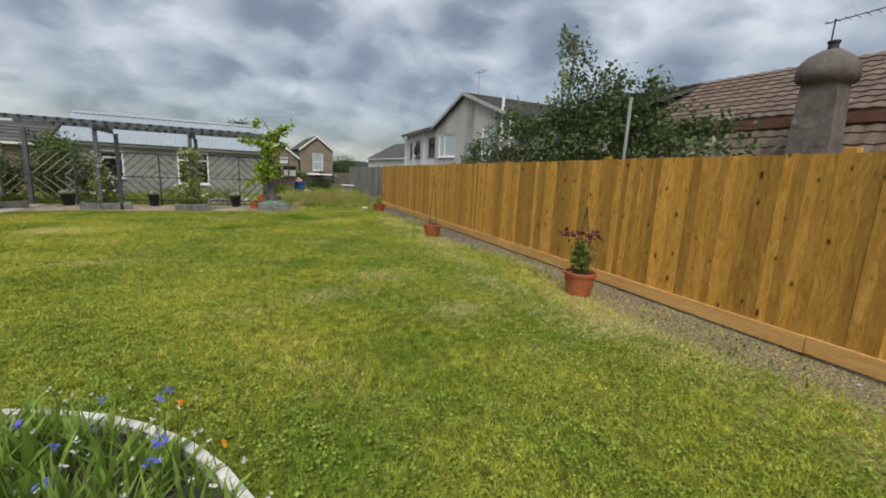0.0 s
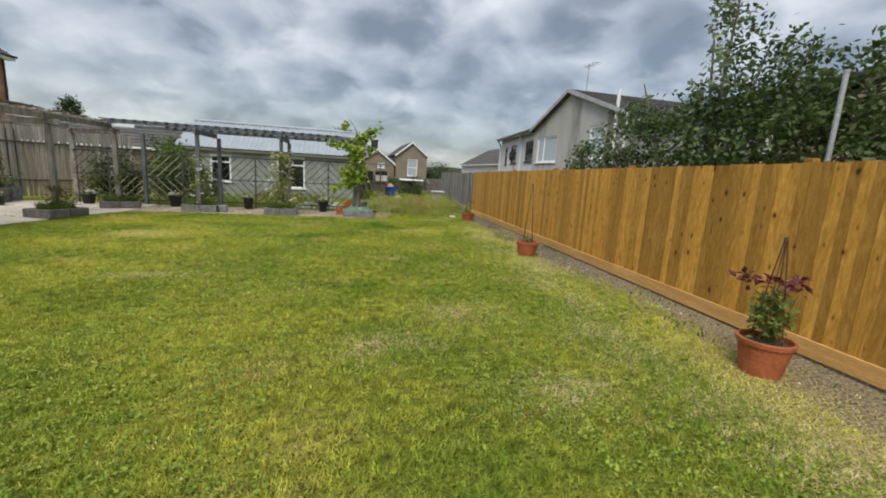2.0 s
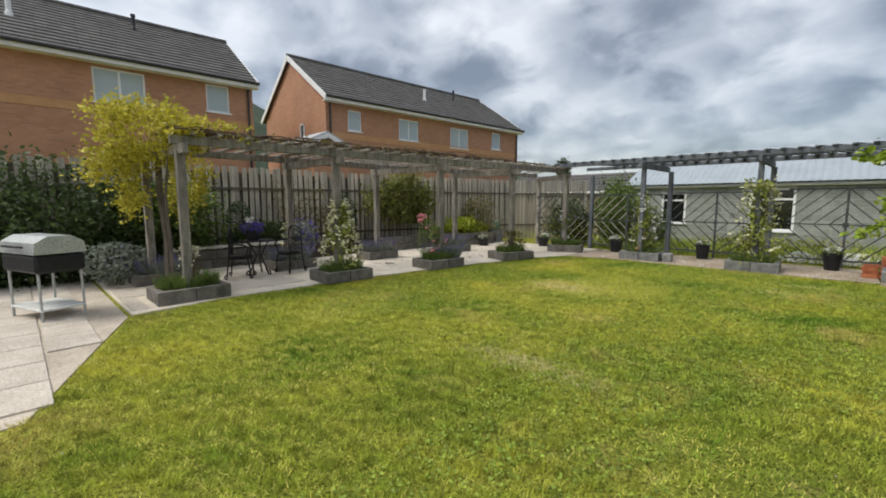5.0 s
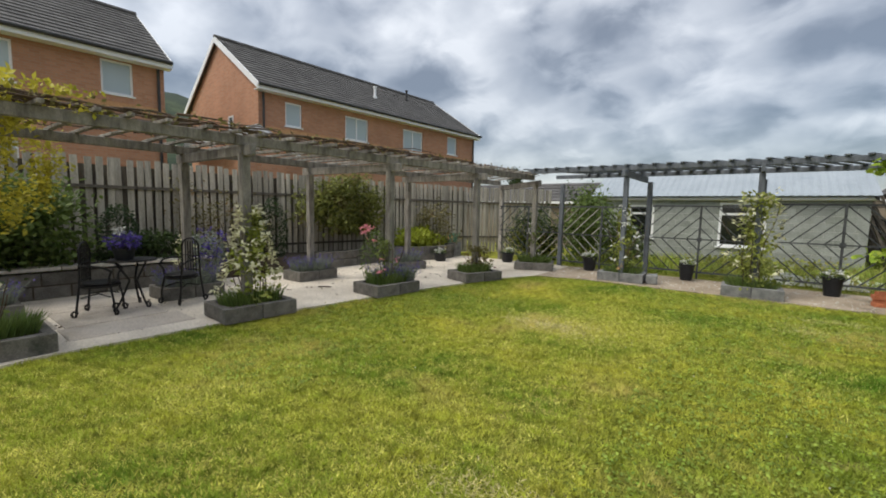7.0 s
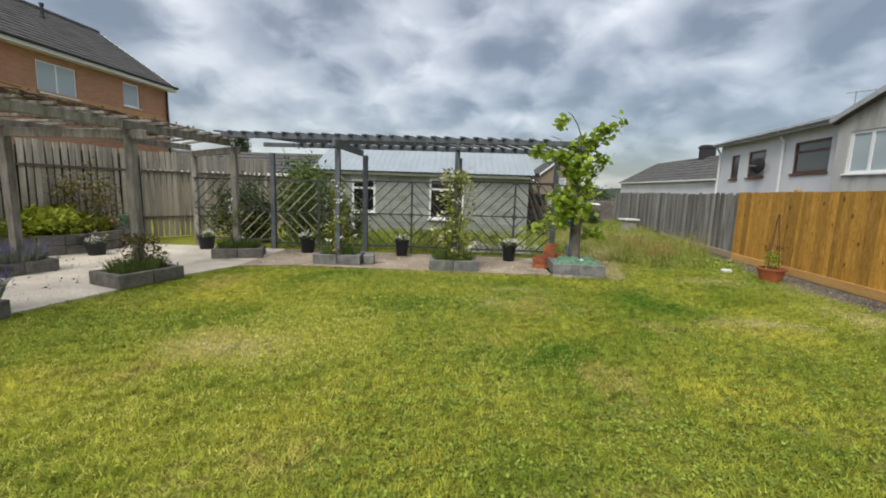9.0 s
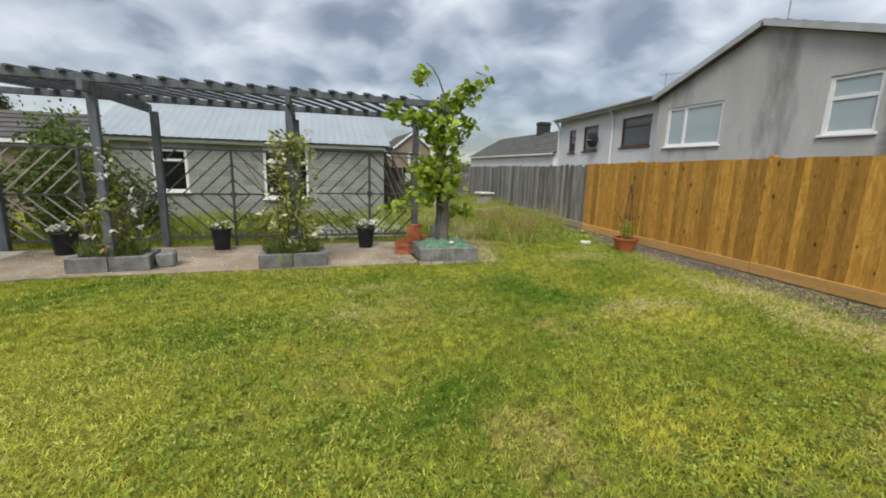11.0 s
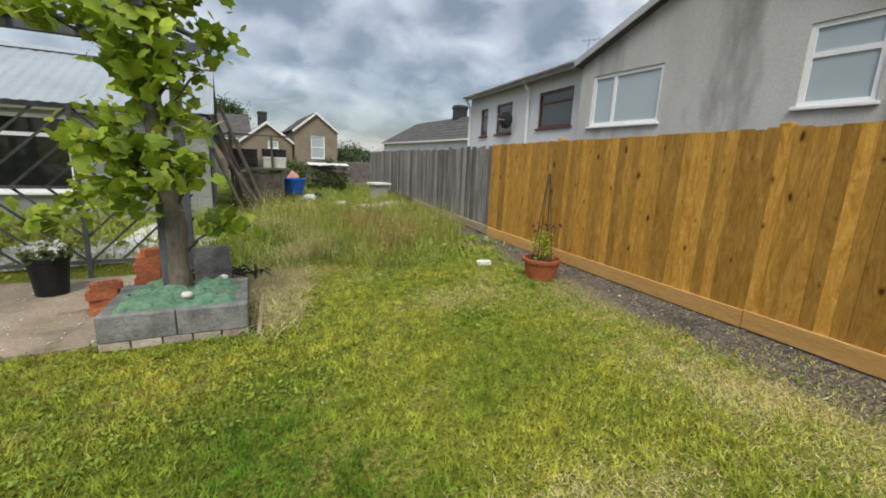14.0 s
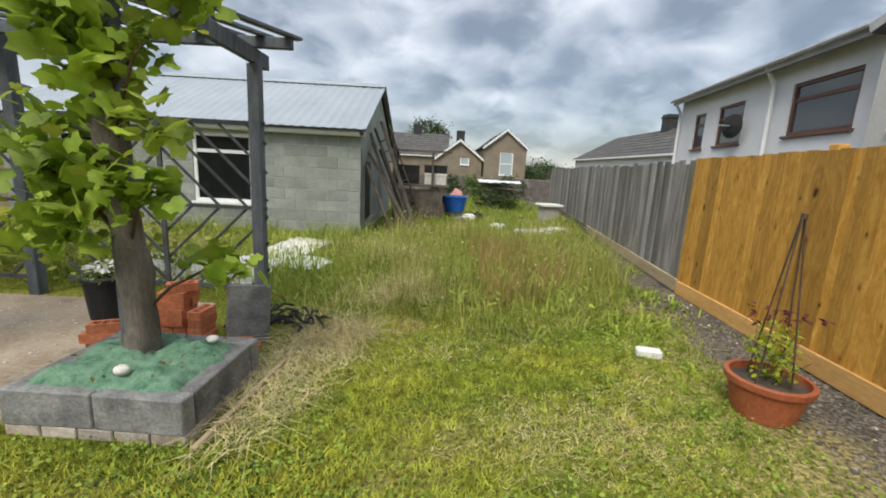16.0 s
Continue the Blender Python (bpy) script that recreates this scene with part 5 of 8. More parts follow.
far_house(4.55, 8.1, 49.6, 3.6, 5.0, (5.85, 7.0, 1.2, 3.1), "tan pebbledash house end with a tall white window")
far_house(0.5, 4.4, 50.2, 2.55, 4.0, (2.5, 3.3, 1.9, 2.5), "low tan gabled house with white barge boards")


def far_block(x0, x1, y0, y1, eave, ridge, wall_m, label, along="y", chimneys=()):
    root = thing("house", label, "house", (0, 0, 0), "far houses")
    part("wall", boxes((x0, x1, y0, y1, -0.8, eave)), wall_m, root)
    if along == "y":
        xm = (x0 + x1) / 2
        tile_roof((x0 - 0.2, y1, eave), (x0 - 0.2, y0 - 0.2, eave), (xm, y0 - 0.2, ridge), (xm, y1, ridge), 0.45, M_SLATE, root, tile=0.7)
        tile_roof((x1 + 0.2, y0 - 0.2, eave), (x1 + 0.2, y1, eave), (xm, y1, ridge), (xm, y0 - 0.2, ridge), 0.45, M_SLATE, root, tile=0.7)
        part("gable", prism([(x0, eave), (x1, eave), (xm, ridge - 0.1)], y0, y0 + 0.3, "y"), wall_m, root)
        part("gutter", boxes((x0 - 0.3, x0 - 0.2, y0 - 0.2, y1, eave - 0.12, eave - 0.02)), M_UPVC, root)
    else:
        ym = (y0 + y1) / 2
        tile_roof((x0 - 0.2, y0 - 0.2, eave), (x1 + 0.2, y0 - 0.2, eave), (x1 + 0.2, ym, ridge), (x0 - 0.2, ym, ridge), 0.45, M_SLATE, root, tile=0.7)
        tile_roof((x1 + 0.2, y1 + 0.2, eave), (x0 - 0.2, y1 + 0.2, eave), (x0 - 0.2, ym, ridge), (x1 + 0.2, ym, ridge), 0.45, M_SLATE, root, tile=0.7)
        for xx in (x0, x1 - 0.3):
            part("gable", prism([(y0, eave), (y1, eave), (ym, ridge - 0.1)], xx, xx + 0.3, "x"), wall_m, root)
        part("gutter", boxes((x0, x1, y0 - 0.3, y0 - 0.2, eave - 0.12, eave - 0.02)), M_UPVC, root)
    for cx, cy, top in chimneys:
        c = part("chimney", boxes((cx - 0.45, cx + 0.45, cy - 0.35, cy + 0.35, eave, top), (cx - 0.5, cx + 0.5, cy - 0.4, cy + 0.4, top - 0.25, top - 0.1), bevel=0.02), M_DARK, root)
    return root


far_block(12.0, 18.5, 33.5, 48.5, 2.8, 4.7, M_RENDER_WHITE, "long white rendered terrace with a grey roof", "y", ((15.2, 40.5, 5.55),))
far_block(-4.5, 1.5, 58.0, 66.0, 2.8, 5.3, M_RENDER_TAN, "far low house with a dark slate roof", "x", ((-1.9, 62, 6.2), (3.0, 62, 5.8)))
far_block(-16.0, -9.6, 24.0, 29.0, 2.05, 3.0, M_RENDER_TAN, "low garage with a brown roof behind the shed", "x")


# ---- plants: helpers ----
def stems(bm, base, spread, height, n, r=0.006, seed=0, lean=0.5):
    """n wandering stems from round a base point."""
    rnd = random.Random(seed)
    for _ in range(n):
        p = Vector(base) + Vector((rnd.uniform(-spread, spread) * 0.4, rnd.uniform(-spread, spread) * 0.4, 0))
        d = Vector((rnd.uniform(-lean, lean), rnd.uniform(-lean, lean), 1)).normalized()
        h = height * rnd.uniform(0.6, 1.05)
        pts = [p]
        for k in range(4):
            d = (d + Vector((rnd.uniform(-0.25, 0.25), rnd.uniform(-0.25, 0.25), 0.05))).normalized()
            pts.append(pts[-1] + d * h / 4)
        rods(pts, r, r * 0.4, 5, bm)
    return bm


def plant(name, label, category, at, foliage, leaf_m, leaf, flowers=None, flower_m=None, flower=0.05, stem=None, stem_m=None, group="", shape="leaf", flat=0.3):
    """foliage and flowers: points; stem: a bmesh, all in metres from the foot of the plant."""
    root = thing(name, label, category, at, group)
    if stem is not None:
        part("stem", stem, stem_m or M_STEM, root)
    leaves("foliage", foliage, leaf, leaf_m, root, shape=shape, flat=flat)
    if flowers is not None:
        leaves("blossom", np.repeat(flowers, 5, axis=0) + RNG.normal(size=(len(flowers) * 5, 3)) * flower * 0.22, flower, flower_m, root, flat=0.8)
    return root


def bush(label, at, radii, n, leaf_m, leaf, category="shrub", clumps=0, z=None, name="shrub", flowers=None, flower_m=None, flower=0.05, hollow=0.4, stem_h=0.5, group=""):
    c = (0, 0, radii[2] if z is None else z)
    f = blob(int(n * 1.8), c, radii, hollow, clumps and int(clumps * 1.4))
    f[:, 2] = np.maximum(f[:, 2], 0.02)
    fl = blob(flowers, (0, 0, c[2] + radii[2] * 0.15), tuple(1.02 * r for r in radii), 0.9) if flowers else None
    bm = stems(bmesh.new(), (0, 0, -0.05), radii[0] * 0.5, stem_h, 6, 0.009, n)
    return plant(name, label, category, at, f, leaf_m, leaf, fl, flower_m, flower, bm, M_BARK if radii[2] > 0.6 else M_STEM, group)


def spikes(n, radius, h0, h1, tilt, w, material, name, label, category, at, kind="", tip=None, tip_m=None, parent=None, ry=None):
    """A tuft of narrow upright blades, with coloured tips when asked."""
    a = RNG.uniform(0, 2 * np.pi, n)
    r = np.sqrt(RNG.uniform(0, 1, n))
    bx, by = radius * r * np.cos(a), (ry or radius) * r * np.sin(a)
    h = RNG.uniform(h0, h1, n)
    dx, dy = np.cos(a) * r * tilt + RNG.normal(0, 0.12, n), np.sin(a) * r * tilt + RNG.normal(0, 0.12, n)
    px, py = -np.sin(a + RNG.normal(0, 1, n)), np.cos(a + RNG.normal(0, 1, n))
    base = np.stack([bx, by, np.zeros(n)], 1)
    side = np.stack([px, py, np.zeros(n)], 1) * w
    mid = base + np.stack([dx * h * 0.35, dy * h * 0.35, h * 0.55], 1)
    top = base + np.stack([dx * h, dy * h, h], 1)
    v = np.stack([base - side, base + side, mid + side * 0.8, mid - side * 0.8, top], 1)
    root = thing(name, label, category, at)
    if kind:
        tagged(root, kind=kind)
    cloud_mesh("foliage", v, [(0, 1, 2, 3), (3, 2, 4)], material, root)
    if tip:
        pick = RNG.uniform(0, 1, n) < tip
        t = top[pick]
        leaves("blossom", np.concatenate([t, t - [0, 0, 0.03], t - [0, 0, 0.06]]), 0.028, tip_m, root, flat=0.1)
    return root


# ---- far trees ----
def tree(label, at, height, radii, n, leaf, leaf_m, clumps=26, trunk_r=0.12, crown_z=None, limbs=9, seed=1):
    root = thing("tree", label, "tree", at)
    rnd = random.Random(seed)
    cz = crown_z or height - radii[2]
    bm = rods([(0, 0, -0.1), (0.05, 0.03, cz * 0.5), (0.02, -0.05, cz)], trunk_r, trunk_r * 0.5, 8)
    for _ in range(limbs):
        a, up_ = rnd.uniform(0, 6.28), rnd.uniform(0.1, 0.9)
        e = Vector((math.cos(a) * radii[0] * rnd.uniform(0.4, 0.9), math.sin(a) * radii[1] * rnd.uniform(0.4, 0.9), cz + radii[2] * rnd.uniform(-0.5, 0.8)))
        s = Vector((0, 0, cz * (0.4 + 0.5 * up_)))
        rods([s, s.lerp(e, 0.5) + Vector((0, 0, 0.12)), e], trunk_r * 0.4, 0.012, 6, bm)
    part("trunk", bm, M_BARK, root)
    p = blob(n, (0, 0, cz), radii, 0.3, clumps, 0.38)
    leaves("crown", p, leaf, leaf_m, root, flat=0.2)
    return root


def fence_tree():
    """Broad shrubby tree behind the fence with one tall leader."""
    root = thing("tree", "spreading grey-green leafy tree behind the fence", "tree", (4.75, 8.0, 0))
    bm = bmesh.new()
    rnd = random.Random(12)
    tops = [(-0.1, -0.3, 4.7), (0.1, 0.3, 4.3), (-0.2, 1.6, 3.7), (0.1, 3.0, 2.9), (-0.1, -1.6, 3.7), (0.1, -2.6, 3.1), (-0.2, -3.3, 2.5), (-0.5, 2.4, 2.6), (0.4, 0.8, 3.6), (0, -0.9, 3.9), (-0.3, 3.7, 2.4)]
    for t in tops:
        b = Vector((rnd.uniform(-0.15, 0.15), rnd.uniform(-0.3, 0.3) + t[1] * 0.15, -0.05))
        e = Vector(t)
        rods([b, b.lerp(e, 0.35) + Vector((0, 0, 0.25)), b.lerp(e, 0.7) + Vector((0, 0, 0.15)), e], 0.06, 0.012, 6, bm)
    part("trunk", bm, M_BARK, root)
    parts = [blob(5200, (0, 0.9, 2.3), (0.8, 2.6, 0.75), 0.1, 44, 0.28), blob(5200, (0, -1.5, 2.3), (0.8, 2.3, 0.75), 0.1, 40, 0.28),
             blob(2000, (0, -0.6, 3.4), (0.65, 0.95, 0.75), 0.1, 22, 0.3), blob(260, (-0.1, -0.2, 4.2), (0.35, 0.5, 0.6), 0.1, 9, 0.3),
             blob(1500, (0, -1.9, 3.1), (0.6, 0.9, 0.55), 0.1, 18, 0.3), blob(900, (0, -3.0, 2.2), (0.6, 1.0, 0.5), 0.1, 14, 0.3), blob(600, (0, 3.3, 2.1), (0.6, 1.0, 0.5), 0.1, 8, 0.3), blob(240, (0, 1.5, 3.2), (0.5, 0.7, 0.5), 0.1, 8, 0.3),
             blob(110, (-0.95, 2.6, 1.95), (0.25, 0.5, 0.25), 0.1, 4, 0.3), blob(120, (0.1, 0.25, 4.6), (0.2, 0.25, 0.45), 0.1, 5, 0.3)]
    leaves("crown", np.concatenate(parts), 0.10, L_TREE, root, flat=0.25)


fence_tree()
pole = thing("pole", "slim galvanised metal pole standing behind the fence", "pole", (3.94, 5.45, 0))
part("shaft", rods([(0, 0, -0.1), (0, 0, 3.0)], 0.028, seg=10), M_GALV, pole)
part("cap", rods([(0, 0, 3.0), (0, 0, 3.03)], 0.034, seg=10), M_GALV, pole)
tree("round dark green tree beyond the far houses", (-0.8, 68, 0), 7.2, (2.6, 2.2, 1.5), 2600, 0.3, L_SHRUB, 22, 0.25, seed=3)
for i, (x, y, s) in enumerate(((9.8, 56, 1.0), (12.5, 60, 1.2), (15.5, 66, 1.1), (8.4, 52, 0.8))):
    tree("low dark green bush beyond the gardens", (x, y, -0.3), 2.6 * s, (2.2 * s, 1.6, 1.1 * s), 900, 0.25, L_SHRUB, 14, 0.1, seed=20 + i)
tree("dark conifer seen above the far rooftops", (-44, 84, 0), 10.0, (1.8, 1.8, 1.7), 1600, 0.4, L_PINE, 18, 0.3, seed=8)


# ---- vine on the end post ----
def vine():
    root = thing("grape_vine", "leafy bright green grape vine climbing the end post", "vine", (-1.02, 15.9, 0.2))
    line = [(0.03 * math.sin(z * 2.6) - 0.032 * z, 0.015 * math.sin(z * 4.1), z) for z in np.linspace(0, 2.5, 26)]
    bm = tube(line, 0.088, 0.04, 14, 0.4)
    part("trunk", bm, M_BARK, root, "thick grey-brown trunk", smooth=True)
    ends = [(-0.85, 0.1, 2.15), (0.7, -0.1, 2.75), (0.5, 0.1, 2.1), (-0.5, -0.2, 1.3), (0.5, 0.25, 0.62), (-0.35, 0.0, 2.95), (0.3, -0.2, 1.8), (0.2, -0.15, 1.05), (-0.6, 0.1, 2.5)]
    for e in ends:
        st_ = Vector((-0.03, 0, max(0.3, e[2] - 0.5)))
        e = Vector(e)
        part("shoot", rods([st_, st_.lerp(e, 0.35) + Vector((0, 0, 0.1)), st_.lerp(e, 0.7) + Vector((0, 0, 0.09)), e], 0.014, 0.004, 5), M_CANE, root)
    # leaf masses: count, middle, half sizes
    cl = [blob(k, c, r, 0.1) for k, c, r in (
        (150, (-0.28, -0.08, 1.30), (0.34, 0.26, 0.24)), (70, (-0.12, -0.12, 1.05), (0.26, 0.2, 0.2)), (60, (-0.36, 0.0, 0.88), (0.3, 0.24, 0.16)),
        (40, (0.14, -0.06, 1.12), (0.18, 0.2, 0.16)), (30, (0.18, 0.0, 1.42), (0.16, 0.18, 0.14)), (130, (-0.08, -0.04, 1.92), (0.32, 0.26, 0.26)),
        (90, (-0.08, 0.0, 2.25), (0.34, 0.26, 0.2)), (80, (-0.55, 0.0, 2.12), (0.36, 0.22, 0.16)), (60, (0.2, 0.0, 2.4), (0.26, 0.2, 0.16)),
        (44, (0.45, 0, 2.62), (0.26, 0.16, 0.11)), (34, (-0.42, 0, 2.76), (0.12, 0.14, 0.18)), (28, (0.36, 0, 2.05), (0.17, 0.16, 0.16)),
        (40, (0.42, 0.2, 0.64), (0.26, 0.18, 0.1)), (34, (-0.78, 0.05, 0.72), (0.3, 0.22, 0.09)), (40, (-0.04, -0.06, 1.62), (0.18, 0.17, 0.18)),
        (12, (0.68, 0, 2.80), (0.08, 0.1, 0.14)), (24, (-0.85, 0.05, 2.2), (0.14, 0.16, 0.14)), (16, (0.24, -0.05, 1.75), (0.12, 0.1, 0.14)))]
    leaves("foliage", np.concatenate(cl), 0.115, L_VINE, root, shape="lobed", flat=0.35, jitter=0.45)
    young = np.concatenate([blob(k, c, r, 0.7) for k, c, r in ((40, (-0.2, -0.1, 1.3), (0.46, 0.34, 0.36)), (44, (0.0, 0.0, 2.2), (0.6, 0.3, 0.45)), (26, (-0.3, 0, 0.85), (0.5, 0.3, 0.2)))])
    leaves("young_leaves", young, 0.062, L_LIME, root, "small pale young leaves", shape="lobed", flat=0.2)


vine()


def netting():
    bm = bmesh.new()
    bmesh.ops.create_grid(bm, x_segments=34, y_segments=28, size=1)
    for v in bm.verts:
        x, y = v.co.x * 0.44 * (1 + 0.1 * noise.noise((v.co.y * 3, 7, 1))), v.co.y * 0.35 * (1 + 0.12 * noise.noise((v.co.x * 3, 2, 4)))
        e = max(abs(v.co.x), abs(v.co.y))
        z = 0.082 + 0.07 * (1 - e ** 3) + 0.07 * noise.noise((x * 6, y * 6, 2)) * (1 - e ** 4) + 0.034 * noise.noise((x * 17, y * 17, 5)) * (1 - 0.5 * e ** 4) - 0.05 * e ** 6
        v.co = Vector((x * (1 + 0.08 * noise.noise((y * 5, 1, 0))), y, z))
    root = thing("netting", "crumpled green garden netting over the planter soil", "netting", (-1.0, 15.9, 0.19, 0, 0, -3))
    part("sheet", bm, M_NET, root, smooth=True)
    lit = np.stack([RNG.uniform(-0.4, 0.42, 70), RNG.uniform(-0.3, 0.32, 70), RNG.uniform(0.12, 0.16, 70)], 1)
    leaves("litter", lit, 0.035, L_RUST, root, "dry leaf litter", flat=1.0)
    for i, (x, y, s) in enumerate(((0.05, -0.24, 0.045), (0.3, 0.2, 0.04))):
        p = thing("pebble", "pale rounded pebble weighing down the netting", "stone", (-1.0 + x, 15.9 + y, 0.335), "pebbles")
        b = bmesh.new()
        bmesh.ops.create_icosphere(b, subdivisions=2, radius=s, matrix=Matrix.Diagonal((1, 0.8, 0.65, 1)))
        part("stone", b, M_PALE_EDGE, p, smooth=True)


netting()


# ---- bricks and scraps beside the vine ----
def perforated(at, first=[]):
    """A clay brick with three slots through its bed face."""
    if not first:
        xs = [-0.1075, -0.08, -0.035, -0.02, 0.02, 0.035, 0.08, 0.1075]
        bm = bmesh.new()
        for i, (a, b) in enumerate(zip(xs, xs[1:])):
            if i % 2 == 0:
                box(bm, a, b, -0.051, 0.051, 0, 0.065)
            else:
                box(bm, a, b, -0.051, -0.025, 0, 0.065)
                box(bm, a, b, 0.025, 0.051, 0, 0.065)
        bmesh.ops.remove_doubles(bm, verts=bm.verts, dist=0.0005)
        root = thing("brick", "orange-red perforated clay brick in a loose stack", "brick", at, "loose bricks")
        part("body", bm, M_REDBRICK, root)
        first.append(root)
        return root
    return copy_thing(first[0], at)


rb = random.Random(2)
for i, (dx, dy, a) in enumerate(((0.0, 0.0, 4), (0.01, 0.012, -3), (-0.012, 0.0, 7), (0.02, 0.03, 21))):   # low stack at the corner of the planter
    for k in range(2 if i < 3 else 1):
        perforated(pose(-1.62 + dx, 16.36 + dy + 0.108 * k, 0.032 + 0.067 * i, 0, 0, a + rb.uniform(-3, 3)))
for k in range(2):
    perforated(pose(-1.60 + 0.11 * k, 16.58, 0.032, 90, 0, 3 - 9 * k) @ pose(0, 0.0515, 0))
for i in range(6):          # taller stack behind the trunk, courses crossed
    for k in range(2):
        q = (0.11 * k - 0.055, 0) if i % 2 else (0, 0.11 * k - 0.055)
        perforated(pose(-1.34 + q[0] + rb.uniform(-0.012, 0.012), 16.78 + q[1] + rb.uniform(-0.012, 0.012), 0.032 + 0.067 * i, 0, 0, (90 if i % 2 else 0) + rb.uniform(-5, 5)))
for i in range(4):
    perforated(pose(-1.13 + rb.uniform(-0.01, 0.01), 16.74, 0.032 + 0.067 * i, 0, 0, 86 + rb.uniform(-6, 6)))
perforated(pose(-1.28, 16.76, 0.436, 0, 0, 28))
for x, y, a in ((-0.78, 16.5, 20), (-0.74, 16.62, 5), (-1.45, 16.45, 60)):
    perforated(pose(x, y, 0.032 if x < -1.4 else 0.004, 0, 0, a))
perforated(pose(-0.77, 16.55, 0.070, 0, 0, 12))
ed = thing("timber_edging", "bleached timber edging strip lying beside the planter", "plank", pose(-0.40, 16.1, 0.0, 0, 0, -5.6))
part("plank", boxes((-0.018, 0.018, -0.66, 0.66, 0, 0.05), bevel=0.006), M_DULLBOARD, ed)
sl = thing("slate_slab", "grey stone slab leaning on the brick stack", "slab", (-0.80, 16.78, 0.0, -14, 0, 6))
part("slab", boxes((-0.17, 0.17, -0.02, 0.02, 0, 0.48), bevel=0.012), M_BLOCK, sl)
hp = thing("plastic_heap", "heap of crumpled black plastic netting on the ground", "plastic", (-0.62, 17.2, 0))
bm = bmesh.new()
for i in range(46):
    a = rb.uniform(0, 6.28)
    p = Vector((rb.uniform(-0.36, 0.3), rb.uniform(-0.24, 0.24), rb.uniform(0.01, 0.12)))
    rods([p, p + Vector((math.cos(a) * 0.1, math.sin(a) * 0.1, 0.04)), p + Vector((math.cos(a) * 0.2, math.sin(a) * 0.2, -0.01))], 0.014, 0.01, 5, bm)
tagged(part("strip_tangle", bm, M_RUBBER, hp), kind="stuff")


# ---- pots ----
def flower_pot(at, r, h, material, label, name="flower_pot", rim=0.03, belly=0.72):
    root = thing(name, label, "plant pot", at, "pots by the fence" if material is M_TERRA else "black pots")
    part("pot", lathe([(r * belly * 0.97, 0), (r * belly, 0.01), (r * 0.93, h - rim * 1.6), (r, h - rim * 1.5), (r * 1.02, h - 0.006), (r, h), (r * 0.9, h), (r * 0.88, h - 0.05)], 28), material, root, smooth=False)
    part("soil", lathe([(0.01, h - 0.052), (r * 0.89, h - 0.05), (r * 0.5, h - 0.035), (0.01, h - 0.03)], 16), M_SOIL, root)
    return root


def obelisk(at, r, h, legs=4):
    root = thing("plant_support", "dark wire obelisk plant support in a pot", "plant support", at, "plant supports")
    for i in range(legs):
        a = 2 * math.pi * i / legs + 0.4
        part("leg", rods([(math.cos(a) * r, math.sin(a) * r, 0), (math.cos(a) * 0.01, math.sin(a) * 0.01, h)], 0.006, seg=5), M_CANE, root)
    part("knot", rods([(0, 0, h - 0.02), (0, 0, h + 0.015)], 0.018, seg=6), M_CANE, root)
    return root


for (x, y, r, h, oh) in ((2.12, 4.40, 0.225, 0.33, 0.95), (2.30, 9.72, 0.24, 0.30, 1.25), (2.92, 16.05, 0.245, 0.27, 1.1)):
    flower_pot((x, y, 0), r, h, M_TERRA, "terracotta-coloured round plastic pot standing on the lawn edge")
    obelisk((x, y, h - 0.05), r * 0.55, oh)
plant("potted_flowers", "bushy green plant with maroon and pink flowers in a pot", "plant", (2.12, 4.40, 0.28), blob(620, (0, 0, 0.26), (0.17, 0.17, 0.27), 0.1), L_CLIMB, 0.055,
      blob(16, (0, 0, 0.56), (0.26, 0.26, 0.09), 0.6), L_MAROON, 0.075, stems(bmesh.new(), (0, 0, 0), 0.1, 0.5, 10, 0.005, 5))
plant("potted_flowers", "few pink and white blooms in a terracotta pot", "plant", (2.12, 4.40, 0.28), blob(12, (0, 0, 0.5), (0.15, 0.15, 0.05), 0.3), L_CLIMB, 0.05, blob(5, (0, 0, 0.56), (0.2, 0.2, 0.08), 0.6), L_PINK, 0.06)
plant("potted_flowers", "sparse green seedling in a terracotta pot", "plant", (2.30, 9.72, 0.25), blob(50, (0, 0, 0.1), (0.12, 0.12, 0.1), 0.1), L_HERB, 0.05,
      None, None, 0.04, stems(bmesh.new(), (0, 0, 0), 0.08, 0.25, 4, 0.004, 6))
plant("potted_flowers", "pale green plant with dark maroon seed heads in a bowl", "plant", (2.92, 16.05, 0.22), blob(260, (0, 0, 0.2), (0.15, 0.15, 0.22), 0.1), L_LIME, 0.05,
      blob(11, (0, 0, 0.46), (0.2, 0.2, 0.1), 0.5), L_MAROON, 0.05, stems(bmesh.new(), (0, 0, 0), 0.12, 0.44, 8, 0.004, 7))
for i, (x, y, r, h) in enumerate(((-6.92, 17.25, 0.19, 0.36), (-4.68, 17.30, 0.17, 0.38), (-2.18, 17.12, 0.17, 0.38), (-9.35, 17.2, 0.2, 0.3), (-10.9, 15.9, 0.2, 0.25))):
    flower_pot((x, y, 0.03 if y < 17.6 else 0), r, h, M_BLACKPOT, "black plastic pot with white flowers before the lattice", belly=0.74)
    plant("potted_flowers", "trailing white flowers filling a black pot", "plant", (x, y, h + 0.0), blob(90, (0, 0, 0.05), (0.2, 0.2, 0.09), 0.3), L_HERB, 0.06, blob(16, (0, 0, 0.09), (0.18, 0.18, 0.07), 0.5), L_WHITE, 0.055)


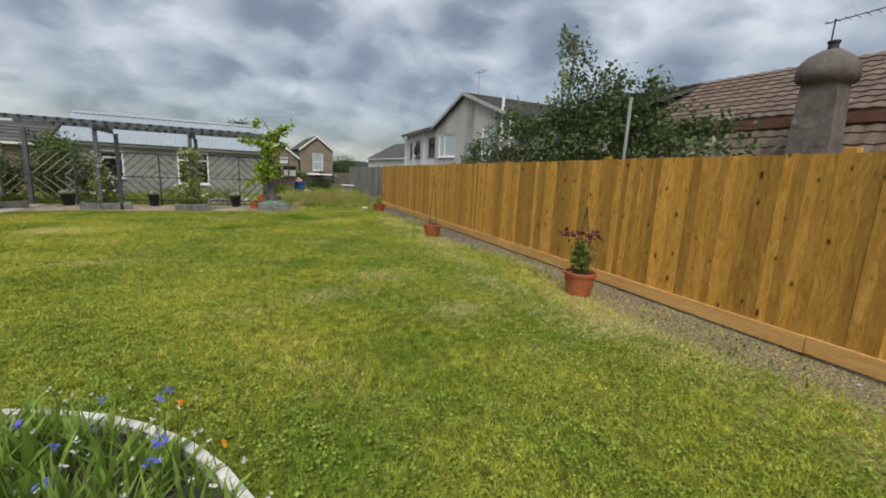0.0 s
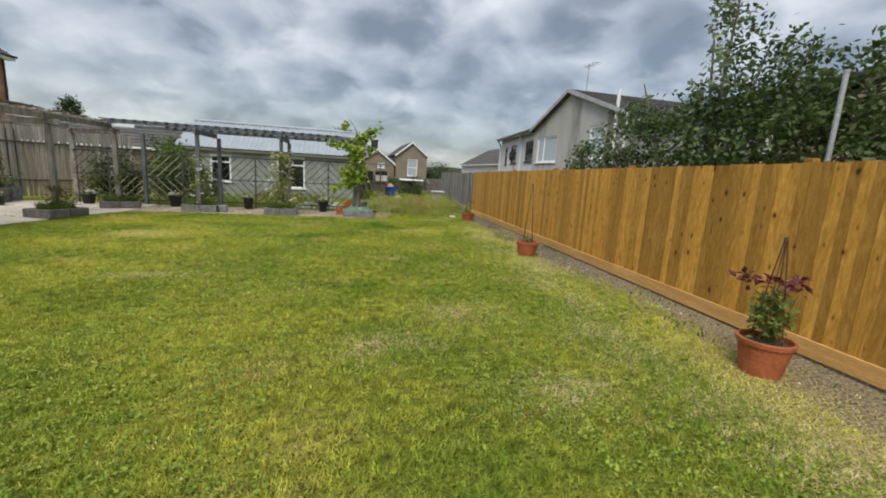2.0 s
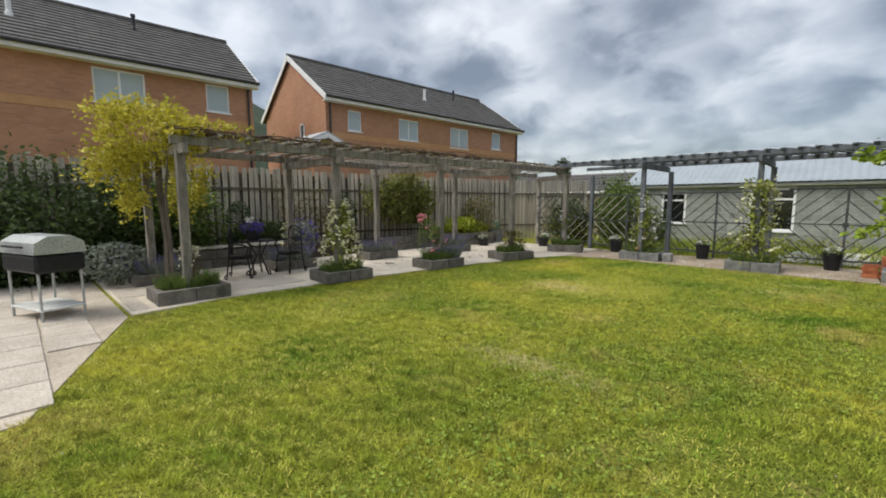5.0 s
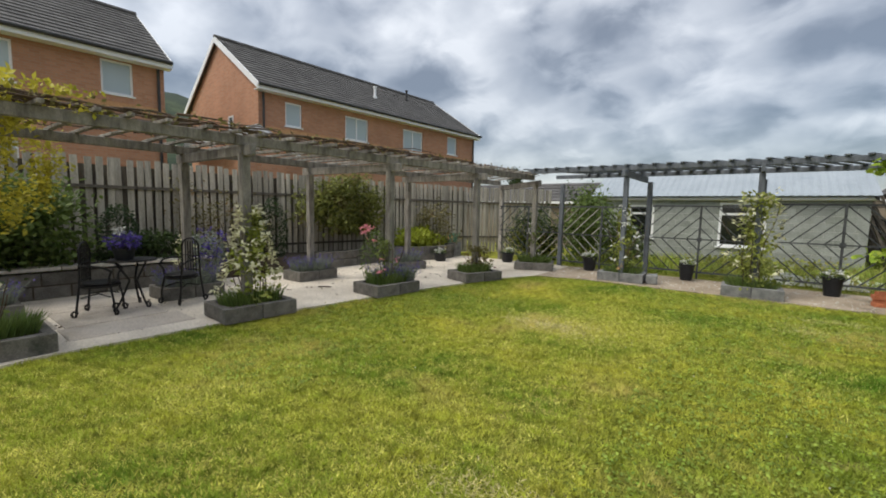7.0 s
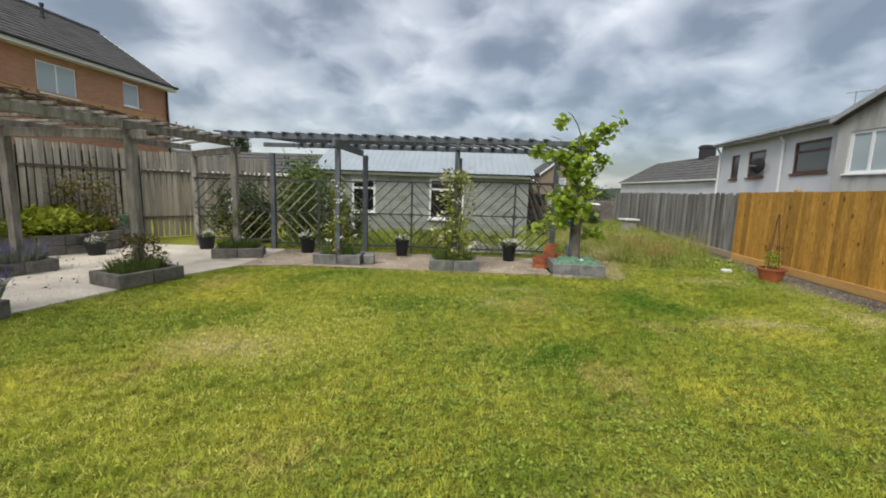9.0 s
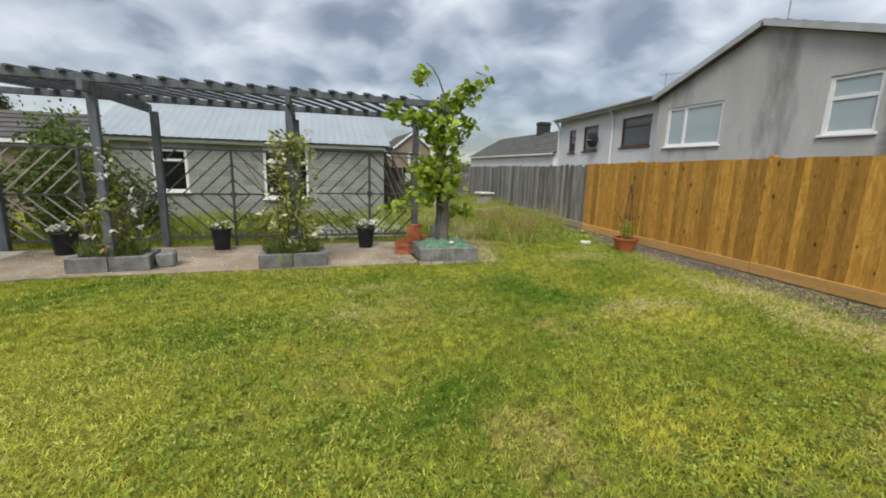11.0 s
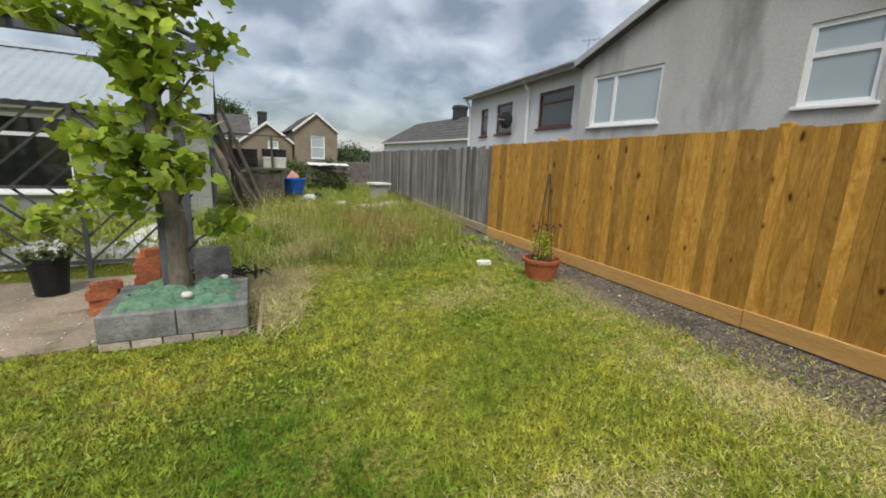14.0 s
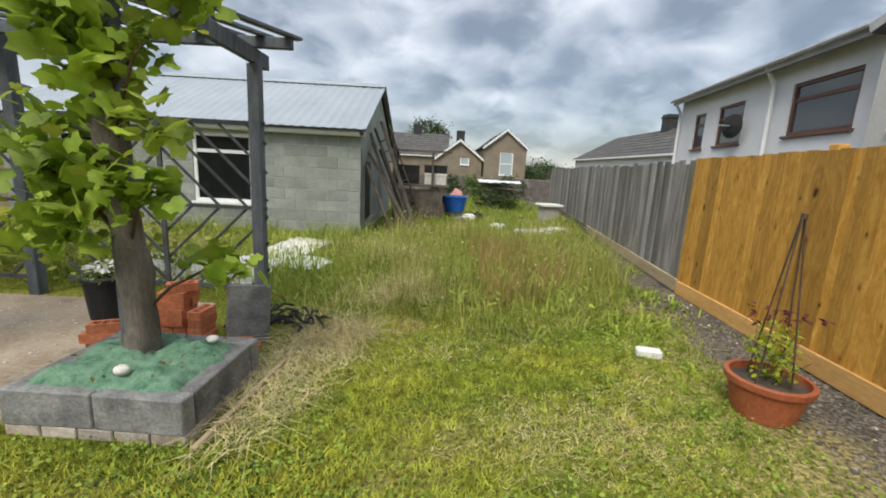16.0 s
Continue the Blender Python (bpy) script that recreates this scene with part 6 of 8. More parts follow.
rk = thing("concrete_block", "broken grey concrete block beside a planter", "block", (-5.2, 16.15, 0.03, 0, 0, 8))
bm = boxes((-0.11, 0.11, -0.17, 0.17, 0, 0.2), bevel=0.02)
for v in bm.verts:
    v.co += Vector((0.02, 0.02, -0.015)) * noise.noise(v.co * 9)
part("body", bm, M_BLOCK, rk)
stk = thing("stick", "dark stick lying on the patio concrete", "stick", (-9.9, 11.0, 0.045, 0, 0, 40))
part("twig", rods([(-0.12, 0, 0), (0, 0.01, 0.004), (0.12, -0.005, 0)], 0.014, 0.01, 6), M_CANE, stk)


# ---- planter plants ----
def climber(label, at, h, r, n, flowers, flower_m, leaf_m=L_CLIMB, leaf=0.065, fl=0.06, taper=0.45, seed=0):
    z = RNG.uniform(0, 1, n) ** 0.85
    a = RNG.uniform(0, 2 * np.pi, n)
    rr = r * (1 - (1 - taper) * z) * RNG.uniform(0.3, 1.1, n)
    f = np.stack([rr * np.cos(a), rr * np.sin(a), z * h], 1)
    f *= np.stack([0.75 + 0.4 * np.sin(z * 11 + 3 * a + seed)] * 2 + [np.ones(n)], 1)
    f += 0.05 * np.sin(f[:, [2, 2, 2]] * [9, 7, 5])
    fz = RNG.uniform(0.15, 1.05, flowers)
    fa = RNG.uniform(0, 2 * np.pi, flowers)
    fr = r * (1.1 - (1 - taper) * fz) * 1.05
    fp = np.stack([fr * np.cos(fa), fr * np.sin(fa), fz * h], 1)
    return plant("climbing_plant", label, "climber", at, f, leaf_m, leaf, fp, flower_m, fl, stems(bmesh.new(), (0, 0, 0), r, h, 7, 0.009, seed, 0.25), M_CANE, "planter climbers")


Z = 0.2
climber("cream-flowered climber covering a pergola post", (-9.0, 9.1, Z), 1.3, 0.42, 800, 110, L_CREAM, L_ROSE, leaf=0.08, fl=0.075, taper=0.18, seed=1)
climber("pale dead rose stems round a pergola post", (-9.3, 6.6, Z), 0.6, 0.18, 60, 10, L_CREAM, leaf=0.05, seed=2)
climber("pink rose in a block planter", (-8.8, 11.55, Z), 0.8, 0.24, 240, 4, L_PINK, fl=0.09, seed=3)
climber("straggling red-tipped plant in a block planter", (-8.35, 13.95, Z), 0.55, 0.42, 480, 10, L_MAROON, L_RUST, seed=4)
climber("thin green climber on a grey post", (-8.16, 16.4, Z), 1.1, 0.22, 260, 4, L_WHITE, seed=5)
climber("white-flowered rose climbing a rear pergola post", (-5.8, 16.05, Z), 1.5, 0.32, 640, 20, L_WHITE, L_ROSE, leaf=0.085, fl=0.085, taper=0.35, seed=6)
climber("white-flowered rose covering a pergola post", (-3.42, 15.95, Z), 1.75, 0.40, 1050, 40, L_CREAM, L_ROSE, leaf=0.085, fl=0.09, taper=0.6, seed=7)
for (x, y, a, m, n) in ((-9.35, 6.58, 90, L_HERB, 420), (-9.02, 9.1, 86, L_HERB, 260), (-8.76, 11.52, 84, L_HERB, 420), (-8.36, 13.85, 70, L_HERB, 260), (-8.12, 16.42, 20, L_HERB, 360), (-5.82, 16.12, 3, L_HERB, 160), (-3.44, 15.95, 2, L_HERB, 160)):
    r = pose(x, y, Z, 0, 0, a)
    spikes(n * 3, 0.42, 0.10, 0.26, 0.45, 0.006, m, "herbs", "low tufted green herbs filling a block planter", "herbs", r, ry=0.26)
for (x, y, a) in ((-11.1, 6.6, 90), (-11.0, 9.05, 90), (-10.98, 11.45, 90), (-10.6, 14.0, 75), (-8.85, 11.8, 80)):
    spikes(900, 0.42, 0.16, 0.36, 0.6, 0.005, L_LAV, "lavender", "grey-green lavender with dull violet tips", "lavender", pose(x, y, 0.19, 0, 0, a), tip=0.22, tip_m=L_PURPLE, ry=0.3)

bush("dark brambles under the sheeted timber pile", (2.9, 28.9, 0.0), (0.75, 0.5, 0.5), 900, L_SHRUB, 0.09, clumps=12)
bush("dark bramble growing over the low stone wall", (0.9, 35.6, 0.0), (0.9, 0.5, 0.62), 700, L_SHRUB, 0.12, clumps=14)
bush("green bramble growing over the low stone wall", (2.6, 35.4, 0.0), (0.7, 0.5, 0.62), 700, L_HERB, 0.12, clumps=14)
bush("dark bramble growing over the low stone wall", (4.6, 35.7, 0.0), (0.8, 0.5, 0.62), 700, L_SHRUB, 0.12, clumps=14)
# borders under the tall fence
bush("dark green mixed shrubs against the tall fence", (-12.6, 5.3, 0), (0.75, 1.9, 1.12), 6500, L_SHRUB, 0.10, clumps=48)
bush("dark green shrub against the tall fence", (-12.5, 7.2, 0.35), (0.6, 0.9, 0.7), 3200, L_HERB, 0.10, clumps=26)
bush("low green border plants above the raised bed wall", (-12.6, 9.2, 0.35), (0.35, 0.9, 0.36), 1500, L_SHRUB, 0.08, clumps=10)
bush("clipped dark conifer against the tall fence", (-12.6, 11.53, 0.1), (0.34, 0.34, 0.83), 900, L_PINE, 0.06, hollow=0.75, name="conifer")
bush("clipped dark conifer by the raised bed", (-12.6, 8.55, 0.35), (0.32, 0.32, 0.59), 700, L_PINE, 0.06, hollow=0.75, name="conifer")
bush("brown-green honeysuckle over the tall fence", (-12.5, 13.75, 0.85), (0.40, 1.3, 0.78), 2900, L_HONEY, 0.11, clumps=26, category="climber", name="climbing_plant")
bush("thin brown climber on the tall fence", (-12.7, 10.4, 0.5), (0.2, 0.9, 0.85), 500, L_RUST, 0.07, clumps=12, category="climber", name="climbing_plant")
bush("lime-yellow shrub behind the patio", (-12.0, 16.2, 0.34), (0.5, 0.95, 0.28), 2300, L_LIME, 0.11, clumps=22, flowers=None)
plant("rose", "tall rose with large pink blooms beside a post", "rose", (-9.27, 11.5, 0.2), blob(90, (0, 0, 0.5), (0.16, 0.16, 0.42), 0.1), L_HERB, 0.06, blob(3, (0, 0, 0.92), (0.12, 0.16, 0.08), 0.7), L_PINK, 0.12, stems(bmesh.new(), (0, 0, 0), 0.1, 0.9, 5, 0.006, 31, 0.15))
bush("pink rose bush by the raised bed", (-11.6, 13.9, 0.3), (0.3, 0.3, 0.35), 160, L_HERB, 0.07, flowers=4, flower_m=L_PINK, flower=0.11)
bush("purple lavender clump by the patio wall", (-11.75, 9.7, 0.25), (0.35, 0.4, 0.4), 420, L_LAV, 0.07, flowers=90, flower_m=L_PURPLE, flower=0.06)
bush("grey-green lavender mound by the path", (-11.3, 5.95, 0.1), (0.5, 0.5, 0.36), 620, L_LAV, 0.08)
bush("dark shrub at the turn of the fence", (-11.7, 16.6, 0.0), (0.6, 0.7, 0.9), 900, L_RUST, 0.09, clumps=16)
bush("arching green shrub behind the corner lattice", (-7.55, 18.75, 0.0), (0.85, 0.6, 1.05), 1500, L_HERB, 0.12, clumps=24)
bush("dark green shrub behind the lattice", (-8.35, 20.4, 0.0), (0.6, 0.6, 1.2), 1100, L_SHRUB, 0.1, clumps=20)
bush("dense dark green shrubs behind the corner lattice", (-9.1, 18.7, 0.0), (0.85, 0.45, 0.8), 1900, L_SHRUB, 0.09, clumps=24)
bush("green leafy shrub behind the lattice", (-6.5, 18.6, 0.0), (0.6, 0.4, 0.62), 900, L_HERB, 0.09, clumps=16)
bush("tawny grasses and weeds behind the lattice", (-9.3, 18.9, 0.0), (0.8, 0.5, 0.5), 700, L_TALL, 0.12, clumps=16)
bush("leafy weeds behind the shed-side lattice", (-3.2, 18.4, 0.0), (1.6, 0.4, 0.32), 700, L_TALL, 0.1, clumps=18)


def golden_climber():
    root = thing("climbing_plant", "golden yellow climber smothering the pergola end", "climber", (-10.1, 6.4, 0))
    bm = bmesh.new()
    rods([(-0.5, 0.2, 0), (-0.42, 0.2, 0.9), (-0.5, 0.15, 1.7), (-0.2, 0.1, 2.5)], 0.08, 0.04, 7, bm)
    rods([(-0.45, 0.25, 0.1), (0.1, 0.1, 1.6), (0.5, 0.1, 2.5)], 0.03, 0.015, 6, bm)
    part("trunk", bm, M_BARK, root)
    leaves("foliage", np.concatenate([blob(4600, (-0.1, -0.1, 2.55), (0.98, 0.75, 0.5), 0.2, 44, 0.28), blob(1800, (-0.4, -0.35, 1.9), (0.6, 0.5, 0.6), 0.2, 24, 0.28), blob(420, (0.7, 0.6, 2.6), (0.4, 0.8, 0.16), 0.2, 12, 0.3), blob(1900, (-1.3, 0.75, 2.0), (0.45, 0.45, 0.72), 0.2, 26, 0.28)]), 0.075, L_GOLD, root)


golden_climber()


def dry_stems():
    """Old woody climber stems and leaf litter lying over the left pergola."""
    root = thing("dry_climber", "tangle of brown woody climber stems over the pergola", "climber", (0, 0, 0))
    bm = bmesh.new()
    rnd = random.Random(17)
    for i in range(520):
        y = rnd.uniform(6.4, 16.6)
        x = -10.1 + (y - 6) * 0.085 + rnd.uniform(-1.0, 1.0)
        d = Vector((rnd.uniform(-0.4, 0.4), 1, 0)).normalized() * rnd.uniform(0.4, 1.0)
        p = Vector((x, y, 2.545 + rnd.uniform(0, 0.06)))
        rods([p, p + d * 0.5 + Vector((rnd.uniform(-0.1, 0.1), 0, rnd.uniform(0, 0.05))), p + d], rnd.uniform(0.008, 0.02), 0.006, 5, bm)
    tagged(part("stem_tangle", bm, M_CANE, root), kind="stuff")
    c = np.stack([RNG.uniform(-10.9, -8.9, 1300), RNG.uniform(6.4, 15.5, 1300), RNG.uniform(2.53, 2.62, 1300)], 1)
    c[:, 0] += (c[:, 1] - 6) * 0.07
    leaves("dead_leaves", c, 0.07, L_RUST, root, flat=0.8)


dry_stems()


# ---- bistro set ----
def scroll(foot, out, r=0.05):
    """A curl of rod under a leg, turning outwards and up from the ground."""
    f, o = Vector(foot), Vector(out).normalized()
    pts = []
    for k in range(11):
        a, q = -math.pi / 2 + k * 0.5, r * (1 - 0.065 * k)
        pts.append(f + o * (q * math.cos(a)) + Vector((0, 0, r + q * math.sin(a))))
    return pts


def bistro_chair(at):
    root = thing("bistro_chair", "black wrought iron garden chair with scrolled feet", "chair", at, "bistro set")
    part("seat", lathe([(0.02, 0.43), (0.205, 0.425), (0.215, 0.44), (0.2, 0.455), (0.02, 0.452)], 20), M_IRON, root)
    part("seat_ring", lathe([(0.198, 0.39), (0.222, 0.39), (0.222, 0.414), (0.198, 0.414)], 20), M_IRON, root)
    for sx in (-1, 1):
        part("front_leg", rods([(sx * 0.16, -0.15, 0.43), (sx * 0.19, -0.19, 0.2), *scroll((sx * 0.18, -0.2, 0.012), (sx * 0.5, -1, 0))], 0.014), M_IRON, root)
        part("back_leg", rods([(sx * 0.17, 0.16, 0.9), (sx * 0.18, 0.17, 0.45), (sx * 0.19, 0.2, 0.2), *scroll((sx * 0.2, 0.22, 0.012), (sx * 0.5, 1, 0))], 0.014), M_IRON, root)
        part("armrest", rods([(sx * 0.18, 0.17, 0.68), (sx * 0.25, 0.05, 0.69), (sx * 0.25, -0.1, 0.67), (sx * 0.22, -0.19, 0.61), (sx * 0.18, -0.15, 0.53), (sx * 0.17, -0.15, 0.44)], 0.014), M_IRON, root)
        part("brace", rods([(sx * 0.17, -0.15, 0.26), (sx * 0.1, 0, 0.3), (sx * 0.17, 0.17, 0.26)], 0.009), M_IRON, root)
    bm = rods([(math.cos(a) * 0.17, 0.165, 0.86 + math.sin(a) * 0.13) for a in np.linspace(0, math.pi, 9)], 0.014)
    for z in (0.50, 0.72):
        rod(bm, (-0.175, 0.165, z), (0.175, 0.165, z), 0.01)
    for x in (-0.11, -0.055, 0, 0.055, 0.11):
        rod(bm, (x, 0.165, 0.47), (x * 0.9, 0.165, 0.95), 0.008)
    for q in (-1, 1):
        rods([(q * (0.02 + 0.06 * k / 12 * math.cos(k * 0.7) ** 2), 0.17, 0.62 + 0.014 * k) for k in range(12)], 0.008, bm=bm)
    part("backrest", bm, M_IRON, root)
    return root


ch1 = bistro_chair(pose(-10.5, 7.78, 0.03, 0, 0, 150))
copy_thing(ch1, pose(-10.5, 8.78, 0.03, 0, 0, 20))
tb = thing("bistro_table", "small round black wrought iron table", "table", (-10.65, 8.2, 0.03), "bistro set")
part("tabletop", lathe([(0.02, 0.69), (0.29, 0.69), (0.3, 0.7), (0.29, 0.715), (0.02, 0.715)], 24), M_IRON, tb)
for i in range(3):
    a = 2.09 * i + 0.5
    part("leg", rods([(math.cos(a) * 0.22, math.sin(a) * 0.22, 0.69), (math.cos(a) * 0.05, math.sin(a) * 0.05, 0.4), (math.cos(a) * 0.17, math.sin(a) * 0.17, 0.1), *scroll((math.cos(a) * 0.22, math.sin(a) * 0.22, 0.012), (math.cos(a), math.sin(a), 0))], 0.015), M_IRON, tb)
flower_pot((-10.65, 8.1, 0.745), 0.15, 0.2, M_BLACKPOT, "small dark pot standing on the bistro table")
plant("potted_flowers", "purple and white petunias in a pot on the table", "plant", (-10.65, 8.1, 0.93), blob(90, (0, 0, 0.06), (0.18, 0.18, 0.1), 0.3), L_HERB, 0.055, blob(46, (0, 0, 0.08), (0.2, 0.2, 0.12), 0.6), L_PURPLE, 0.07)
plant("potted_flowers", "white petunias rising from the table pot", "plant", (-10.63, 8.08, 1.1), blob(8, (0, 0, 0.0), (0.08, 0.08, 0.04), 0.3), L_HERB, 0.03, blob(9, (0, 0, 0.05), (0.1, 0.1, 0.03), 0.5), L_WHITE, 0.06)
climber("white jasmine on the patio beside the chairs", (-11.3, 9.15, 0.1), 1.05, 0.2, 160, 26, L_CREAM, fl=0.055, seed=9)


def barbecue():
    root = thing("barbecue", "black trolley barbecue with a bare metal frame", "barbecue", (-9.55, 5.0, 0.012, 0, 0, 20))
    for sx in (-1, 1):
        for sy in (-1, 1):
            part("leg", rods([(sx * 0.36, sy * 0.22, 0), (sx * 0.36, sy * 0.22, 0.75)], 0.016, seg=8), M_GALV, root)
    part("shelf", boxes((-0.38, 0.38, -0.24, 0.24, 0.14, 0.17), bevel=0.008), M_SHEET, root)
    part("firebox", boxes((-0.42, 0.42, -0.26, 0.26, 0.62, 0.85), bevel=0.03), M_BLACKPOT, root)
    part("lid", prism([(-0.27, 0.86), (0.27, 0.86), (0.25, 1.0), (0.12, 1.08), (-0.12, 1.08), (-0.25, 1.0)], -0.43, 0.43, "x"), M_GALV, root, "dull metal lid")
    part("handle", rods([(-0.25, -0.3, 0.95), (0.25, -0.3, 0.95)], 0.014, seg=8), M_IRON, root)


barbecue()
wc = thing("watering_can", "teal plastic watering can on the bed wall", "watering can", (-11.5, 17.35, 0.03))
bm = lathe([(0.13, 0.45), (0.15, 0.46), (0.14, 0.72), (0.08, 0.75), (0.075, 0.74)], 16)
part("body", bm, M_NET, wc)
part("spout", rods([(0.12, -0.05, 0.5), (0.34, -0.1, 0.78)], 0.03, 0.02, 8), M_NET, wc)
part("stand", boxes((-0.2, 0.2, -0.2, 0.2, 0, 0.45), bevel=0.01), M_BLOCK, wc)
pb = thing("porch", "small white gabled porch roof behind the tall fence", "porch", (-17.95, 13.7, 0))
part("roof", prism([(-1.6, 3.58), (0, 4.32), (1.6, 3.58), (1.6, 3.48), (0, 4.20), (-1.6, 3.48)], -0.98, 0.9, "x"), M_BARGE, pb, "pale grey roof")
part("barge_board", prism([(-1.6, 3.50), (0, 4.24), (1.6, 3.50), (1.6, 3.32), (0, 4.06), (-1.6, 3.32)], 0.902, 0.94, "x"), M_UPVC, pb, "white barge board")
part("wall", boxes((-1.4, 1.4, -0.95, 0.7, -0.3, 3.45)), M_BRICKWALL, pb)


# ---- flower bed ring by the start ----
def flower_bed():
    cx, cy, r = -4.2, 1.4, 2.1
    root = thing("flower_bed", "round bed edged with pale curved stone edging", "flower bed", (cx, cy, 0), kind="structure")
    n = 40
    for i in range(n):
        a0, a1 = 2 * math.pi * (i + 0.02) / n, 2 * math.pi * (i + 0.98) / n
        bm = bmesh.new()
        vs = [bm.verts.new((math.cos(a) * q, math.sin(a) * q, z)) for z in (-0.05, 0.07) for a, q in ((a0, r - 0.03), (a1, r - 0.03), (a1, r + 0.03), (a0, r + 0.03))]
        for f in ((3, 2, 1, 0), (4, 5, 6, 7), (0, 1, 5, 4), (1, 2, 6, 5), (2, 3, 7, 6), (3, 0, 4, 7)):
            bm.faces.new([vs[k] for k in f])
        part("edging", bm, M_PALE_EDGE, root)
    part("soil", lathe([(r - 0.04, -0.02), (r - 0.04, 0.03), (r * 0.5, 0.06), (0.01, 0.07)], 40), M_SOIL, root)
    # wild flowers
    k = 9000
    a, q = RNG.uniform(0, 2 * np.pi, k), (r - 0.05) * np.sqrt(RNG.uniform(0, 1, k))
    base = np.stack([cx + q * np.cos(a), cy + q * np.sin(a), np.full(k, 0.04)], 1)
    ok = (base[:, 0] - (-2.2)) ** 2 + (base[:, 1] - 0.22) ** 2 > 0.45
    base = base[ok]
    k = len(base)
    h = RNG.uniform(0.1, 0.3, k) * np.clip((r - np.hypot(base[:, 0] - cx, base[:, 1] - cy)) * 2.2 + 0.4, 0.4, 1)
    sd = RNG.normal(size=(k, 3)) * 0.008
    sd[:, 2] = 0
    tipd = RNG.normal(size=(k, 3)) * 0.09
    tipd[:, 2] = h
    v = np.stack([base - sd, base + sd, base + tipd * [0.5, 0.5, 0.6] + sd, base + tipd * [0.5, 0.5, 0.6] - sd, base + tipd], 1)
    g = cloud_mesh("wildflower_greenery", v, [(0, 1, 2, 3), (3, 2, 4)], L_WILD)
    tagged(g, "fresh green wildflower stems filling the round bed", "greenery", kind="stuff")
    rnd = random.Random(44)

    def heads(count, m, size, label, name, hi=0.34, out=0.1):
        rt = thing(name, label, "flowers", (0, 0, 0))
        pts = []
        for _ in range(count):
            while True:
                t, s = rnd.uniform(-0.3, 1.75), (r + out) * math.sqrt(rnd.uniform(0.45, 1))
                p = Vector((cx + s * math.cos(t), cy + s * math.sin(t), rnd.uniform(0.12, hi)))
                if (p.xy - Vector((-2.2, 0.22))).length > 0.75:
                    break
            pts.append(p)
        bm = bmesh.new()
        for p in pts:
            rods([(p.x + rnd.uniform(-0.06, 0.06), p.y + rnd.uniform(-0.06, 0.06), 0.03), p], 0.0035, 0.0025, 4, bm)
        tagged(part("stem", bm, M_STEM, rt), kind="stuff")
        arr = np.array([tuple(p) for p in pts])
        leaves("blossom", np.repeat(arr, 7, axis=0) + RNG.normal(size=(count * 7, 3)) * size * 0.2, size, m, rt, flat=1.0)

    heads(34, L_CORNBLUE, 0.036, "blue cornflowers on thin stems", "cornflowers")
    heads(80, L_WHITE, 0.018, "tiny white wildflowers on thin stems", "white_flowers", 0.3)
    heads(5, L_ORANGE, 0.032, "orange and yellow marigolds in the bed", "marigolds", 0.3)


flower_bed()


# ---- rough ground past the lawn ----
def leaning(name, label, cat, a, b, w, t, m, group=""):
    a, b = Vector(a), Vector(b)
    d = b - a
    root = thing(name, label, cat, Matrix.Translation(a) @ d.to_track_quat("Z", "Y").to_matrix().to_4x4(), group)
    part("plank", boxes((-w / 2, w / 2, -t / 2, t / 2, 0, d.length), bevel=0.004), m, root)
    return root


for i, (a, b) in enumerate((((-0.1, 23.2, 0), (-0.88, 23.3, 2.2)), ((0.0, 23.6, 0), (-0.88, 23.5, 2.0)), ((0.05, 24.0, 0), (-0.88, 23.9, 2.35)), ((-0.05, 24.6, 0), (-0.88, 24.9, 1.9)), ((0.15, 23.05, 0), (-0.86, 23.0, 1.75)), ((0.22, 23.4, 0), (-0.7, 23.7, 2.5)), ((-0.3, 22.95, 0), (-0.88, 22.8, 1.5)))):
    leaning("timber_plank", "old dark timber leaning on the shed gable", "plank", a, b, 0.09, 0.06, M_OLDWOOD, "leaning timbers")
lad = thing("ladder", "dark weathered ladder leaning on the shed gable", "ladder", Matrix.Translation((0.1, 25.0, 0)) @ Vector((-0.98, 0.25, 2.5)).to_track_quat("Z", "Y").to_matrix().to_4x4())
for s in (-0.2, 0.2):
    part("rail", boxes((-0.03, 0.03, s - 0.02, s + 0.02, 0, 2.7)), M_OLDWOOD, lad)
for k in range(8):
    part("rung", boxes((-0.02, 0.02, -0.2, 0.2, 0.25 + 0.3 * k, 0.28 + 0.3 * k)), M_OLDWOOD, lad)


def workbench():
    root = thing("workbench", "rough timber bench frame stacked with crates", "bench", (0.15, 25.4, 0))
    for x in (-0.65, 0.65):
        for y in (-0.35, 0.35):
            part("leg", boxes((x - 0.04, x + 0.04, y - 0.04, y + 0.04, 0, 1.0 if x > 0 else 2.0)), M_OLDWOOD, root)
    part("benchtop", boxes((-0.75, 0.85, -0.42, 0.42, 0.98, 1.04), bevel=0.006), M_OLDWOOD, root)
    part("top_rail", boxes((-0.7, 0.9, -0.38, -0.32, 1.9, 1.95)), M_OLDWOOD, root)
    part("top_post", boxes((0.36, 0.42, -0.38, -0.32, 1.04, 1.9)), M_OLDWOOD, root)
    part("panel", boxes((-0.6, 0.6, -0.33, -0.3, 0.15, 0.9)), M_OLDWOOD, root)


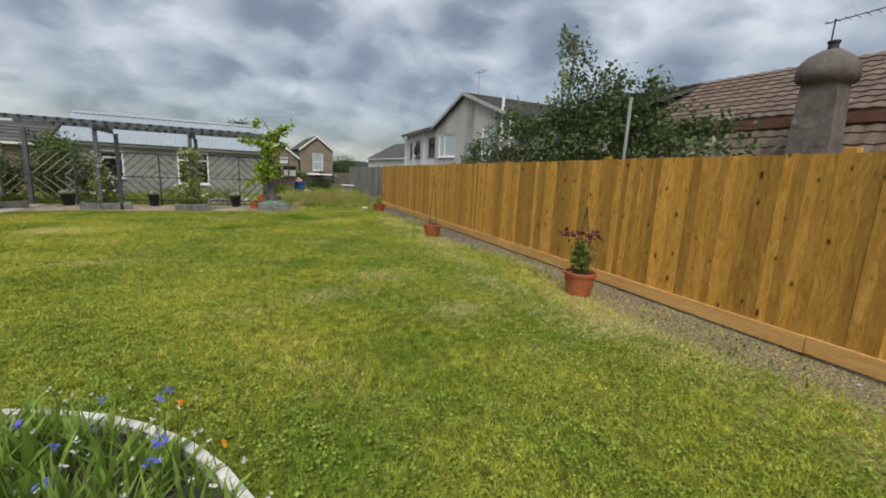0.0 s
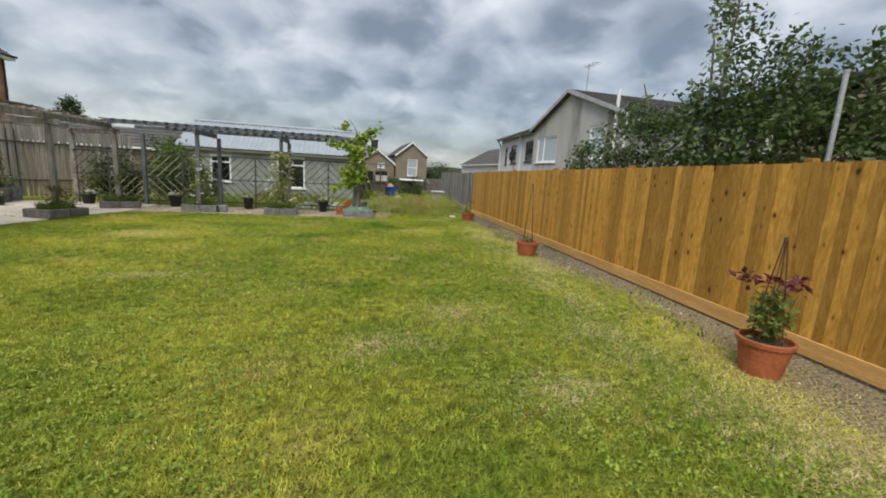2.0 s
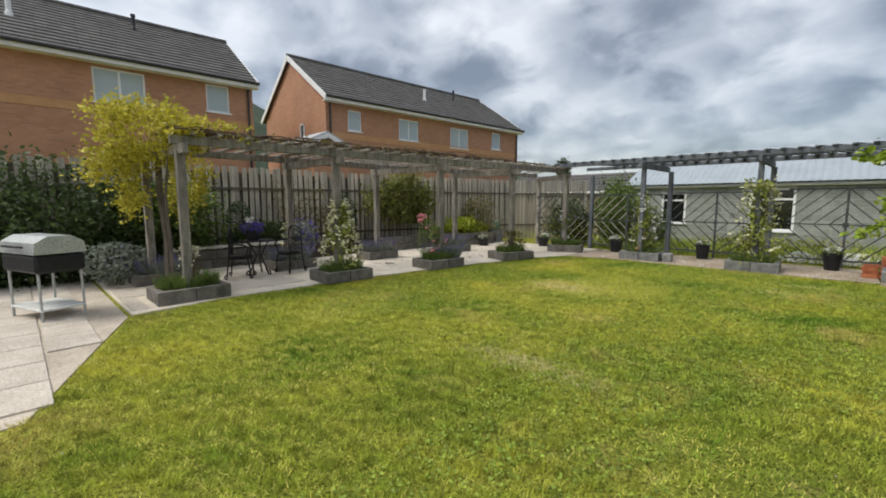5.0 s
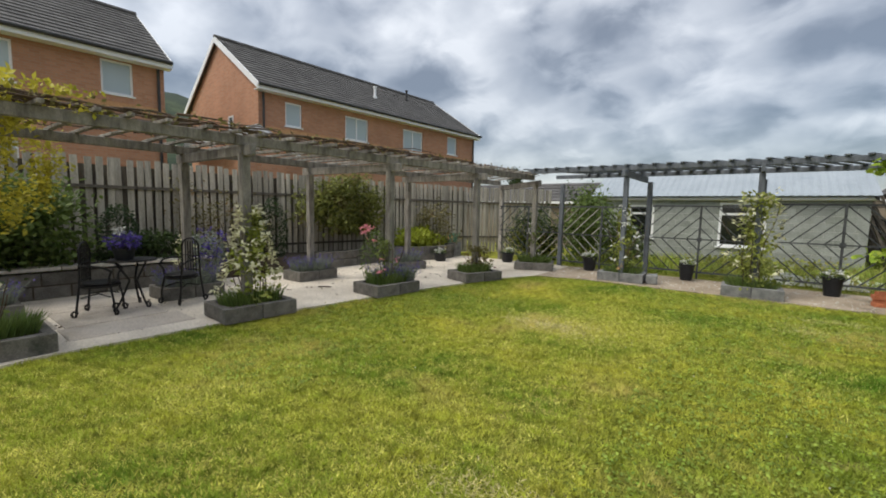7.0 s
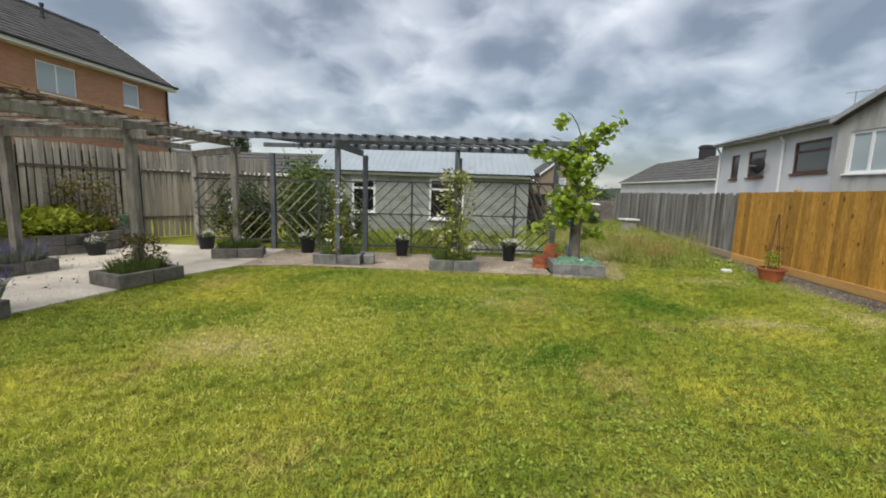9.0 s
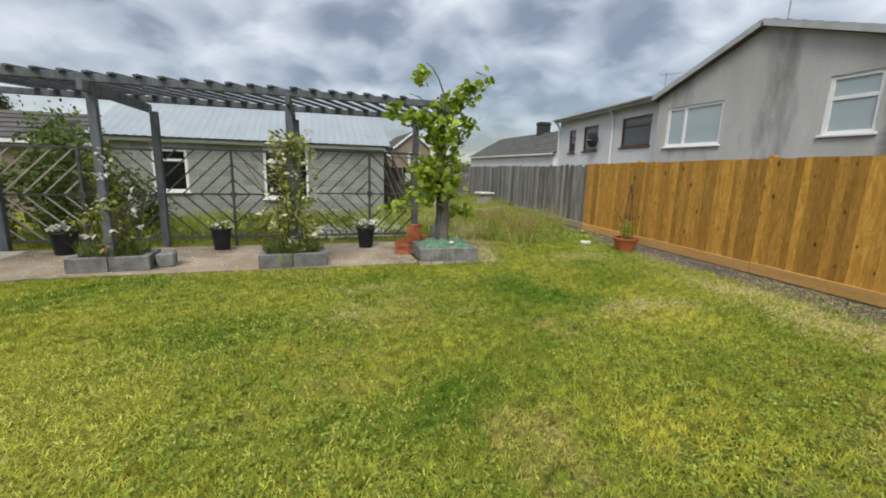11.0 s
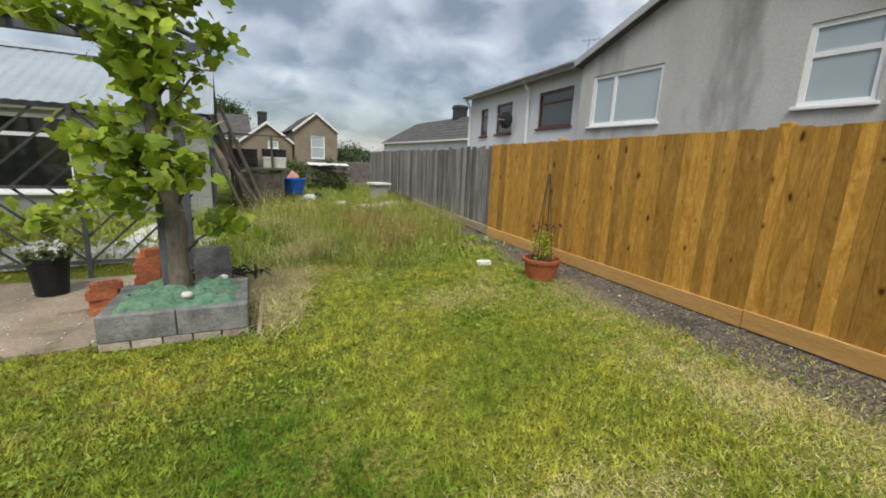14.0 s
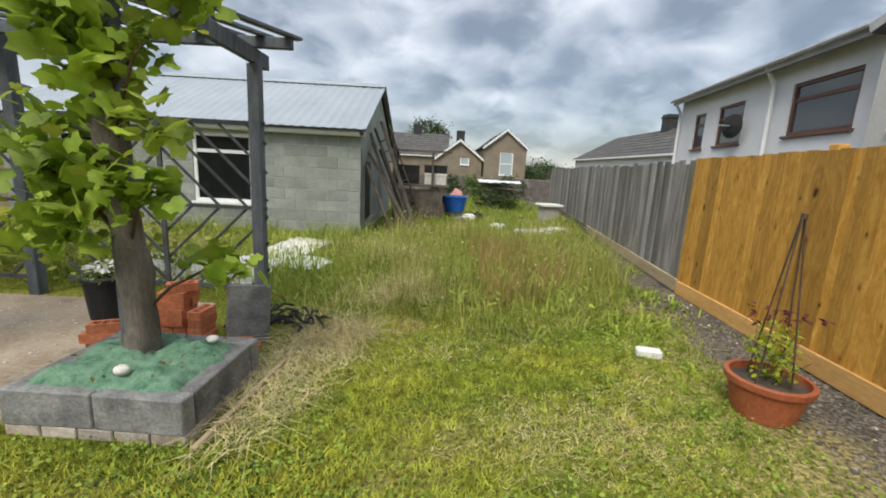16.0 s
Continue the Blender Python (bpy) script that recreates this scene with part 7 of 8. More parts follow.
workbench()
for x, y, z, w, h, m, lb in ((-0.15, 25.3, 1.045, 0.62, 0.5, M_RUBBER, "black plastic crate on the bench"), (0.62, 25.35, 1.045, 0.6, 0.3, M_PALE_EDGE, "pale tub on the bench"), (0.62, 25.35, 1.35, 0.62, 0.22, M_RUBBER, "black crate stacked on a tub")):
    c = thing("crate", lb, "crate", (x, y, z), "crates")
    bm = bmesh.new()
    t = 0.03
    box(bm, -w / 2, w / 2, -0.22, -0.22 + t, 0, h)
    box(bm, -w / 2, w / 2, 0.22 - t, 0.22, 0, h)
    box(bm, -w / 2, -w / 2 + t, -0.22 + t, 0.22 - t, 0, h)
    box(bm, w / 2 - t, w / 2, -0.22 + t, 0.22 - t, 0, h)
    box(bm, -w / 2 + t, w / 2 - t, -0.22 + t, 0.22 - t, 0, h * 0.85)
    part("body", bm, m, c)
    for ya, yb in ((-0.235, -0.22), (0.22, 0.235)):
        part("rim", boxes((-w / 2 - 0.012, w / 2 + 0.012, ya, yb, h - 0.05, h)), m, c)
bt = thing("tub", "bright blue plastic tub among the weeds", "tub", (1.2, 25.9, 0.25))
part("body", lathe([(0.28, 0), (0.3, 0.02), (0.38, 0.42), (0.41, 0.43), (0.41, 0.46), (0.36, 0.46), (0.3, 0.1)], 24), M_BLUE, bt)
part("stand", boxes((-0.25, 0.25, -0.25, 0.25, -0.25, 0.0)), M_OLDWOOD, bt)
for x, y, z, s in ((0.66, 25.75, 0.0, (0.26, 0.2, 0.68)), (1.3, 26.55, 0.0, (0.26, 0.2, 0.88))):
    b = thing("bundle", "faded pink plastic sacking bundle beside the tub", "sack", (x, y, z))
    bm = bmesh.new()
    bmesh.ops.create_icosphere(bm, subdivisions=3, radius=1)
    for v in bm.verts:
        d = 1 + 0.25 * noise.noise(v.co * 2.2)
        v.co = Vector((v.co.x * s[0] * d, v.co.y * s[1] * d, s[2] / 2 + v.co.z * s[2] / 2 * d))
    part("sack", bm, M_REDRAG, b, smooth=True)


for x, y, w, h, m, lb in ((1.62, 25.5, 0.22, 0.26, M_SHEET, "crumpled white sack in the weeds by the tub"), (1.9, 25.7, 0.2, 0.3, M_RUBBER, "black rubbish bag slumped in the weeds"), (1.35, 25.2, 0.2, 0.2, M_BLOCK, "rough lump of broken concrete in the weeds")):
    b = thing("rubbish", lb, "rubbish", (x, y, -0.02))
    bm = bmesh.new()
    bmesh.ops.create_icosphere(bm, subdivisions=3, radius=1)
    for v in bm.verts:
        d = 1 + 0.4 * noise.noise(v.co * 1.9 + Vector((x * 3, y, 0)))
        v.co = Vector((v.co.x * w * d, v.co.y * w * d, h / 2 + v.co.z * h / 2 * d))
    part("bag", bm, m, b)


def timber_pile():
    rnd = random.Random(77)
    root = thing("timber_pile", "pile of scrap timber and sheets under cover", "timber pile", (3.0, 29.5, 0))
    for i in range(15):
        z = 0.25 + 0.055 * i
        bm = bmesh.new()
        L = rnd.uniform(0.45, 0.85)
        box(bm, -L, L, -0.07, 0.07, 0, 0.05, pose(rnd.uniform(-0.2, 0.2), rnd.uniform(-0.35, 0.35), z, rnd.uniform(-4, 4), rnd.uniform(-3, 3), rnd.uniform(-35, 35)))
        part("plank", bm, M_OLDWOOD, root)
    for x in (-0.7, 0.7):
        part("bearer", boxes((x - 0.06, x + 0.06, -0.4, 0.4, 0, 0.26)), M_OLDWOOD, root)
    bm = bmesh.new()
    bmesh.ops.create_grid(bm, x_segments=16, y_segments=8, size=1)
    for v in bm.verts:
        v.co = Vector((v.co.x * 0.8, v.co.y * 0.5, 1.16 + 0.07 * noise.noise((v.co.x * 3, v.co.y * 3, 1)) - 0.08 * abs(v.co.y)))
    part("cover", bm, M_SHEET, root, "ragged pale sheet")


timber_pile()
wall_low = thing("wall_far", "low rough stone wall crossing beyond the rough ground", "wall", (0, 0, 0), kind="structure")
part("wall", boxes((-6, 9.5, 36.5, 36.9, -0.3, 1.15), bevel=0.03), M_STONEGREY, wall_low)
hv = thing("wooden_box", "pale flat-topped wooden box by the old fence", "box", (4.15, 26.3, 0, 0, 0, 8))
part("body", boxes((-0.24, 0.24, -0.24, 0.24, 0, 0.52), bevel=0.01), M_TRELLIS_PALE, hv)
part("lid", boxes((-0.33, 0.33, -0.33, 0.33, 0.52, 0.59), bevel=0.012), M_SHEET, hv)
for x, y, a, s in ((3.1, 23.6, 10, 0.42), (3.75, 24.2, 40, 0.35), (2.3, 24.4, 70, 0.3)):
    st = thing("stone", "flat pale stone slab in the rough grass", "stone", (x, y, 0.0, 0, 0, a), "flat stones")
    part("slab", boxes((-s, s, -s * 0.6, s * 0.6, 0, 0.12), bevel=0.03), M_PALE_EDGE, st)
wb = thing("block", "small white block lying on the lawn", "block", (2.56, 16.85, 0.0, 0, 0, -12))
part("body", boxes((-0.1, 0.1, -0.05, 0.05, 0, 0.075), bevel=0.012), M_SHEET, wb)
sh = thing("concrete_pad", "pale concrete pad in front of the shed", "concrete pad", (0, 0, 0), kind="structure")
part("pad", prism([(-2.1, 19.7), (-1.35, 19.6), (-1.2, 21.2), (-2.0, 21.5)], -0.05, 0.06, "z"), M_PALE_EDGE, sh)


def dust_sheet(at, sx, sy, seed, label):
    root = thing("plastic_sheet", label, "plastic sheet", at, "loose sheets")
    bm = bmesh.new()
    bmesh.ops.create_grid(bm, x_segments=22, y_segments=14, size=1)
    for v in bm.verts:
        e = 1 - max(abs(v.co.x), abs(v.co.y)) ** 4
        v.co = Vector((v.co.x * sx, v.co.y * sy, 0.02 + 0.27 * sx * e * (0.7 + 0.6 * noise.noise((v.co.x * 2 + seed, v.co.y * 2, seed)))))
    part("sheet", bm, M_SHEET, root, smooth=True)


dust_sheet((-2.4, 18.7, 0, 0, 0, 4), 0.95, 0.4, 3, "crumpled whitish plastic sheet behind the lattice")
dust_sheet((-1.3, 19.5, 0.0, 0, 0, -10), 0.42, 0.28, 8, "crumpled whitish plastic sheet in the weeds")


# ---- grass ----
def inside(px, py, poly):
    n = len(poly)
    res = np.zeros(len(px), bool)
    j = n - 1
    for i in range(n):
        xi, yi = poly[i]
        xj, yj = poly[j]
        c = ((yi > py) != (yj > py)) & (px < (xj - xi) * (py - yi) / (yj - yi + 1e-12) + xi)
        res ^= c
        j = i
    return res


def wobble(x, y, s, seed):
    """Smooth cheap noise between 0 and 1."""
    rng = np.random.default_rng(seed)
    v = np.zeros_like(x)
    for k in range(9):
        a, f, p = rng.uniform(0, 6.28), s * rng.uniform(0.5, 1.9), rng.uniform(0, 6.28)
        v += np.sin((x * np.cos(a) + y * np.sin(a)) * f + p)
    return 0.5 + v / 9 * 0.9


LAWN = [(-6.3, -1.5), (-6.05, 4.72), *EDGE[1:], (-1.55, 15.52), (-0.45, 15.5), (-0.42, 17.0), (0.2, 18.4), (2.0, 17.4), (3.0, 18.0), (3.8, 18.0), (2.5, -1.5)]


def blades(x, y, h, w, lean, rng):
    n = len(x)
    a = rng.uniform(0, 2 * np.pi, n)
    d = rng.uniform(0, 2 * np.pi, n)
    sx, sy = np.cos(a) * w, np.sin(a) * w
    z = np.zeros(n)
    v = np.stack([np.stack([x - sx, y - sy, z], 1), np.stack([x + sx, y + sy, z], 1),
                  np.stack([x + np.cos(d) * h * lean, y + np.sin(d) * h * lean, h * np.sqrt(np.maximum(0.05, 1 - np.minimum(lean, 0.97) ** 2))], 1)], 1)
    return v


# worn, bleached patches: x, y, half width, half length
WORN = ((1.35, 3.4, 0.5, 0.9), (1.2, 5.2, 0.55, 0.6), (1.7, 7.9, 0.4, 1.0), (1.85, 10.0, 0.4, 0.9), (0.45, 2.6, 0.5, 0.45), (0.2, 4.3, 0.5, 0.3), (-0.2, 6.15, 0.5, 0.42), (-1.15, 5.3, 0.4, 0.3), (2.15, 12.0, 0.45, 1.1), (2.3, 13.4, 0.35, 0.8), (-2.7, 13.5, 0.5, 0.35), (0.65, 13.0, 0.6, 0.25),
        (1.6, 15.7, 0.6, 0.3), (-4.1, 8.0, 0.6, 0.2), (-2.4, 14.4, 0.5, 0.2), (1.6, 6.5, 0.35, 0.8), (-5.6, 11.5, 0.7, 0.3))


def worn(x, y):
    v = np.zeros(len(x))
    for cx, cy, rx, ry in WORN:
        v = np.maximum(v, np.exp(-((x - cx) / rx) ** 2 - ((y - cy) / ry) ** 2))
    return np.clip(v * (0.35 + 1.3 * wobble(x, y, 6.0, 71)), 0, 1)


def hay():
    rng = np.random.default_rng(72)
    n = 1000000
    x, y = rng.uniform(-7.0, 3.2, n), rng.uniform(3.0, 17.0, n)
    keep = rng.uniform(0, 1, n) < worn(x, y)
    keep &= FENCE_X0 + FENCE_K * y - x > 0.5
    x, y = x[keep], y[keep]
    m = len(x)
    v = blades(x, y, rng.uniform(0.02, 0.06, m), rng.uniform(0.002, 0.0045, m), rng.uniform(0.8, 0.99, m), rng)
    return tagged(cloud_mesh("bleached_hay", v, [(0, 1, 2)], L_HAY), "bleached hay lying on worn patches of the lawn", "grass", kind="stuff")


hay()


def lawn():
    rng = np.random.default_rng(11)
    n = 2000000
    x, y = rng.uniform(-9.1, 3.9, n), rng.uniform(-0.5, 18.4, n)
    keep = inside(x, y, LAWN)
    keep &= (x + 4.2) ** 2 + (y - 1.4) ** 2 > 2.16 ** 2
    # a worn strip by the fence, thinner grass on dry patches
    gap = FENCE_X0 + FENCE_K * y - x + (wobble(x, y, 1.9, 5) - 0.5) * 1.1
    dens = np.clip((gap - 0.5) / 1.1, 0.03, 1.0)
    dry = wobble(x, y, 1.3, 2)
    dens *= np.where(dry > 0.74, 0.45, 1.0) * (1 - 0.75 * worn(x, y))
    tuft = 0.55 * wobble(x, y, 16.0, 9) + 0.45 * wobble(x, y, 34.0, 91)
    dens *= np.clip(0.42 + 1.5 * (tuft - 0.34), 0.34, 1)
    dens *= np.clip((gap - 0.5) / 1.2 + 0.35, 0.3, 1)
    keep &= rng.uniform(0, 1, n) < dens
    x, y, tuft = x[keep], y[keep], tuft[keep]
    m = len(x)
    h = rng.uniform(0.022, 0.056, m) * (0.45 + 1.2 * tuft)
    v = blades(x, y, h, rng.uniform(0.003, 0.006, m), rng.uniform(0.3, 0.95, m), rng)
    return tagged(cloud_mesh("lawn_grass", v, [(0, 1, 2)], L_GRASS), "short mown grass with clover and dry patches", "grass", kind="stuff")


lawn()


def dry_lawn():
    """Yellower, drier grass on the sunny side by the patio and in patches beside the fence strip."""
    rng = np.random.default_rng(23)
    n = 1000000
    x, y = rng.uniform(-9.1, 3.9, n), rng.uniform(1.0, 18.0, n)
    keep = inside(x, y, LAWN) & ((x + 4.2) ** 2 + (y - 1.4) ** 2 > 2.2 ** 2)
    gap = FENCE_X0 + FENCE_K * y - x
    near_patio = np.clip((-1.0 - x) / 5.5, 0, 1) + 0.25 * (wobble(x, y, 0.8, 77) > 0.6)
    near_strip = np.exp(-((gap - 1.25) / 0.45) ** 2) * 0.8
    want = np.maximum(near_patio, near_strip) * np.clip(2.2 * (wobble(x, y, 1.5, 51) - 0.12), 0, 1)
    want *= np.clip(2.4 * (wobble(x, y, 15.0, 9) - 0.05), 0.2, 1)
    keep &= rng.uniform(0, 1, n) < want
    x, y = x[keep], y[keep]
    m = len(x)
    v = blades(x, y, rng.uniform(0.02, 0.045, m), rng.uniform(0.0025, 0.005, m), rng.uniform(0.5, 0.97, m), rng)
    return tagged(cloud_mesh("dry_lawn_grass", v, [(0, 1, 2)], L_DRYLAWN), "sun-dried yellow grass in the lawn", "grass", kind="stuff")


dry_lawn()


def clover():
    rng = np.random.default_rng(19)
    n = 300000
    x, y = rng.uniform(-9.1, 3.9, n), rng.uniform(-0.3, 17.5, n)
    keep = inside(x, y, LAWN) & ((x + 4.2) ** 2 + (y - 1.4) ** 2 > 2.16 ** 2)
    keep &= (wobble(x, y, 1.1, 31) > 0.40 + 0.3 * np.clip((-4.0 - x) / 3, 0, 1)) & (wobble(x, y, 20.0, 33) > 0.42) & (FENCE_X0 + FENCE_K * y - x > 0.8)
    x, y = x[keep], y[keep]
    k = len(x)
    c = np.stack([x, y, rng.uniform(0.012, 0.045, k)], 1)
    t, u, w = frames_from(k, 1.6)
    s = rng.uniform(0.008, 0.016, k)[:, None]
    v = np.stack([c - t * s, c + u * s * 0.8, c + t * s, c - u * s * 0.8], 1)
    return tagged(cloud_mesh("clover", v, [(0, 1, 2, 3)], L_CLOVER), "dark green clover patches in the lawn", "clover", kind="stuff")


clover()


def tall_grass(name, n, poly, hmin, hmax, m, seed, label, lean=(0.1, 0.75), w=(0.003, 0.007)):
    rng = np.random.default_rng(seed)
    px, py = np.array([p[0] for p in poly]), np.array([p[1] for p in poly])
    x, y = rng.uniform(px.min(), px.max(), n), rng.uniform(py.min(), py.max(), n)
    keep = inside(x, y, poly)
    t = wobble(x, y, 3.2, seed)
    keep &= rng.uniform(0, 1, n) < 0.06 + 2.1 * np.clip(t - 0.34, 0, 1)
    x, y, t = x[keep], y[keep], t[keep]
    k = len(x)
    h = rng.uniform(hmin, hmax, k) * (0.3 + 1.15 * t)
    a, d = rng.uniform(0, 6.28, k), rng.uniform(0, 6.28, k)
    ww = rng.uniform(*w, k)
    s = np.stack([np.cos(a) * ww, np.sin(a) * ww, np.zeros(k)], 1)
    b = np.stack([x, y, np.zeros(k)], 1)
    ln = rng.uniform(*lean, k)
    mid = b + np.stack([np.cos(d) * h * ln * 0.25, np.sin(d) * h * ln * 0.25, h * np.where(ln > 1, 0.3, 0.55)], 1)
    top = b + np.stack([np.cos(d) * h * ln, np.sin(d) * h * ln, h * (1 - 0.35 * np.minimum(ln, 1)) * np.where(ln > 1, 0.3, 1)], 1)
    v = np.stack([b - s, b + s, mid + s * 0.7, mid - s * 0.7, top], 1)
    return tagged(cloud_mesh(name, v, [(0, 1, 2, 3), (3, 2, 4)], m), label, "grass", kind="stuff")


ROUGH = [(-0.5, 17.0), (0.3, 17.6), (1.2, 16.9), (2.0, 17.2), (2.6, 17.6), (3.1, 18.5), (4.2, 22.0), (5.3, 30.0), (4.6, 36), (-0.8, 36), (-0.9, 28), (0.2, 26), (-0.2, 23.0), (-0.9, 22.4), (-8.3, 22.4), (-8.3, 18.0), (-1.0, 18.0)]
tall_grass("rough_grass", 64000, ROUGH, 0.10, 0.42, L_TALL, 3, "unmown tawny seeding grass past the lawn", lean=(0.4, 1.5), w=(0.004, 0.009))
tall_grass("long_grass", 100000, ROUGH, 0.10, 0.42, L_TALLGREEN, 41, "long green unmown grass past the lawn", lean=(0.3, 1.3), w=(0.004, 0.009))
tall_grass("broad_weeds", 6500, ROUGH[:10], 0.1, 0.3, L_TALLGREEN, 43, "broad-leaved weeds among the long grass", lean=(0.3, 0.95), w=(0.010, 0.022))
tall_grass("seeding_grass", 5000, [(0.3, 17.6), (3.0, 18.2), (3.8, 22), (-0.3, 22.0)], 0.45, 0.85, L_TALL, 8, "tall seeding grass stalks with tawny heads", w=(0.002, 0.004))
tall_grass("russet_grass", 4200, [(1.3, 17.8), (2.6, 18.2), (3.0, 20.5), (1.2, 21.0)], 0.3, 0.6, L_RUSSET, 81, "russet seeding grass heads", w=(0.002, 0.004))
tall_grass("pale_tufts", 12000, [(-0.4, 17.6), (0.9, 18.0), (1.1, 20.2), (-0.3, 20.6)], 0.2, 0.5, L_HAY, 82, "pale dry tufts bent over in the rough grass", lean=(0.7, 1.7), w=(0.002, 0.005))
tall_grass("dock_weeds", 5200, [(2.2, 16.4), (3.5, 16.8), (4.4, 22), (3.4, 22), (2.6, 18.6)], 0.06, 0.16, L_TALLGREEN, 14, "low green weeds under the fence", lean=(0.6, 1.6), w=(0.008, 0.018))
tall_grass("fence_weeds", 1500, [(1.75, -0.4), (2.5, -0.4), (3.5, 14.5), (2.7, 14.5)], 0.02, 0.08, L_HERB, 15, "sparse weeds in the bare strip by the fence", w=(0.006, 0.016))
tall_grass("wild_verge", 60000, [(-14, 36.9), (22, 36.9), (22, 58), (-14, 58)], 0.2, 0.6, L_TALL, 16, "rough verge beyond the low wall", w=(0.02, 0.05))
tall_grass("dry_straw", 4600, [(-0.5, 15.3), (-0.35, 15.3), (0.0, 16.0), (0.25, 17.2), (-0.45, 17.2)], 0.08, 0.28, L_HAY, 17, "pale dry straw lying along the planter", lean=(0.9, 2.4), w=(0.002, 0.005))
tall_grass("flattened_straw", 5500, [(-0.45, 15.6), (1.6, 15.3), (2.6, 16.2), (2.2, 17.6), (0.4, 18.4), (-0.3, 17.4)], 0.03, 0.10, L_HAY, 27, "flattened pale hay on the rough lawn edge", lean=(1.01, 2.6), w=(0.0015, 0.004))
tall_grass("bent_grass", 30000, ROUGH[:8] + [(-0.2, 24), (-0.6, 18)], 0.15, 0.4, L_TALL, 28, "bent-over tufts of long grass", lean=(0.7, 1.6))
tall_grass("path_edge_grass", 5000, [(-6.1, 4.55), (-6.0, 4.85), (-8.8, 5.9), (-9.05, 9), (-8.6, 12), (-8.1, 14.5), (-7.6, 15.6), (-1.5, 15.7), (-1.5, 15.5), (-7.4, 15.3), (-7.9, 14.2), (-8.4, 12), (-8.85, 9), (-8.85, 5.7)], 0.03, 0.09, L_GRASS, 18, "longer grass along the patio edge")


def weeds():
    rng = np.random.default_rng(61)
    n = 800
    x, y = rng.uniform(0.6, 3.6, n), rng.uniform(16.9, 22.5, n)
    ok = inside(x, y, ROUGH) & (wobble(x, y, 2.6, 62) > 0.5)
    x, y = x[ok], y[ok]
    c = np.stack([x, y, rng.uniform(0.03, 0.24, len(x))], 1)
    tagged(leaves("dock_leaves", c, 0.085, L_TALLGREEN, None, "broad green dock leaves in the rough grass", flat=0.9), category="weeds")
    n = 2400
    x, y = rng.uniform(-0.6, 3.8, n), rng.uniform(17.2, 24.0, n)
    ok = inside(x, y, ROUGH) & (wobble(x, y, 2.1, 64) > 0.42)
    x, y = x[ok], y[ok]
    c = np.stack([x, y, rng.uniform(0.12, 0.5, len(x)) * (0.5 + wobble(x, y, 1.4, 65))], 1)
    tagged(leaves("seed_heads", c, 0.035, L_STRAW, None, "tawny grass seed heads above the rough grass", flat=0.0), category="grass")


weeds()


def scatter(name, label, cat, n, poly, smin, smax, m, seed, zoff=0.0, dens=None):
    """Small stones or petals as little squashed octahedra."""
    rng = np.random.default_rng(seed)
    px, py = np.array([p[0] for p in poly]), np.array([p[1] for p in poly])
    x, y = rng.uniform(px.min(), px.max(), n), rng.uniform(py.min(), py.max(), n)
    keep = inside(x, y, poly)
    x, y = x[keep], y[keep]
    k = len(x)
    s = smin + (smax - smin) * rng.uniform(0, 1, k) ** 3
    o = np.array([(1, 0, 0), (0, 1, 0), (-1, 0, 0), (0, -1, 0), (0, 0, 0.6), (0, 0, -0.3)])
    a = rng.uniform(0, 6.28, k)
    ca, sa = np.cos(a), np.sin(a)
    st = rng.uniform(0.5, 1, (k, 1))
    loc = o[None] * s[:, None, None]
    vx = loc[:, :, 0] * ca[:, None] - loc[:, :, 1] * st * sa[:, None] + x[:, None]
    vy = loc[:, :, 0] * sa[:, None] + loc[:, :, 1] * st * ca[:, None] + y[:, None]
    v = np.stack([vx, vy, loc[:, :, 2] + zoff], 2)
    f = [(0, 1, 4), (1, 2, 4), (2, 3, 4), (3, 0, 4), (1, 0, 5), (2, 1, 5), (3, 2, 5), (0, 3, 5)]
    return tagged(cloud_mesh(name, v, f, m), label, cat, kind="stuff")


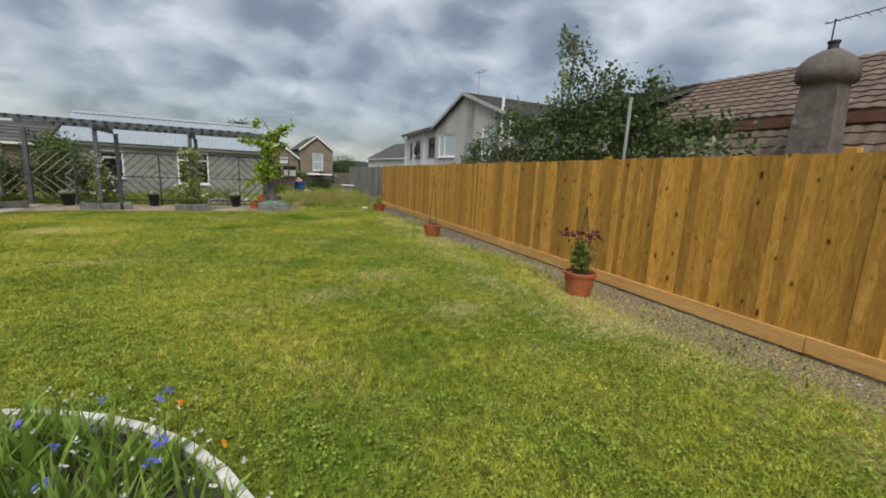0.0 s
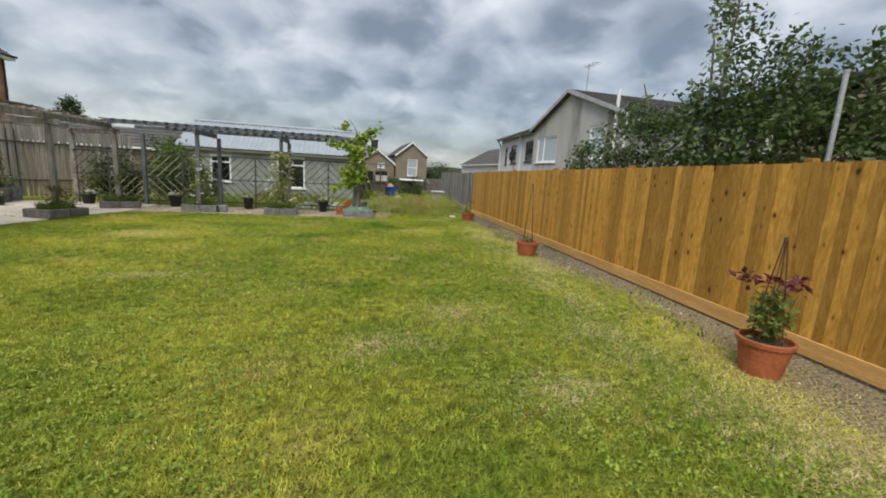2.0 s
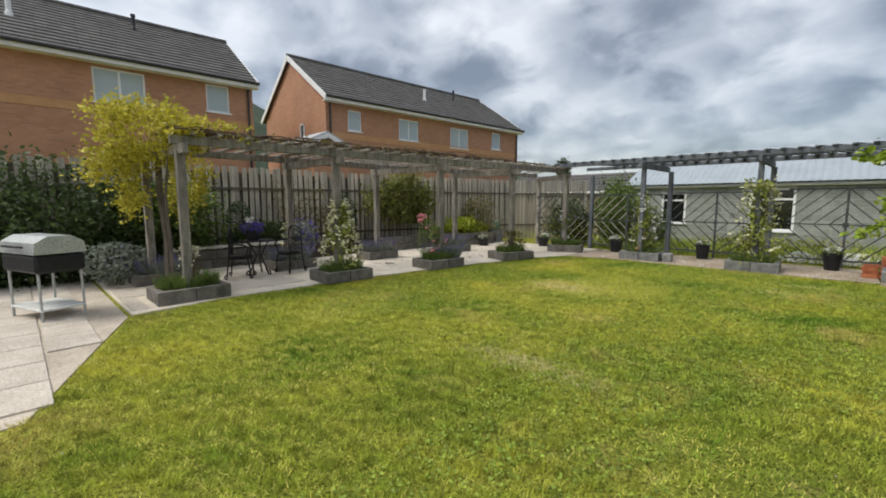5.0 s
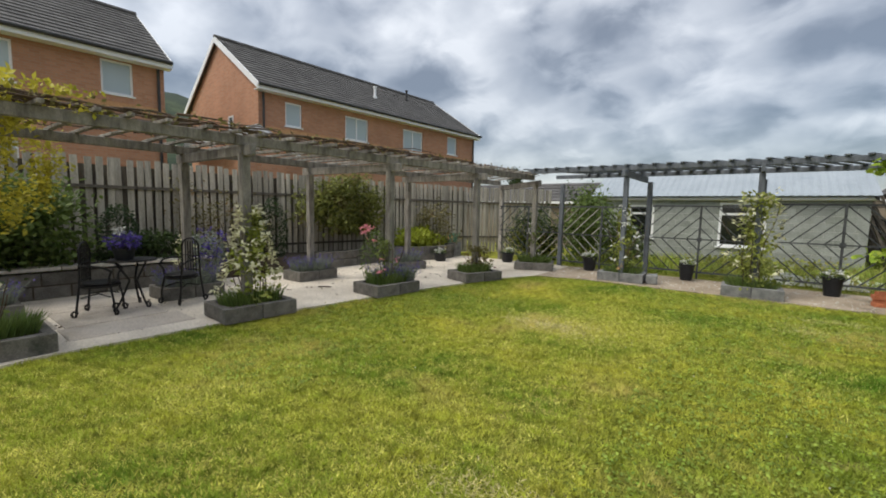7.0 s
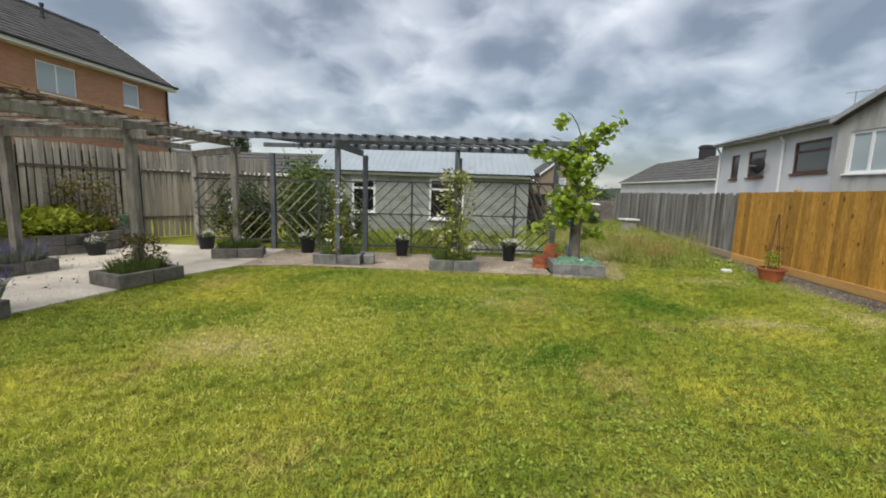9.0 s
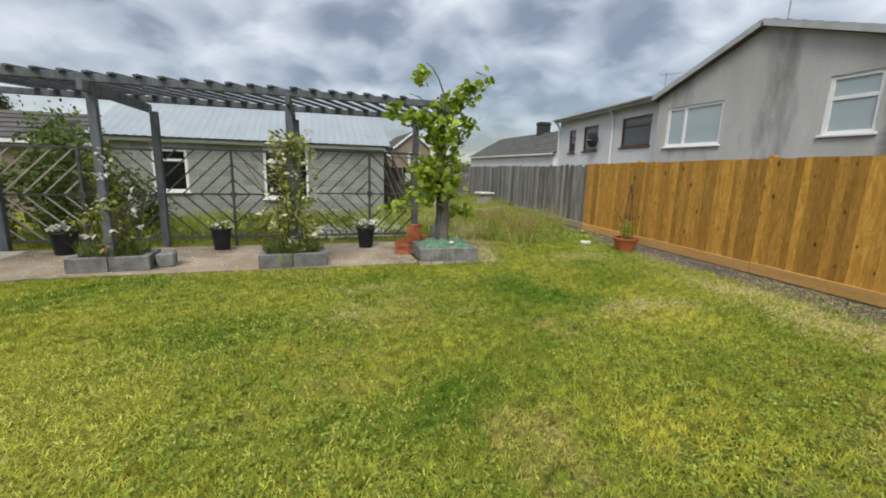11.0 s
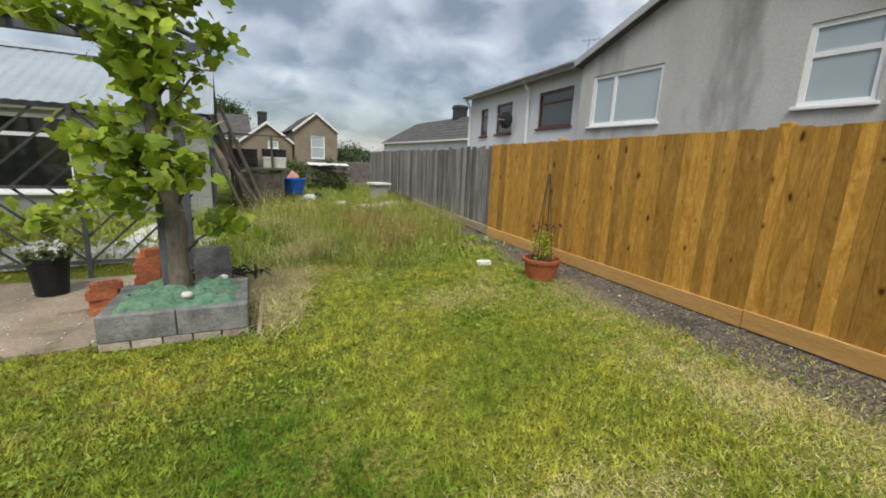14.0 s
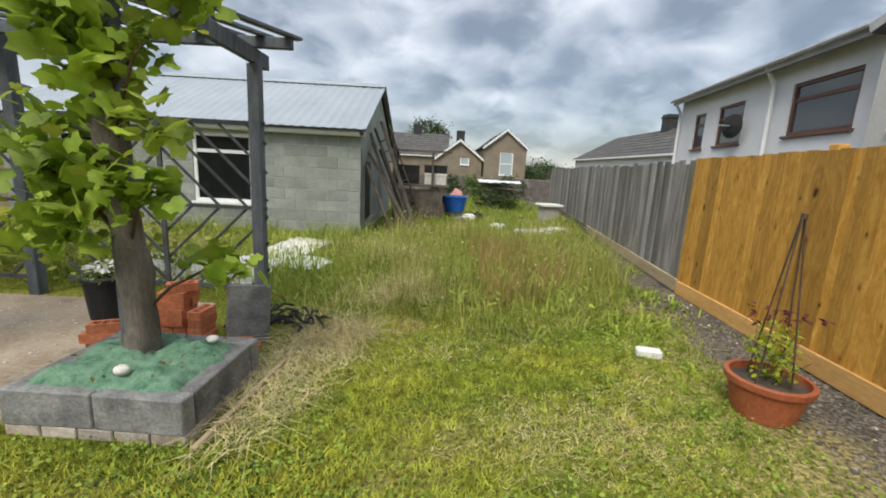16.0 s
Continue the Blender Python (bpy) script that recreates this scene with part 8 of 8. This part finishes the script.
STRIP = [(1.95, -0.5), (2.55, -0.5), (3.95, 18.8), (3.2, 18.8), (2.55, 9)]
STRIP_GRAVEL = [(2.6, 8.6), (3.22, 8.6), (3.95, 18.8), (3.2, 18.8)]
M_PEBBLE = surface("mixed_gravel", (0.095, 0.083, 0.071), (0.235, 0.208, 0.182), 12, rough=0.9, bump=0.2, vary=0.5, island=True)
scatter("gravel", "loose grey gravel and debris under the fence", "gravel", 7500, STRIP_GRAVEL, 0.006, 0.028, M_PEBBLE, 4)
scatter("soil_debris", "sparse stones and bark on the dry soil by the fence", "gravel", 2200, STRIP, 0.006, 0.03, M_PEBBLE, 44)
scatter("pale_debris", "white stone chips in the bare strip", "gravel", 420, STRIP, 0.01, 0.03, M_PALE_EDGE, 5)
scatter("clover_flowers", "tiny white clover flowers in the lawn", "flowers", 420, LAWN, 0.004, 0.012, L_WHITE, 6, 0.035)
scatter("fallen_petals", "white petals scattered on the concrete", "petals", 620, [(-7.5, 15.7), (-1.5, 15.7), (-1.5, 17.5), (-7.5, 17.5)], 0.006, 0.024, L_WHITE, 7, 0.033)
scatter("leaf_litter", "brown leaf litter on the patio", "leaves", 500, [(-12, 6), (-9.4, 6), (-8.4, 15.5), (-11.5, 16)], 0.008, 0.03, M_CANE, 9, 0.033)


# ---- paving pieces ----
def paving():
    rnd = random.Random(8)
    for (x0, x1, y0, y1) in ((-10.9, -10.0, 5.78, 7.25), (-9.98, -8.98, 5.78, 6.0), (-11.9, -10.92, 5.78, 7.0), (-10.9, -9.95, 7.28, 8.4), (-9.92, -9.3, 7.2, 8.5), (-11.9, -10.92, 7.05, 8.4)):
        c = ((x0 + x1) / 2, (y0 + y1) / 2)
        block((round(x1 - x0 - 0.02, 2), round(y1 - y0 - 0.02, 2), 0.03), "flagstone", PATIO, pose(c[0], c[1], 0.012, 0, 0, rnd.uniform(-0.6, 0.6)), M_FLAG, 0.006)
    y = 5.0
    r = 0
    while y > -2:
        x = -15.5 + (0.3 if r % 2 else 0)
        while x < -6.6:
            lim = 5.6 if x < -8.8 else 5.6 - (x + 8.8) * 0.35
            if y + 0.3 < lim and rnd.random() < 0.97:
                block((0.58, 0.43, 0.03), "flagstone", PATH_BASE, pose(x + 0.3, y + 0.1, -0.002 + rnd.uniform(0, 0.004), 0, 0, rnd.uniform(-1, 1)), M_FLAG, 0.006)
            x += 0.6
        y -= 0.45
        r += 1


paving()
